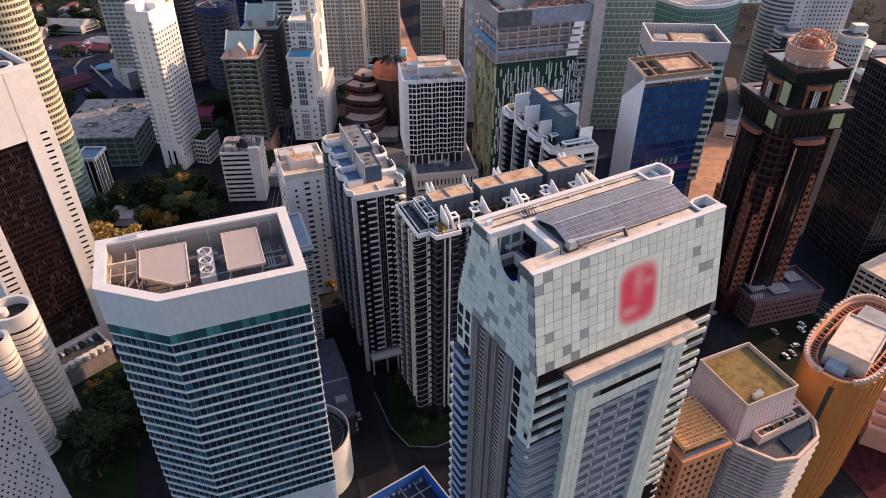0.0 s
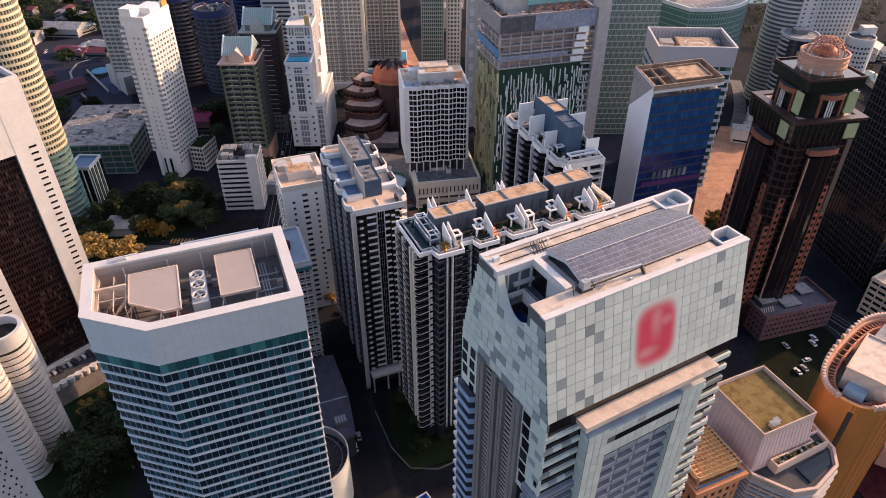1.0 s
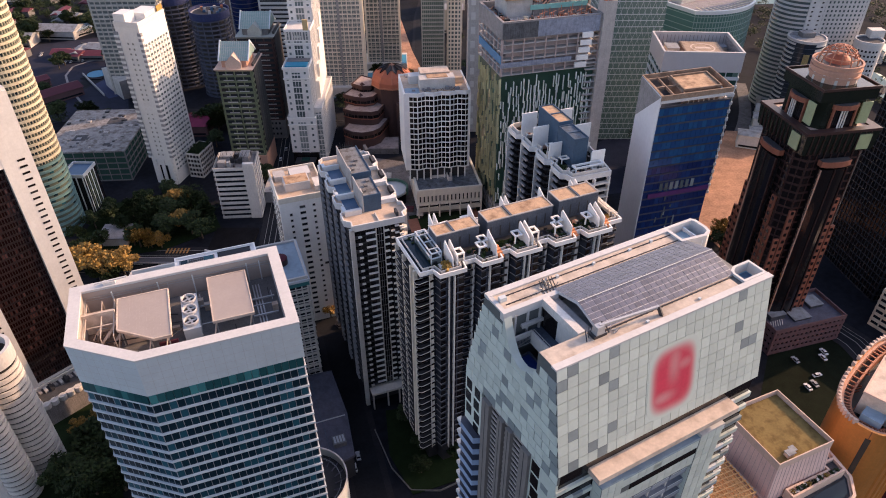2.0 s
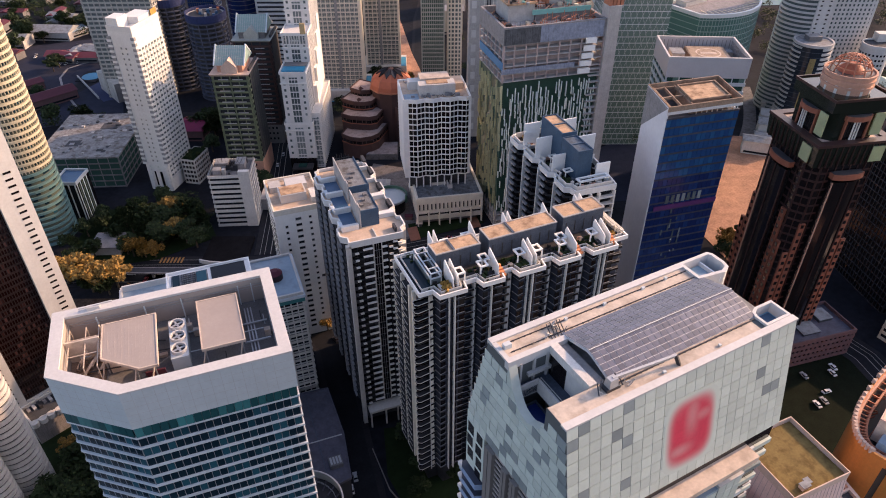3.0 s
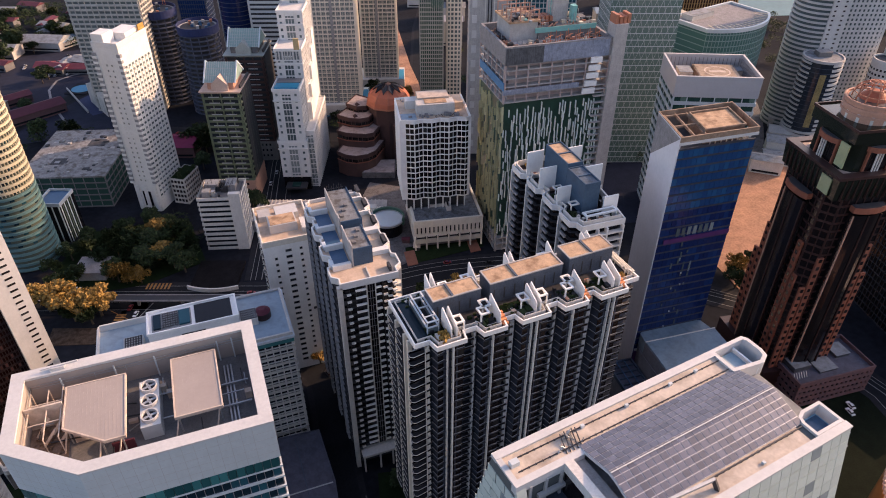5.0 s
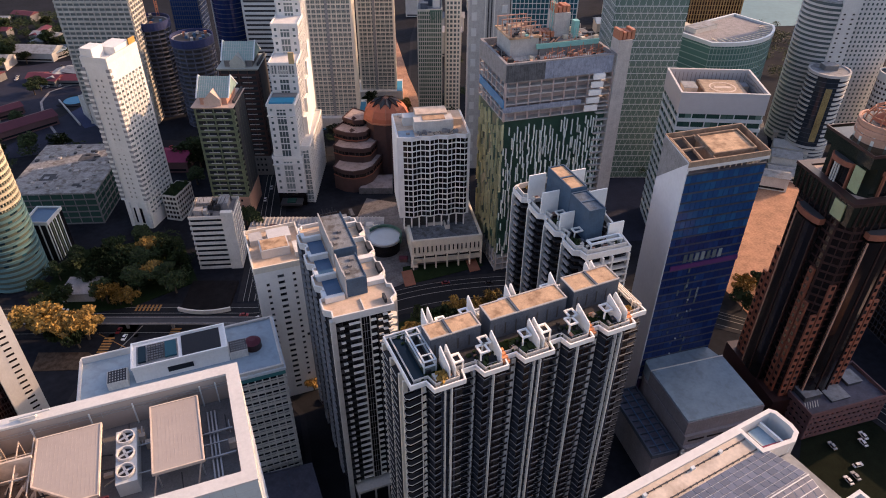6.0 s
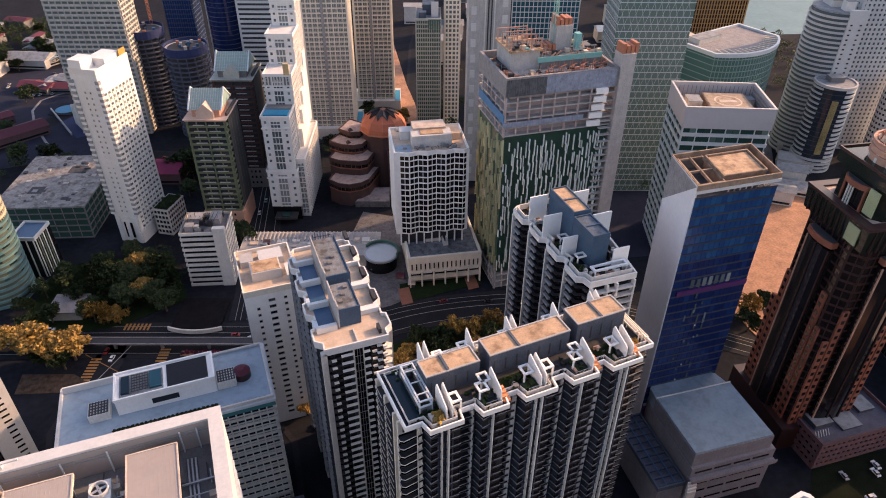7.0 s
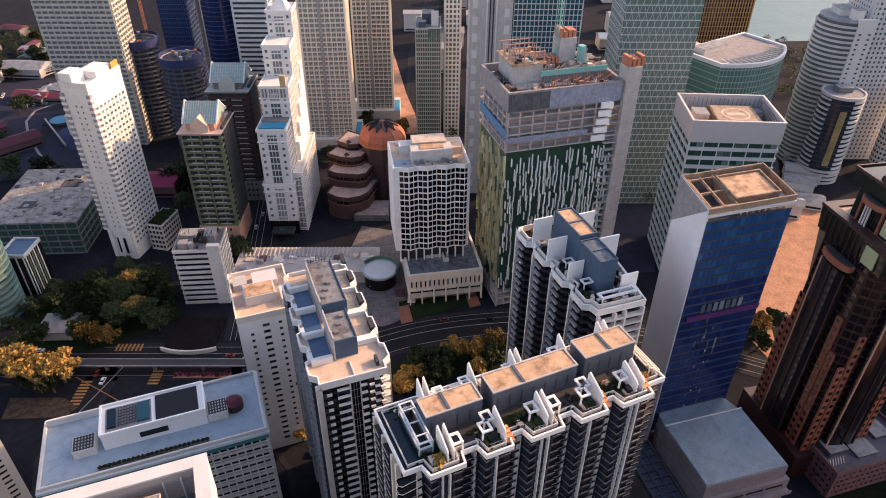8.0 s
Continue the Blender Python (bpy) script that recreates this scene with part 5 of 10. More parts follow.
        part("room_wall", Geo().box(x0, y0 - 0.35, DK, x1, y0, zt - 0.7), ROOMB, rm)
        for k in range(3):
            part("room_unit", Geo().box(x0 + 1.0 + 1.4 * k, y0 + 3 + 3.2 * k, zt - 1.2, x0 + 2.2 + 1.4 * k, y0 + 4.4 + 3.2 * k, zt - 0.5), CONCD, rm)
    # left terraces: sunken floors, coloured blue for shade, between thick white walls
    for v, h, d in ((-17.6, 2.0, 1.4), (-6.2, 2.2, 1.1), (5.4, 2.2, 1.1), (17.0, 2.0, 1.0)):
        part("divider_wall", Geo().box(-9.9, v, DK, -3.8, v + d, DK + h), WHITEC, b, "thick white terrace wall")
        part("terrace_box", Geo().box(-10.2, v + d, DK, -9.0, v + d + 3.4, DK + 1.4), BANDW, b)
    for v0, v1 in ((-16.0, -6.4), (-4.9, 5.2), (6.7, 16.6)):
        part("terrace_floor", Geo().box(-8.8, v0, DK, -3.8, v1, DK + 0.3), POOLD, b, "sunken terrace, blue shade put into its floor colour")
    # right terraces: beige floors between low walls, with dark slots at the edge
    for k, v in enumerate((-13.6, -1.0, 11.4, 21.4)):
        part("divider_wall", Geo().box(4.3 if k else 4.0, v, DK, 10.2, v + (2.2 if k < 2 else 0.8), DK + 1.7), WHITEC, b, "white terrace dividing wall")
        part("terrace_slot", Geo().box(9.5, v + 4.2, DK, 10.7, v + 9.0, DK + 1.9), CHAR, b)
        part("terrace_step", Geo().box(5.2, v + 3.4, DK, 8.4, v + 8.6, DK + 0.25), ROOFB, b)
    part("front_kerb", Geo().box(0.3, -25.2, DK, 0.7, -18.9, DK + 0.5), WHITE2, b)
    part("terrace_slot", Geo().box(7.2, -23.4, DK, 8.0, -20.4, DK + 1.7), CHAR, b)
    g = Geo()
    for i in range(7):
        x, y = -2 + 0.9 * i, 24.0 + 0.5 * (i % 2)
        g.bar((x, y, DK), (x, y, 97.2 + 0.5 * (i % 2)), 0.15)
    g.bar((-2, 24, 96), (4, 24, 96), 0.15).bar((-2, 24.5, 94), (4, 24.5, 94), 0.15)
    part("plant_screen", g, DKSTEEL, b)
    # canopy at the foot
    part("porch_roof", Geo().box(-8.5, -29.5, 8.6, 9.5, -24.5, 9.7), WHITE2, b)
    for x in (-8, -1.8, 3.2, 9):
        part("porch_column", Geo().box(x - 0.3, -29.2, 0, x + 0.3, -28.6, 8.6), WHITE2, b)
    part("undercroft", Geo().box(-8, -24, 0, 8, 24, 9), CHAR, b)


def condo_three():
    b = thing("condominium_tower", "grey and white condominium tower with slate roof rooms and planted terraces", "apartment tower", 141.5, 235.5)
    left = []
    for k in range(4):
        v = 24 - 12 * k
        left += [(-12.8 + 0.4 * k, v), (-14.8 + 0.4 * k, v - 1.6), (-14.8 + 0.4 * k, v - 8.6), (-12.8 + 0.4 * k, v - 9.6)]
    P = [(5.2, -25.0), (7.4, -10), (8.8, 4), (9.4, 22), (2, 24.5)] + left + [(-11.0, -24.6)]
    part("core", Geo().prism(offset(P, -1.2), 0, 94), G_BLACK, b)
    n, st = 30, 3.05
    me = Geo().ring(P, offset(P, -1.5), 0, 0.28).mesh("floor_slab", CHAR)
    repeat("floor_slab", me, b, [Matrix.Translation((0, 0, 2 + st * k)) for k in range(n)])
    F = faces(P)
    k0 = 5
    for i in range(k0, k0 + 16):
        f, ln = F[i]
        kind = (i - k0) % 4
        if kind == 0:
            part("fin", Geo().box(-1.1, -0.5, 0, 1.1, 0.6, 92.5), WHITE2, b, "broad pale grey fin", at(f, ln * 0.55, 1))
        if kind == 1:
            part("fin", Geo().box(-0.3, -0.8, 0, 0.3, 0.6, 92.5), WHITEC, b, "", at(f, 0.3, 1))
            repeat("balcony", Geo().box(-1.9, -0.7, 0, 1.9, 0.2, 0.9).mesh("balcony", PIERD), b, [at(f, ln / 2, 2 + st * k) for k in range(n)], "dark grey railed balcony", 14)
        if kind == 3:
            repeat("balcony", Geo().box(-0.9, -0.5, 0, 0.9, 0.2, 0.9).mesh("balcony", CHAR), b, [at(f, ln / 2, 2 + st * k) for k in range(n)], "dark balcony", 8)
    f, ln = F[-1]
    repeat("balcony", Geo().box(-ln / 2 + 0.4, -1.5, 0, ln / 2 - 0.2, 0.4, 0.4).mesh("balcony", WHITE2), b, [at(f, ln / 2, 2 + st * k) for k in range(0, n, 1)], "white front balcony edge", 30)
    for u in (0.4, 6.0, 9.5, ln - 0.4):
        part("front_pier", Geo().box(-0.3, -1.2, 0, 0.3, 0.4, 92), WHITEC, b, "", at(f, u, 1))
    pl = [at(f, ln * s, 2 + st * k + 0.8, -0.9) for k in reversed(range(n)) for s in (0.15, 0.38, 0.62, 0.85)]
    repeat("window_pane", Geo().box(-1.7, -0.1, 0, 1.7, 0.1, 1.9).mesh("window_pane", G_DARK), b, pl, most=48)
    f, ln = F[0]
    repeat("balcony", Geo().box(-5, -0.9, 0, 5, 0.4, 0.35).mesh("balcony", WHITE2), b, [at(f, ln / 2, 2 + st * k) for k in range(n)], "white end balcony", 20)
    part("roof_deck", Geo().prism(offset(P, -0.2), 93.2, 93.9), ROOFK, b)
    parapet(b, offset(P, 0.4), 93.0, 95.2, 0.5, WHITEC, "parapet", "white zigzag parapet")
    parapet(b, offset(P, -0.8), 93.9, 96.2, 0.35, WHITE2, "planter_wall")
    def room(x0, x1, y0, y1, z1, top):
        r = part("roof_room", Geo().box(x0, y0, 93.9, x1, y1, z1), ROOMB, b, "slate blue roof tank room")
        part("room_roof", Geo().box(x0 + 0.5, y0 + 0.5, z1, x1 - 0.5, y1 - 0.5, z1 + 0.1), top, r)
        part("room_rim", Geo().ring(rect(x1 - x0, y1 - y0, (x0 + x1) / 2, (y0 + y1) / 2), rect(x1 - x0 - 0.8, y1 - y0 - 0.8, (x0 + x1) / 2, (y0 + y1) / 2), z1, z1 + 0.5), ROOMB, r)
        part("room_divider", Geo().box(x0, (y0 + y1) / 2 - 0.3, z1, x1, (y0 + y1) / 2 + 0.3, z1 + 0.45), ROOMB, r)
    room(-6.4, -0.1, -3.4, 13.2, 106.8, ROOFR)
    room(-6.8, -0.7, -16.6, -4.2, 105.8, MOTTLEB)
    for v in (10.0, 0.0, -11.5):
        q = rect(3.4, 2.6, -8.6, v - 2.0)
        part("frame", Geo().ring(q, offset(q, -0.5), 97.2, 97.7), WHITEC, b, "open white pergola frame")
        part("frame_leg", Geo().bar((-10.0, v - 3.0, 93.9), (-10.0, v - 3.0, 97.2), 0.35), WHITEC, b)
        shrub(b, -11.0, v - 3.5, 94.2, 1.2, LEAF, int(v) + 60)
    for x0, x1, v, z in ((-13.4, -6.6, 14.0, 104.6), (-13.8, -7.0, 3.0, 103.6), (-12.6, -7.2, -8.5, 101.8), (1.0, 8.6, 12.0, 104.6), (0.6, 7.8, -4.0, 105.2), (0.2, 6.0, -18.6, 101.0)):
        part("fin_wall", Geo().box(x0, v - 0.25, 93.9, x1, v + 0.25, z), BRIGHT, b, "broad white dividing fin")
    part("pergola", Geo().ring(rect(12.6, 3.0, -2.6, -21.4), rect(11.0, 1.6, -2.6, -21.4), 97.0, 97.6), BANDW, b)
    for x in (-8.4, 3.2):
        part("pergola_post", Geo().bar((x, -22.6, 93.9), (x, -22.6, 97.0), 0.35), BANDW, b)
    part("terrace_lawn", Geo().box(-9.0, -23.6, 93.9, 4.0, -20.2, 94.2), LAWN, b)
    shrub(b, -9.0, 20.5, 94.2, 1.6, LEAFY, 5)
    shrub(b, -10.2, -17.5, 94.2, 1.6, LEAF, 6)
    rs = random.Random(45)
    for nm, mt, cnt in (("terrace_seat", WHITE2, 26), ("terrace_pot", SALMON, 14), ("terrace_unit", DKSTEEL, 26), ("terrace_screen", SLATE, 12)):
        g = Geo()
        for i in range(cnt):
            x, y = rs.choice((rs.uniform(-11.5, -8), rs.uniform(1, 5), rs.uniform(-9, 3))), rs.uniform(-22, 20)
            if -8.5 < x < 0.5:
                y = rs.uniform(-23.4, -21)
            w, d, h = rs.uniform(0.4, 2.2), rs.uniform(0.3, 1.4), rs.uniform(0.3, 1.8)
            g.box(x, y, 93.9, x + w, y + d, 94.1 + h)
        part(nm, g, mt, b, kind="stuff")
    for v in (14.5, 4.5, -6.5):
        part("fin_wall", Geo().box(-12.4, v - 0.15, 93.9, -7.5, v + 0.15, 97.4), WHITEC, b, "tall white dividing fin")
        part("fin_wall", Geo().box(0.8, v - 0.15, 93.9, 7.0, v + 0.15, 97.8), WHITEC, b, "tall white dividing fin")
    rails(b, [(-9.8, -23.8), (4.2, -23.8)], 94.0, 1.2, "railing", GREYBAR, 1.2)


office_block()
low_annex()
tiled_tower()
condo_slab()
condo_tower()
condo_three()


# ---- the other towers ----
def block(name, label, category, x, y, rot, poly, z0, z1, storey, roof=ROOFG, rim=1.2, rim_mat=None, **kw):
    """A plain storeyed block with a roof slab and a parapet."""
    b = thing(name, label, category, x, y, rot)
    kw.setdefault("most", 60)
    n, st = clad(b, poly, z0, z1, storey, **kw)
    part("roof_deck", Geo().prism(offset(poly, -0.3), z1, z1 + 0.3), roof, b)
    if rim:
        parapet(b, offset(poly, 0.25), z1 - 0.3, z1 + rim, 0.6, rim_mat or kw.get("wall", WHITE))
    return b


def plant(b, spots, mat=CONC):
    """Boxes of roof plant: x, y, z, width, depth, height."""
    for x, y, z, w, d, h in spots:
        p = part("roof_plant", Geo().box(x - w / 2, y - d / 2, z, x + w / 2, y + d / 2, z + h), mat, b)
        part("plant_lid", Geo().box(x - w / 2 - 0.15, y - d / 2 - 0.15, z + h, x + w / 2 + 0.15, y + d / 2 + 0.15, z + h + 0.25), ROOFG, p)


def holes(b, F, spots, w, h, gm=G_DARK, fm=WHITE2, most=120):
    """Single windows in a plain wall: a dark pane in a proud frame."""
    fr = Geo()
    fr.ring(rect(w + 0.3, h + 0.3, 0, h / 2), rect(w, h, 0, h / 2), 0.0, 0.22)
    turn = pose(0, 0, 0, 90)
    me = fr.mesh("window_frame", fm)
    for v in me.vertices:
        v.co = turn @ v.co
    repeat("window_frame", me, b, [at(F, u, z) for u, z in spots], most=0)
    repeat("window_pane", Geo().box(-w / 2, -0.04, 0, w / 2, 0.02, h).mesh("window_pane", gm), b, [at(F, u, z) for u, z in spots], most=most)


def slab_block():
    P = rect(20.6, 27)
    b = thing("apartment_block", "cream white slab block with small square windows and a stepped roof", "apartment block", 38.6, 287.5)
    part("wall", Geo().prism(P, 0, 69), BRIGHT, b)
    F = faces(P)
    holes(b, F[0][0], [(9.6, 5 + 3.0 * k) for k in range(21)], 2.3, 1.2)
    holes(b, F[0][0], [(14.6, 11 + 3.0 * k) for k in range(19)], 1.0, 1.1)
    holes(b, F[0][0], [(4.4, 20 + 3.0 * k) for k in range(15)], 1.0, 1.1)
    me = Geo().box(-0.2, -3.6, 0, 0.3, 3.6, 0.35).mesh("ledge", CHAR)
    repeat("ledge", me, b, [pose(-10.3, -8.4, 5 + 2.9 * k) for k in range(21)])
    repeat("window_pane", Geo().box(-2.0, -0.12, 0, 2.0, 0.02, 1.2).mesh("window_pane", G_DARK), b, [at(F[3][0], u, 4 + 2.9 * k) for u in (4, 12, 20) for k in range(21)], most=20)
    part("long_ledge", Geo().box(6.0, -13.9, 33, 10.4, -13.4, 34.0), CHAR, b)
    parapet(b, offset(P, 0.1), 68.6, 71.2, 0.5, LIGHTC)
    part("roof_deck", Geo().prism(offset(P, -0.3), 69, 69.4), ROOFB, b)
    part("roof_room", Geo().box(-6, -6, 69.4, 5, 2, 73.2), WHITE, b)
    part("room_roof", Geo().box(-5.5, -5.5, 73.2, 4.5, 1.5, 73.4), ROOFR, b)
    part("roof_room", Geo().box(-2, 3, 69.4, 7, 10, 72.2), WHITE, b)
    part("roof_room", Geo().box(6.5, -9, 69.4, 9.5, -1, 71.8), WHITE2, b)
    part("roof_tank", Geo().box(-9, 4, 69.4, -4, 10, 72), CONC, b)


def low_office():
    P = rect(63, 25.5, 0, 0.8)
    b = block("office_block", "grey office block with a pale blue roof and white pavilion", "office block", -1, 243.2, 0, P, 0, 60.4, 3.35, BLUEROOF, 0.7, WHITE,
              band=(1.1, 0.4), pier=(2.4, 0.45, 0.5), core=G_DARK, wall=WHITE2, sides=(0, 1), panes=(2.4, 1.9, 1.15, G_DARK))
    me = Geo().ring(offset(P, 0.72), offset(P, 0.3), 0, 0.3).mesh("sunshade", WHITE2)
    repeat("sunshade", me, b, [Matrix.Translation((0, 0, 3.355 * k + 2.05)) for k in range(17)])
    part("top_storey", Geo().ring(offset(P, 0.62), offset(P, -0.2), 57.2, 59.2), G_TEALB, b, "dark teal glazed top storey")
    part("eave_band", Geo().ring(offset(P, 1.0), offset(P, -0.2), 59.2, 60.2), BANDW, b)
    part("pavilion", Geo().box(-14.4, -3.6, 60.7, 15.4, 8.4, 66.6), BRIGHT, b, "white rooftop pavilion with a dark skylight")
    part("skylight", Geo().box(1.2, -2.6, 66.6, 13.6, 7.6, 66.9), G_BLACK, b, "dark glass skylight")
    part("well", Geo().box(-13, -2.4, 66.6, 0, 7, 66.75), ROOFG, b)
    for x0, x1 in ((-12.4, -10.0), (-4.0, -0.4)):
        part("well_glass", Geo().box(x0, -1.5, 66.75, x1, 6, 67.4), G_TEAL, b)
    g = Geo()
    for x in np.arange(-9.2, -4.3, 0.8):
        g.bar((x, -1.5, 67.3), (x, 6, 67.3), 0.18)
    for y in np.arange(-1.5, 6.1, 1.2):
        g.bar((-9.4, y, 67.35), (-4.4, y, 67.35), 0.18)
    part("vent_grille", g, DKSTEEL, b)
    part("pavilion_rim", Geo().ring(rect(30.2, 12.4, 0.5, 2.4), rect(29.2, 11.4, 0.5, 2.4), 66.6, 67.5), BRIGHT, b)
    part("front_window", Geo().box(-4, -3.8, 62.4, 4, -3.55, 64.4), G_DARK, b)
    for x, y, w in ((-19.6, -1.2, 6.2), (18.6, -0.4, 6.0)):
        u = thing("cooling_unit", "pale steel cooling unit with a dark grille on the office roof", "cooling unit", -1 + x, 243.2 + y, 0, 60.7)
        part("casing", Geo().box(-w / 2, -3, 0, w / 2, 3, 3.0), WHITE2, u)
        gg = Geo()
        for i in range(7):
            gg.box(-w / 2 + 0.3 + i * 0.85, -2.7, 3.0, -w / 2 + 0.75 + i * 0.85, 2.7, 3.2)
        for j in range(5):
            gg.box(-w / 2 + 0.3, -2.6 + j * 1.2, 3.05, w / 2 - 0.3, -2.3 + j * 1.2, 3.25)
        part("grille", gg, DKSTEEL, u)
    d = thing("roof_drum", "dark red round drum on the office roof", "roof drum", 22.6, 243.6, 0, 60.7)
    part("drum", Geo().cyl(0, 0, 2.9, 0, 2.6, 24), MAROON, d)
    part("lid", Geo().cyl(0, 0, 2.9, 2.6, 3.8, 24, 1.2), DUSK, d)
    part("planter", Geo().box(-16, -10.9, 60.7, 15, -9.7, 61.2), CONCD, b)
    for i in range(24):
        shrub(b, -15.5 + i * 1.3, -10.3, 61.0, 0.7, LEAF, 200 + i)
    part("gutter", Geo().box(-30, -11.4, 60.7, 30, -11.1, 61.0), G_TEAL, b)
    rails(b, [(-30.5, 13), (30.5, 13)], 60.7, 1.4, "railing", WHITE)
    part("back_screen", Geo().box(-31, 11.8, 60.7, -15, 12.4, 63.2), WHITE, b)


def hotel():
    b = thing("hotel_tower", "white hotel tower with a rippled grid of dark windows", "hotel", 132.0, 367.0, -11.6)
    W, D, z0, z1 = 36.4, 28.0, 25.0, 71.0
    front = []
    for k in range(8):
        front.append((-15.9 + 4.55 * k, -D / 2 - (1.3 if k % 2 else 0.0)))
    P = front + [(W / 2, -D / 2), (W / 2, D / 2), (-W / 2, D / 2), (-W / 2, -D / 2)]
    n, st = clad(b, P, z0, z1, 3.3, (0.62, 0.25), (2.28, 0.24, 0.3), G_BLACK, BRIGHT, panes=(2.28, 2.55, 0.68, G_BLACK), sides=tuple(range(7)), most=40)
    for x in (-17.2, 17.2):
        part("corner_wall", Geo().box(x - 1.2, -D / 2 - 0.5, z0, x + 1.2, -D / 2 + 0.6, z1 + 1), BRIGHT, b, "blank white corner wall")
    part("side_wall", Geo().box(-W / 2 - 0.6, -D / 2 - 0.4, z0, -W / 2 + 0.4, D / 2, z1 + 1), BRIGHT, b)
    part("side_wall", Geo().box(W / 2 - 0.4, -D / 2 - 0.4, z0, W / 2 + 0.6, D / 2, z1 + 1), BRIGHT, b)
    part("roof_deck", Geo().prism(rect(W, D), z1 + 0.2, z1 + 0.7), ROOFB, b)
    parapet(b, offset(P, 0.4), z1 - 0.4, z1 + 1.8, 0.5, BRIGHT)
    part("roof_room", Geo().box(-9, -8, z1 + 0.7, 11, 0, z1 + 6.6), WHITE2, b)
    part("roof_room", Geo().box(-7.6, -1, z1 + 0.7, 9, 8, z1 + 7.6), LEDGE, b)
    part("roof_recess", Geo().box(-4.6, -6.5, z1 + 6.6, 7.0, -1.2, z1 + 6.9), ROOFR, b)
    part("roof_room", Geo().box(-14, 1, z1 + 0.7, -7.6, 7, z1 + 5.2), WHITE, b)
    part("roof_room", Geo().box(9, -2, z1 + 0.7, 16.5, 9, z1 + 4.2), ROOFB, b)
    part("blue_patch", Geo().box(-17.5, -12.5, z1 + 0.7, -9.5, -5, z1 + 0.9), BLUEROOF, b)
    rs = random.Random(66)
    for nm, mt, cnt in (("roof_clutter", CONCM, 26), ("roof_pipe", DKSTEEL, 22), ("rust_patch", ROOFR, 12)):
        g = Geo()
        for i in range(cnt):
            x, y = rs.uniform(-17, 14.5), rs.choice((rs.uniform(-12.6, -9), rs.uniform(9, 12)) if abs(rs.random()) < 0.6 else (rs.uniform(-12, -8.6),))
            if nm == "roof_pipe":
                g.bar((x, y, z1 + 1.0), (x + rs.uniform(-2, 2), y + rs.uniform(-1, 1), z1 + rs.uniform(1.2, 2.4)), 0.22)
            else:
                g.box(x, y, z1 + 0.7, x + rs.uniform(0.6, 2.4), y + rs.uniform(0.5, 1.6), z1 + 0.8 + (0.05 if nm == "rust_patch" else rs.uniform(0.3, 1.6)))
        part(nm, g, mt, b, kind="stuff")
    p = thing("hotel_podium", "cream hotel podium with slotted walls, arcade columns and a mottled roof", "podium", 135.0, 358.4, -10.6)
    Q = rect(38.6, 40)
    part("wall", Geo().prism(offset(Q, -1.0), 4.0, 17), G_BLACK, p)
    part("upper_wall", Geo().ring(Q, offset(Q, -1.2), 14.4, 18.6), LIGHTC, p)
    part("lower_wall", Geo().ring(Q, offset(Q, -1.2), 8.6, 10.0), LIGHTC, p)
    part("middle_wall", Geo().ring(offset(Q, -0.2), offset(Q, -1.2), 3.6, 6.0), LIGHTC, p)
    F = faces(Q)
    pl = [at(F[k][0], 0.6 + i * (F[k][1] - 1.2) / c, 10.0) for k, c in ((0, 16), (3, 16)) for i in range(c + 1)]
    repeat("slot_pier", Geo().box(-0.75, -0.05, 0, 0.75, 0.9, 4.5).mesh("slot_pier", LIGHTC), p, pl)
    repeat("column", Geo().box(-0.35, -1.2, 0, 0.35, 0.2, 9).mesh("column", LIGHTC), p, [at(F[0][0], 0.6 + i * 6.23, 0) for i in range(7)])
    repeat("bay_frame", Geo().box(-2.3, -0.1, 0, 2.3, 0.6, 0.5).mesh("bay_frame", LIGHTC), p, [at(F[0][0], 3.7 + i * 6.23, z) for i in range(6) for z in (6.1, 8.1)])
    part("roof_deck", Geo().prism(offset(Q, -1.0), 17, 17.5), MOTTLE, p, "dark mottled roof with puddles")
    part("light_well", Geo().ring(rect(2.6, 7, 2, -6.5), rect(1.2, 5.6, 2, -6.5), 17.5, 20), WHITE2, p)
    part("roof_slot", Geo().box(-8, -5.0, 17.5, 0.4, -3.4, 19), WHITE2, p)
    part("undercroft", Geo().prism(offset(Q, -3), 0, 4.2), CONCD, p)
    part("neck", Geo().prism(rect(33, 24), 17.6, 25.2), CHAR, b, "dark recessed neck over the podium")
    repeat("neck_column", Geo().box(-0.35, -0.35, 17.5, 0.35, 0.35, 25.2).mesh("neck_column", BRIGHT), b, [pose(-16.4 + 4.1 * i, -13.4, 0) for i in range(9)])


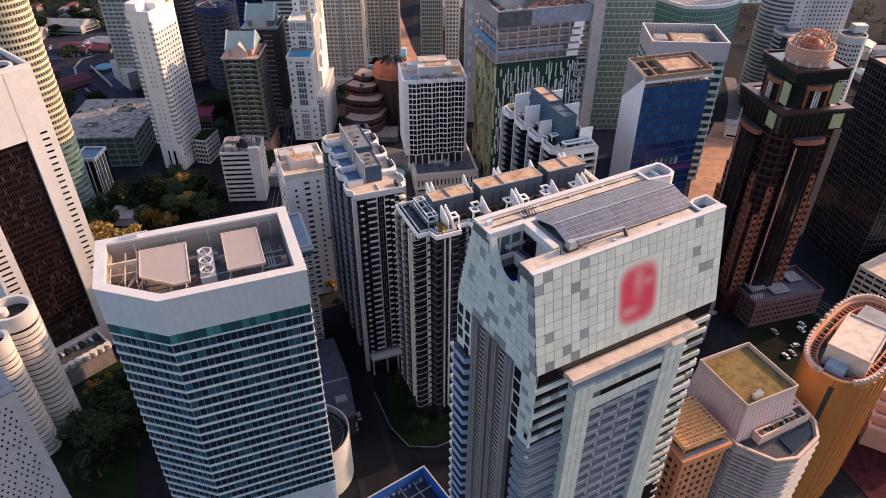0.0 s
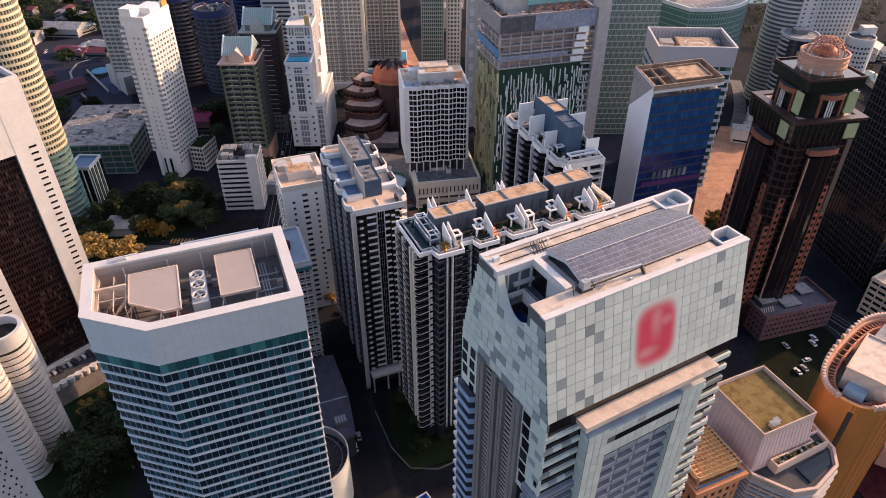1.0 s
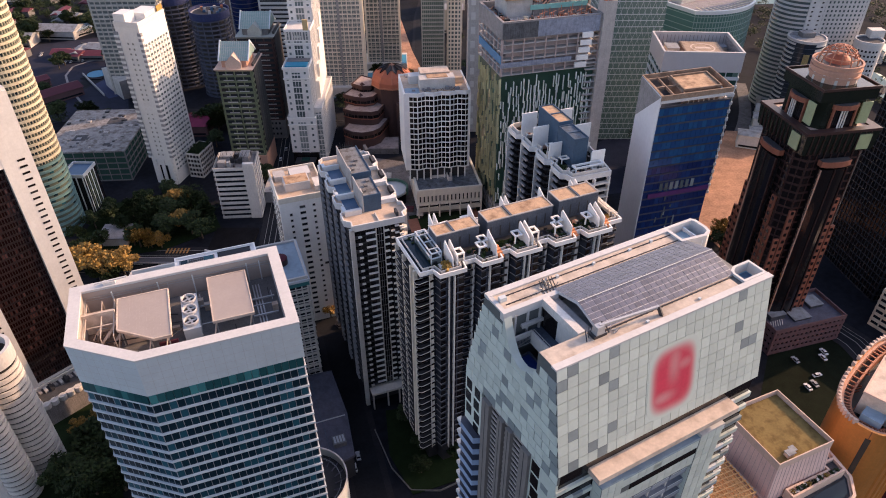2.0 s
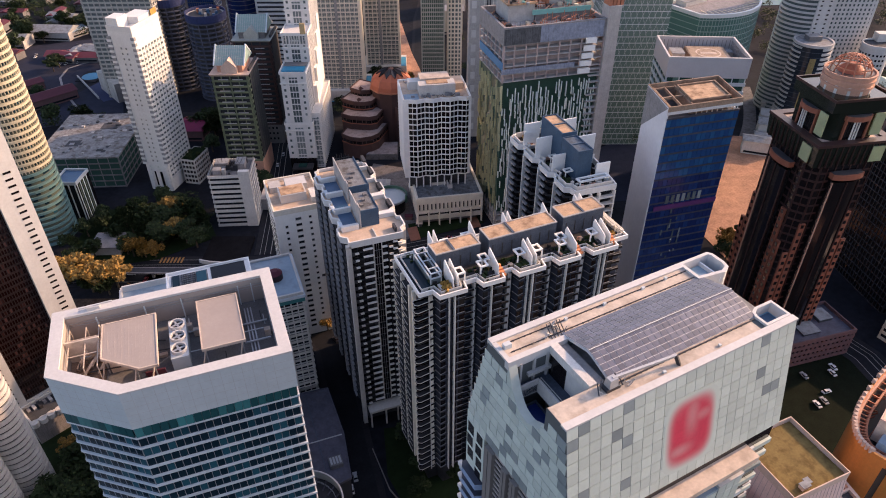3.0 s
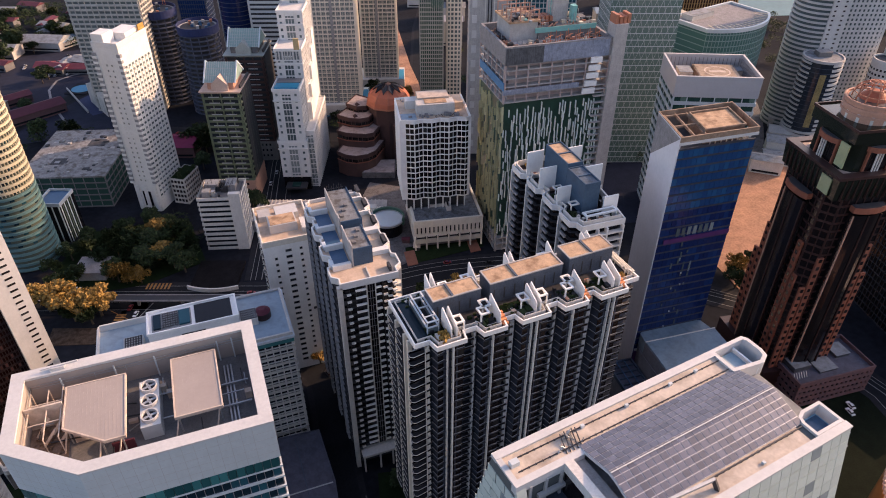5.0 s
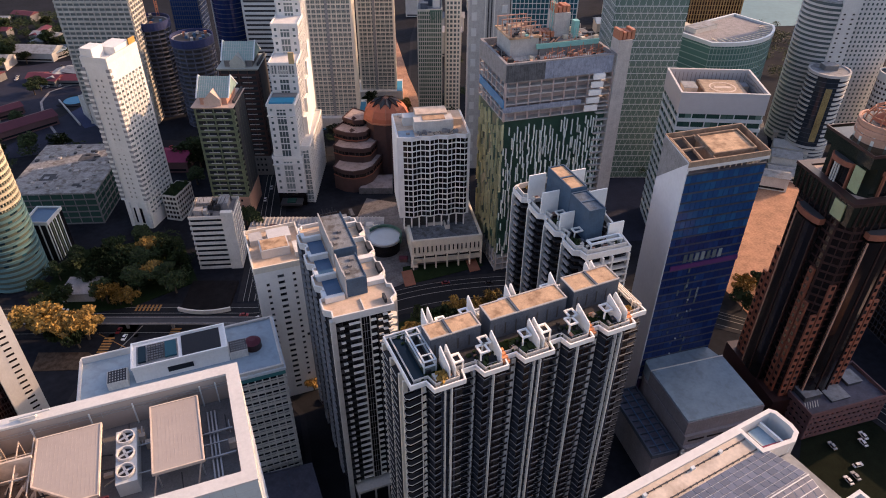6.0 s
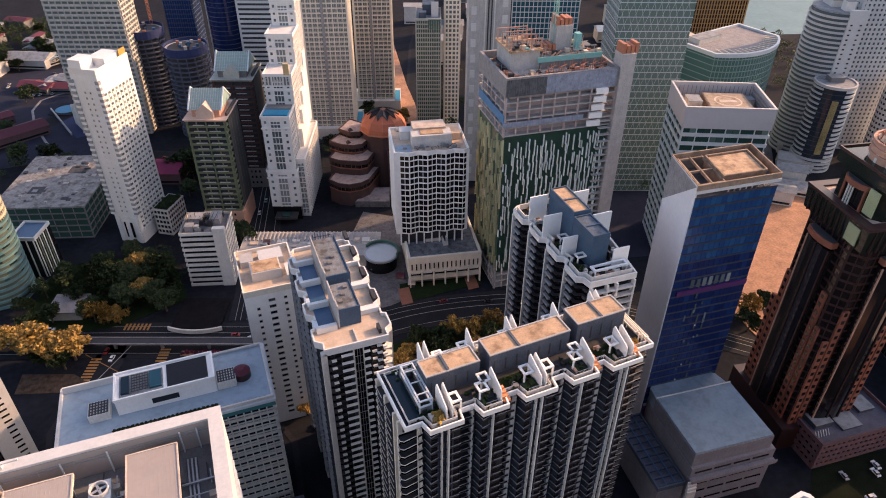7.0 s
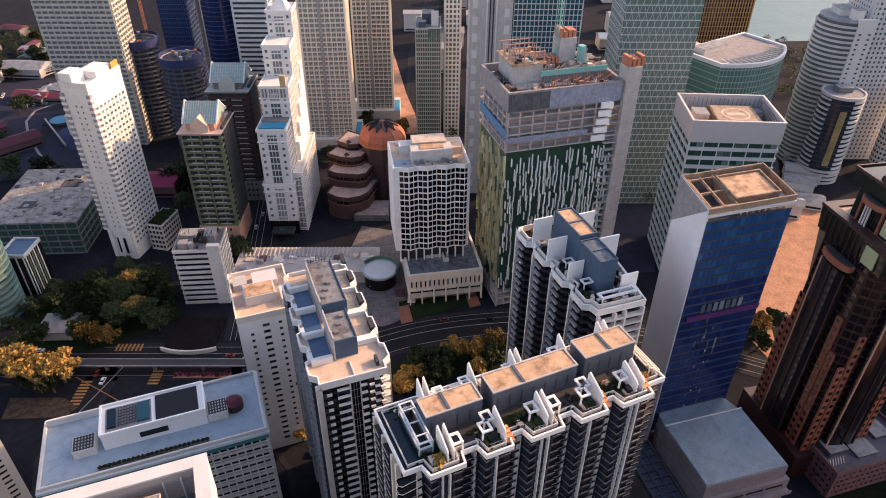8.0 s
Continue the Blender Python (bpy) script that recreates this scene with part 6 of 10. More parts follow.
def blue_tower():
    b = thing("glass_tower", "deep blue glass tower with a blank grey side wall", "office tower", 186.6, 225.0, -4)
    P = rect(33, 18.6)
    part("core", Geo().prism(offset(P, -0.4), 0, 113), G_BLUE, b)
    F = faces(P)
    pl = [at(F[0][0], 33 * (i + 0.5) / 15, 3.5 + 3.7 * k) for k in reversed(range(30)) for i in range(15)]
    pm = Geo().box(-1.05, -0.1, 0, 1.05, 0.45, 3.45)
    repeat("glass_panel", pm.mesh("glass_panel", G_SKY), b, pl[:105], "lighter blue glass panel", 60)
    repeat("glass_panel", pm.mesh("glass_panel", G_BLUE), b, pl[105:], most=30)
    repeat("transom", Geo().box(0, -0.22, 0, 33, 0.3, 0.7).mesh("transom", NAVY), b, [at(F[0][0], 0, 3.3 + 3.7 * k) for k in range(31)])
    part("side_wall", Geo().box(-16.9, -9.3, 0, -16.2, 9.3, 119.4), COOLW, b, "blank pale grey side wall")
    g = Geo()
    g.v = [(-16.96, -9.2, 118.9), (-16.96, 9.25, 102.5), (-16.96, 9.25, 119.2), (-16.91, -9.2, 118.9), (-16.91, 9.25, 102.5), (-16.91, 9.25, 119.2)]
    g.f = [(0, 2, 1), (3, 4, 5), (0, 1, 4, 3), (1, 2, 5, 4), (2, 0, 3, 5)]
    part("side_panel", g, CONCM, b, "dark upper triangle on the side wall")
    part("back_wall", Geo().box(-16.2, 8.8, 0, 16.5, 9.3, 117), CONCD, b)
    repeat("balcony", Geo().box(0, -4.5, 0, 2.2, 4.5, 0.6).mesh("balcony", WHITE2), b, [pose(16.3, 0, 5 + 3.7 * k) for k in range(30)], "pale side balcony")
    part("purple_strip", Geo().box(-14, -9.75, 74.2, 16.6, -9.2, 76.2), PURPLE, b)
    part("base_strip", Geo().box(-16.2, -9.8, 0, 16.5, -9.2, 19), PURPLE, b)
    part("base_rail", Geo().box(-16.2, -9.95, 19, 16.5, -9.4, 19.8), GREYBAR, b)
    rs = random.Random(5)
    for k in range(26):
        u, z = rs.uniform(-8, 2), rs.uniform(14, 74)
        part("open_window", Geo().box(u, -9.62, z, u + 0.7, -9.3, z + rs.choice((1.2, 2.6, 5.0))), G_PALE, b)
    for k in range(7):
        part("open_window", Geo().box(-9 + k * 2.6, -9.62, 77, -7.4 + k * 2.6, -9.3, 80.6), G_PALE, b)
    for u, z in ((-1, 52), (-3, 38), (-4, 30), (-5, 22), (-2, 58)):
        part("lamp", Geo().box(u, -9.9, z, u + 0.5, -9.5, z + 0.5), WHITE, b)
    parapet(b, offset(P, 0.3), 116.4, 119.6, 0.45, RUSTB, "parapet", "rusty beige parapet")
    part("front_coping", Geo().box(-16.9, -9.9, 116.6, 16.9, -9.4, 117.6), WHITE, b)
    part("roof_deck", Geo().prism(offset(P, -0.6), 113.0, 113.6), ROOFK, b)
    part("roof_pad", Geo().box(-4.5, -6.0, 113.6, 13.0, 6.6, 118.6), RUSTB, b)
    part("pad_top", Geo().box(-3.8, -5.4, 118.6, 12.4, 6.0, 118.8), ROOFR, b)
    part("pad_rim", Geo().ring(rect(17.9, 13, 4.25, 0.3), rect(17.0, 12.1, 4.25, 0.3), 118.6, 119.4), RUSTB, b)
    for x in (-14.8, -9.9, -5.0):
        part("roof_beam", Geo().box(x - 0.25, -8.4, 117.6, x + 0.25, 8.4, 118.6), RUSTB, b)
    for y in (-7.6, 0, 7.6):
        part("roof_beam", Geo().box(-15.5, y - 0.25, 117.7, -4.6, y + 0.25, 118.5), RUSTB, b)
    for x in np.arange(-3, 15, 2.4):
        part("roof_post", Geo().box(x - 0.15, -8.6, 113.6, x + 0.15, -8.2, 117.8), LEDGE, b)
    # the plan is a leaning parallelogram: skew every part alike
    lean = Matrix(((0.94, 0.195, 0, 0), (0, 1.1, 0, 0), (0, 0, 1, 0), (0, 0, 0, 1)))
    for me in {o.data.name: o.data for o in b.children}.values():
        for v in me.vertices:
            v.co = lean @ v.co
    for o in b.children:
        p = o.matrix_basis.translation
        o.matrix_basis = Matrix.Translation(lean @ p)


def grey_hall():
    b = thing("car_park_block", "grey flat-roofed hall with a pale metal roof and blue frames", "car park", 182.9, 197.2, -5)
    P = [(-16.2, -17.4), (18.6, -17.4), (18.6, 9), (15.2, 17.6), (-14.2, 17.6), (-16.2, 12)]
    part("wall", Geo().prism(P, 0, 23), HALLW, b)
    part("roof", Geo().box(-15.6, -15.9, 29.4, 16.4, 10.4, 30.0), SLROOF, b, "broad blue-grey metal roof")
    part("roof_fascia", Geo().prism(rect(32.6, 27, 0.4, -2.8), 23.0, 29.4), HALLW, b)
    part("back_roof", Geo().prism([(-15.4, 10.8), (16.2, 10.8), (14.2, 17.4), (12.0, 18.2), (-12.6, 18.2), (-14.6, 16.8)], 23.0, 29.0), SLROOF, b, "mottled rear roof")
    part("back_kerb", Geo().box(-15.8, 10.4, 29.0, 16.6, 10.8, 30.3), WHITE2, b)
    part("front_ledge", Geo().prism([(-16.4, -19.6), (18.9, -19.6), (18.9, -16), (-16.4, -16)], 17.4, 18.2), HALLW, b)
    part("front_rail", Geo().box(-16.4, -19.7, 18.2, 18.9, -19.4, 19.3), HALLW, b)
    F = faces(P)
    repeat("slot", Geo().box(-3.4, -0.15, 0, 3.4, 0.2, 0.8).mesh("slot", G_BLACK), b, [at(F[0][0], u, z) for u in (5, 13, 21, 29) for z in (3.2, 8.6, 13.4, 20.2)], "dark ventilation slot")
    g = thing("service_wing", "low service wing with a blue steel frame roof", "annex", 160.4, 199.0, -5)
    part("wall", Geo().box(-5.6, -17, 0, 5.4, 16, 15), HALLW, g)
    part("roof", Geo().box(-5.4, -16.8, 15, 5.2, 15.8, 15.3), SLATEV, g)
    q = rect(11, 33, -0.1, -0.5)
    part("rim", Geo().ring(offset(q, 0.2), offset(q, -0.4), 14.5, 16.4), SLATE, g)
    for i in range(11):
        part("roof_rib", Geo().box(-5.2, -16.2 + 3.2 * i, 15.3, 5.0, -15.7 + 3.2 * i, 16.2), SLATE, g)
    for x in (-2, 1.5):
        part("pipe", Geo().bar((x, -16.5, 16.5), (x, 15.4, 16.5), 0.35), POOLD, g)
    for i in range(4):
        part("stair", Geo().box(5.0 - 0.3 * i, -19 - 0.6 * i, 13 - i, 8.6 - 0.3 * i, -18.5 - 0.6 * i, 18 - i), WHITE2, g)
    g = Geo()
    for i in range(9):
        g.bar((17.4, -15 + 3.5 * i, 21), (19.6, -15 + 3.5 * i, 21), 0.25)
    for x in (18.2, 18.9, 19.6):
        g.bar((x, -16, 21.2), (x, 14, 21.2), 0.25)
    part("side_frame", g, POOLD, b, "blue steel side frame")
    part("side_shelf", Geo().box(17.3, -16.2, 18.6, 20.0, 15, 20.2), SLATE, b)


def maroon_tower():
    b = thing("stepped_tower", "dark maroon and green glass stepped tower with a terracotta domed crown", "office tower", 239.4, 205.2, -10)
    P = rect(30.8, 30.8)
    C = [(-15, -11), (-11, -15), (11, -15), (15, -11), (15, 11), (11, 15), (-11, 15), (-15, 11)]
    n, st = clad(b, C, 12, 96, 3.6, (0.9, 0.12), (3.2, 0.35, 0.3), G_BLACK, MAROON, most=10)
    part("collar", Geo().prism(P, 96, 104.5, offset(P, 0.6)), BOTTLE, b)
    repeat("collar_mullion", Geo().box(-0.15, -0.75, 96, 0.15, 0.1, 104.4).mesh("collar_mullion", MAROON), b, [at(F, 2.5 * i, 0) for F, ln in faces(P) for i in range(1, 12)], most=20)
    part("collar_rim", Geo().ring(offset(P, 0.8), offset(P, -2.6), 104.5, 105.6), MAROON, b)
    part("terrace", Geo().prism(offset(P, -0.4), 104.3, 104.9), SANDP, b, "pinkish roof terrace")
    part("podium", Geo().prism(offset(P, 3), 0, 12), MAROON, b)
    F = faces(P)
    for k in (0, 3):
        f, ln = F[k]
        part("bay", Geo().prism([(9, -0.2), (9, -2.2), (12, -3.0), (18, -3.0), (21, -2.2), (21, -0.2)][::-1], 12, 90), G_BLACK, b, "projecting glass bay", f)
        part("bay_cap", Geo().prism([(8.4, -0.2), (8.4, -2.6), (10.6, -3.6), (13.4, -4.1), (16.6, -4.1), (19.4, -3.6), (21.6, -2.6), (21.6, -0.2)][::-1], 91.4, 93.6), TERRAD, b, "rust red curved bay cap", f)
        part("cap_roof", Geo().prism([(8.8, -0.2), (8.8, -2.3), (12, -3.4), (18, -3.4), (21.2, -2.3), (21.2, -0.2)][::-1], 93.6, 93.8), CHAR, b, "", f)
        # the first mullion is salmon to imitate its sunlit line
        for u in (9.2, 15, 20.8):
            part("mullion", Geo().box(u - 0.2, -3.4 if u == 15 else -2.7, 12, u + 0.2, -1.5, 90), SALMON if u == 9.2 else MAROON, b, "", f)
        # terracotta window columns widening downwards
        for u, zt, w in ((5.0, 70, 2.6), (24.0, 74, 2.6), (2.0, 56, 2.2), (27.0, 60, 2.2)):
            col = part("terracotta_column", Geo().box(u - w / 2, -0.5, 12, u + w / 2, 0.4, zt), TERRAD, b, "terracotta pier with square windows", f)
            repeat("window_pane", Geo().box(-0.65, -0.08, 0, 0.65, 0.1, 1.6).mesh("window_pane", G_BLACK), col, [Matrix.Translation((u, -0.5, 14 + 3.6 * i)) for i in range(int((zt - 16) / 3.6) + 1)])
        part("pale_panel", Geo().box(22.6, -0.95, 97.0, 28, -0.5, 103.4), PALEG, b, "pale yellow-green glass panel", f)
    Q = [(-11.6, -8.2), (-8.2, -11.6), (8.2, -11.6), (11.6, -8.2), (11.6, 8.2), (8.2, 11.6), (-8.2, 11.6), (-11.6, 8.2)]
    part("upper_block", Geo().prism(Q, 104.9, 119.5), BOTTLE, b)
    part("upper_collar", Geo().prism(rect(24.2, 24.2), 116.4, 121), BOTTLE, b)
    part("upper_rim", Geo().ring(rect(24.8, 24.8), rect(23.8, 23.8), 120.6, 121.6), MAROON, b)
    part("upper_roof", Geo().prism(rect(23, 23), 120.4, 120.9), SANDP, b)
    for k, (f, ln) in enumerate(faces(rect(23.4, 23.4))):
        if k in (0, 3):
            arc = [(6.0, 0.3), (6.4, -0.8), (8.4, -2.2), (11.7, -2.8), (15.0, -2.2), (17.0, -0.8), (17.4, 0.3)]
            part("loggia_void", Geo().box(6.6, -0.2, 105.2, 16.8, 0.2, 113.2), G_BLACK, b, "", f)
            part("upper_cap", Geo().prism(arc, 113.2, 115.0), TERRAD, b, "rust red curved loggia cap", f)
            part("cap_roof", Geo().prism(offset(arc, -0.5), 115.0, 115.25), CHAR, b, "", f)
            for u, d in ((6.9, -0.8), (16.5, -0.8)):
                part("upper_column", Geo().box(u - 0.35, d, 104.9, u + 0.35, 0.2, 113.2), TERRAD, b, "", f)
            for u in (9.8, 10.9, 12.0):
                part("upper_column", Geo().box(u - 0.22, -1.6, 104.9, u + 0.22, -1.2, 113.2), WHITE2, b, "slim white column", f)
            part("pale_panel", Geo().box(18.2, -0.9, 106.5, 22.6, -0.4, 115.4), PALEG, b, "pale yellow-green glass panel", f)
    d = part("drum", Geo().cyl(0, 0, 8.7, 120.9, 127.4, 40), SALMON, b, "salmon stone drum")
    for z in (123.0, 125.2, 127.2):
        part("drum_band", Geo().ring(circle(0, 0, 9.3, 40), circle(0, 0, 8.5, 40), z, z + 0.8), SALMON, d)
    repeat("drum_pier", Geo().box(-0.5, -0.5, 0, 0.5, 0.4, 3).mesh("drum_pier", WHITE2), d, [pose(8.3 * math.cos(a), 8.3 * math.sin(a), 120.9, 0, 0, math.degrees(a) + 90) for a in np.arange(0, 6.28, 0.5236)])
    # open ribbed dome
    R = 7.2
    for i in range(12):
        g = Geo()
        a = i * math.pi / 6
        pts = [(R * math.cos(e) * math.cos(a), R * math.cos(e) * math.sin(a), 127.6 + 6.2 * math.sin(e)) for e in np.linspace(0, 1.5, 8)]
        for p, q in zip(pts, pts[1:]):
            g.bar(p, q, 0.35)
        part("dome_rib", g, TERRA, b, "open terracotta dome rib")
    for e in (0.35, 0.75, 1.15):
        c = circle(0, 0, R * math.cos(e), 30)
        part("dome_hoop", Geo().ring(offset(c, 0.15), offset(c, -0.15), 127.6 + 6.2 * math.sin(e) - 0.15, 127.6 + 6.2 * math.sin(e) + 0.15), TERRA, b)
    part("dome_floor", Geo().cyl(0, 0, 7.8, 127.4, 127.8, 40), MAROON, b)
    part("dome_core", Geo().cyl(0, 0, 5.2, 127.8, 130.5, 24, 2.0), DOME, b)


def sq_tower():
    b = thing("stone_tower", "pink stone tower with a sloping panelled crown and flat mossy roof", "office tower", 138.2, 103.8, 3)
    B = [(-7.2, -17.0), (-4.6, -20.6), (1.7, -22.2), (12.7, -19.2), (16.6, -14.6), (18.6, -3), (16.6, 10), (-10.6, 12), (-10.6, -12)]
    n, st = clad(b, B, 0, 57, 3.4, (0.85, 0.9), (4.0, 0.3, 0.5), G_DARK, SANDP, most=10)
    me = Geo().ring(offset(B, 1.4), offset(B, 0.5), 0, 0.3).mesh("sunshade", GREYBAR)
    repeat("sunshade", me, b, [Matrix.Translation((0, 0, st * k + 2.3)) for k in range(n)])
    part("terrace", Geo().prism(offset(B, -0.2), 57, 57.6), ROOFK, b)
    parapet(b, offset(B, 0.9), 56.5, 58.8, 0.8, SANDP)
    C0, C1 = rect(21.5, 22.5), rect(19.2, 19.8)
    part("crown", Geo().prism(C0, 57.6, 71, C1), PINKST, b, "sloping panelled crown")
    g = Geo()
    for (f, ln), (f1, l1) in zip(faces(C0), faces(C1)):
        for i in range(14):
            p, q = f @ Vector((ln * (i + 0.5) / 14, -0.02, 57.7)), f1 @ Vector((l1 * (i + 0.5) / 14, -0.02, 70.8))
            g.bar(p, q, 0.1)
    part("panel_rib", g, DUSTP, b, kind="stuff")
    part("roof", Geo().prism(offset(C1, -0.3), 71.0, 71.12), mk("mossy_roof", (0.20, 0.14, 0.055), 0.95, 0.25, 4, 0.3, stain=0.6, spec=0.1), b, "mossy brown flat roof")
    parapet(b, offset(C1, 0.15), 70, 72.6, 0.28, SANDP, "parapet", "pale pink parapet")
    plant(b, [(-4, -8, 71.1, 2.4, 1.6, 1.2), (-2.2, -7.2, 71.1, 1.5, 1.5, 0.8)], LEDGE)
    q = [(-4.8, -14.4), (15.6, -13.6), (16.0, -9.0), (11.0, -9.0), (11.0, -11.4), (-4.8, -11.4)]
    part("planter_box", Geo().ring(q, offset(q, -0.6), 57.6, 61), SANDP, b)
    part("planter_floor", Geo().prism(offset(q, -0.6), 57.6, 60), ROOFK, b)
    rs = random.Random(6)
    for i in range(9):
        shrub(b, -3.6 + 2.1 * i, -12.8 + 0.3 * (i % 2), 60, 1.0, LEAF if i % 3 else LEAFY, 640 + i)
    for i in range(26):
        x, y = rs.uniform(-3.6, 14.6), rs.uniform(-13.4, -12.2)
        part("condenser", Geo().box(x - 0.5, y - 0.4, 60, x + 0.5, y + 0.4, 60.9), (SALMON, STEEL, CONC)[i % 3], b)
    part("glass_roof", Geo().prism([(2, -20.6), (12.2, -18.2), (15.4, -14.4), (2, -15.2)], 57.6, 58.2), G_TEAL, b)
    # orange tower with a trellis roof
    o = thing("terracotta_tower", "orange stone tower with sunlight in its trellis colour", "tower", 115.6, 99.5, 2)
    Q = rect(15.6, 16.5)
    n, st = clad(o, Q, 0, 60, 3.4, (1.5, 0.25), (2.6, 1.2, 0.3), G_DARK, ORANGEST, most=10)
    part("cornice", Geo().ring(offset(Q, 1.2), offset(Q, -1), 59.5, 61.2), ORANGEST, o)
    part("roof_deck", Geo().prism(offset(Q, -0.8), 60, 60.4), ROOFR, o)
    # bright orange that puts sunlight into the trellis and its floor
    gold = mk("sunlit_orange_trellis", (0.80, 0.42, 0.16), 0.7, 0.15, 3, 0.1)
    for i in range(12):
        part("trellis_beam", Geo().box(-7.4 + 1.3 * i, -7.4, 64.4, -7.15 + 1.3 * i, 7.6, 64.75), gold, o)
        part("trellis_beam", Geo().box(-7.4, -7.4 + 1.3 * i, 64.75, 7.4, -7.15 + 1.3 * i, 65.0), gold, o)
    part("trellis_floor", Geo().box(-7.2, -7.2, 62.6, 7.2, 7.4, 63.0), gold, o)
    for x in (-7, 7):
        for y in (-7, 7):
            part("trellis_post", Geo().bar((x, y, 60.4), (x, y, 64.4), 0.5), SALMON, o)
    part("blue_netting", Geo().box(-7.8, -8.4, 60.4, 7.8, -8.1, 62.2), TARP, o)


def gold_tower():
    b = thing("bronze_tower", "bronze gold rounded tower with a scalloped rim and rooftop machinery", "tower", 187, 106.5, 22)
    a, c = 25.5, 11.8
    P = [(a * math.copysign(abs(math.cos(t)) ** 0.75, math.cos(t)), c * math.copysign(abs(math.sin(t)) ** 0.75, math.sin(t))) for t in np.linspace(0, 2 * math.pi, 73)[:-1]]
    part("shell", Geo().prism(P, 0, 63.4), GOLD, b, "smooth bronze cladding")
    part("parapet_shell", Geo().ring(P, offset(P, -0.7), 63.4, 68.6), GOLD, b)
    # upright flutes round the near right half
    fs = faces(P)
    repeat("flute", Geo().prism([(-0.8, 0.2), (0, -0.4), (0.8, 0.2)], 0, 66).mesh("flute", GOLD), b, [at(f, ln / 2, 0) for i, (f, ln) in enumerate(fs) if i % 2 == 0 and 43 <= i <= 66])
    repeat("rim_scallop", Geo().prism([(-0.9, 0.6), (0, -0.55), (0.9, 0.6)], 68.0, 69.8).mesh("rim_scallop", SANDP), b, [at(f, ln / 2, 0) for i, (f, ln) in enumerate(fs) if not 35 <= i <= 41], most=40)
    part("rim", Geo().ring(offset(P, -0.75), offset(P, -1.5), 64, 68.4), SALMON, b)
    part("inner_rim", Geo().ring(offset(P, -3.4), offset(P, -4.0), 64, 67.2), TERRA, b)
    part("roof_deck", Geo().prism(offset(P, -0.72), 63.4, 64), CHAR, b)
    repeat("roof_strut", Geo().box(-0.18, 0.5, 0, 0.18, 3.6, 0.4).mesh("roof_strut", TERRA), b, [at(f, ln / 2, 67) for f, ln in fs], most=20)
    m = pose(-7.3, -1.1, 64, 0, 0, 4)
    part("plant_block", Geo().prism(rect(20, 12.5), 1.4, 9.6), LEDGE, b, "beige rooftop plant block", m)
    part("plant_block_rim", Geo().ring(rect(20.3, 12.8), rect(19.3, 11.8), 9.6, 10.1), SANDP, b, "", m)
    part("vent", Geo().box(-2, -6.4, 5, 2, -6.2, 5.6), DKSTEEL, b, "", m)
    part("tank", Geo().prism(rect(4.5, 5.6, -19.4, -0.6), 64, 69.6), BLUEROOF, b, "slate grey roof tank")
    plant(b, [(12, 0, 64, 8, 9, 6)], LEDGE)
    part("block_base", Geo().prism(rect(16, 9), 0, 1.4), DKSTEEL, b, "", m)
    rs = random.Random(33)
    g = Geo()
    for i in range(40):
        t = rs.uniform(0, 6.28)
        x, y = 18.5 * math.cos(t), 9.6 * math.sin(t)
        g.bar((x, y, 64), (x * 0.82 + rs.uniform(-1, 1), y * 0.82 + rs.uniform(-1, 1), 64.4 + rs.uniform(0.5, 3.0)), 0.3)
    part("roof_pipework", g, TERRAD, b, kind="stuff")
    part("slot", Geo().box(-0.75, -0.12, 50, 0.75, 0.6, 65.4), G_BLACK, b, "tall dark slot window", at(fs[37][0], fs[37][1] / 2, 0))
    part("slot_line", Geo().box(-0.12, -0.1, 65.4, 0.12, 0.3, 68.5), TERRAD, b, "", at(fs[37][0], fs[37][1] / 2, 0))


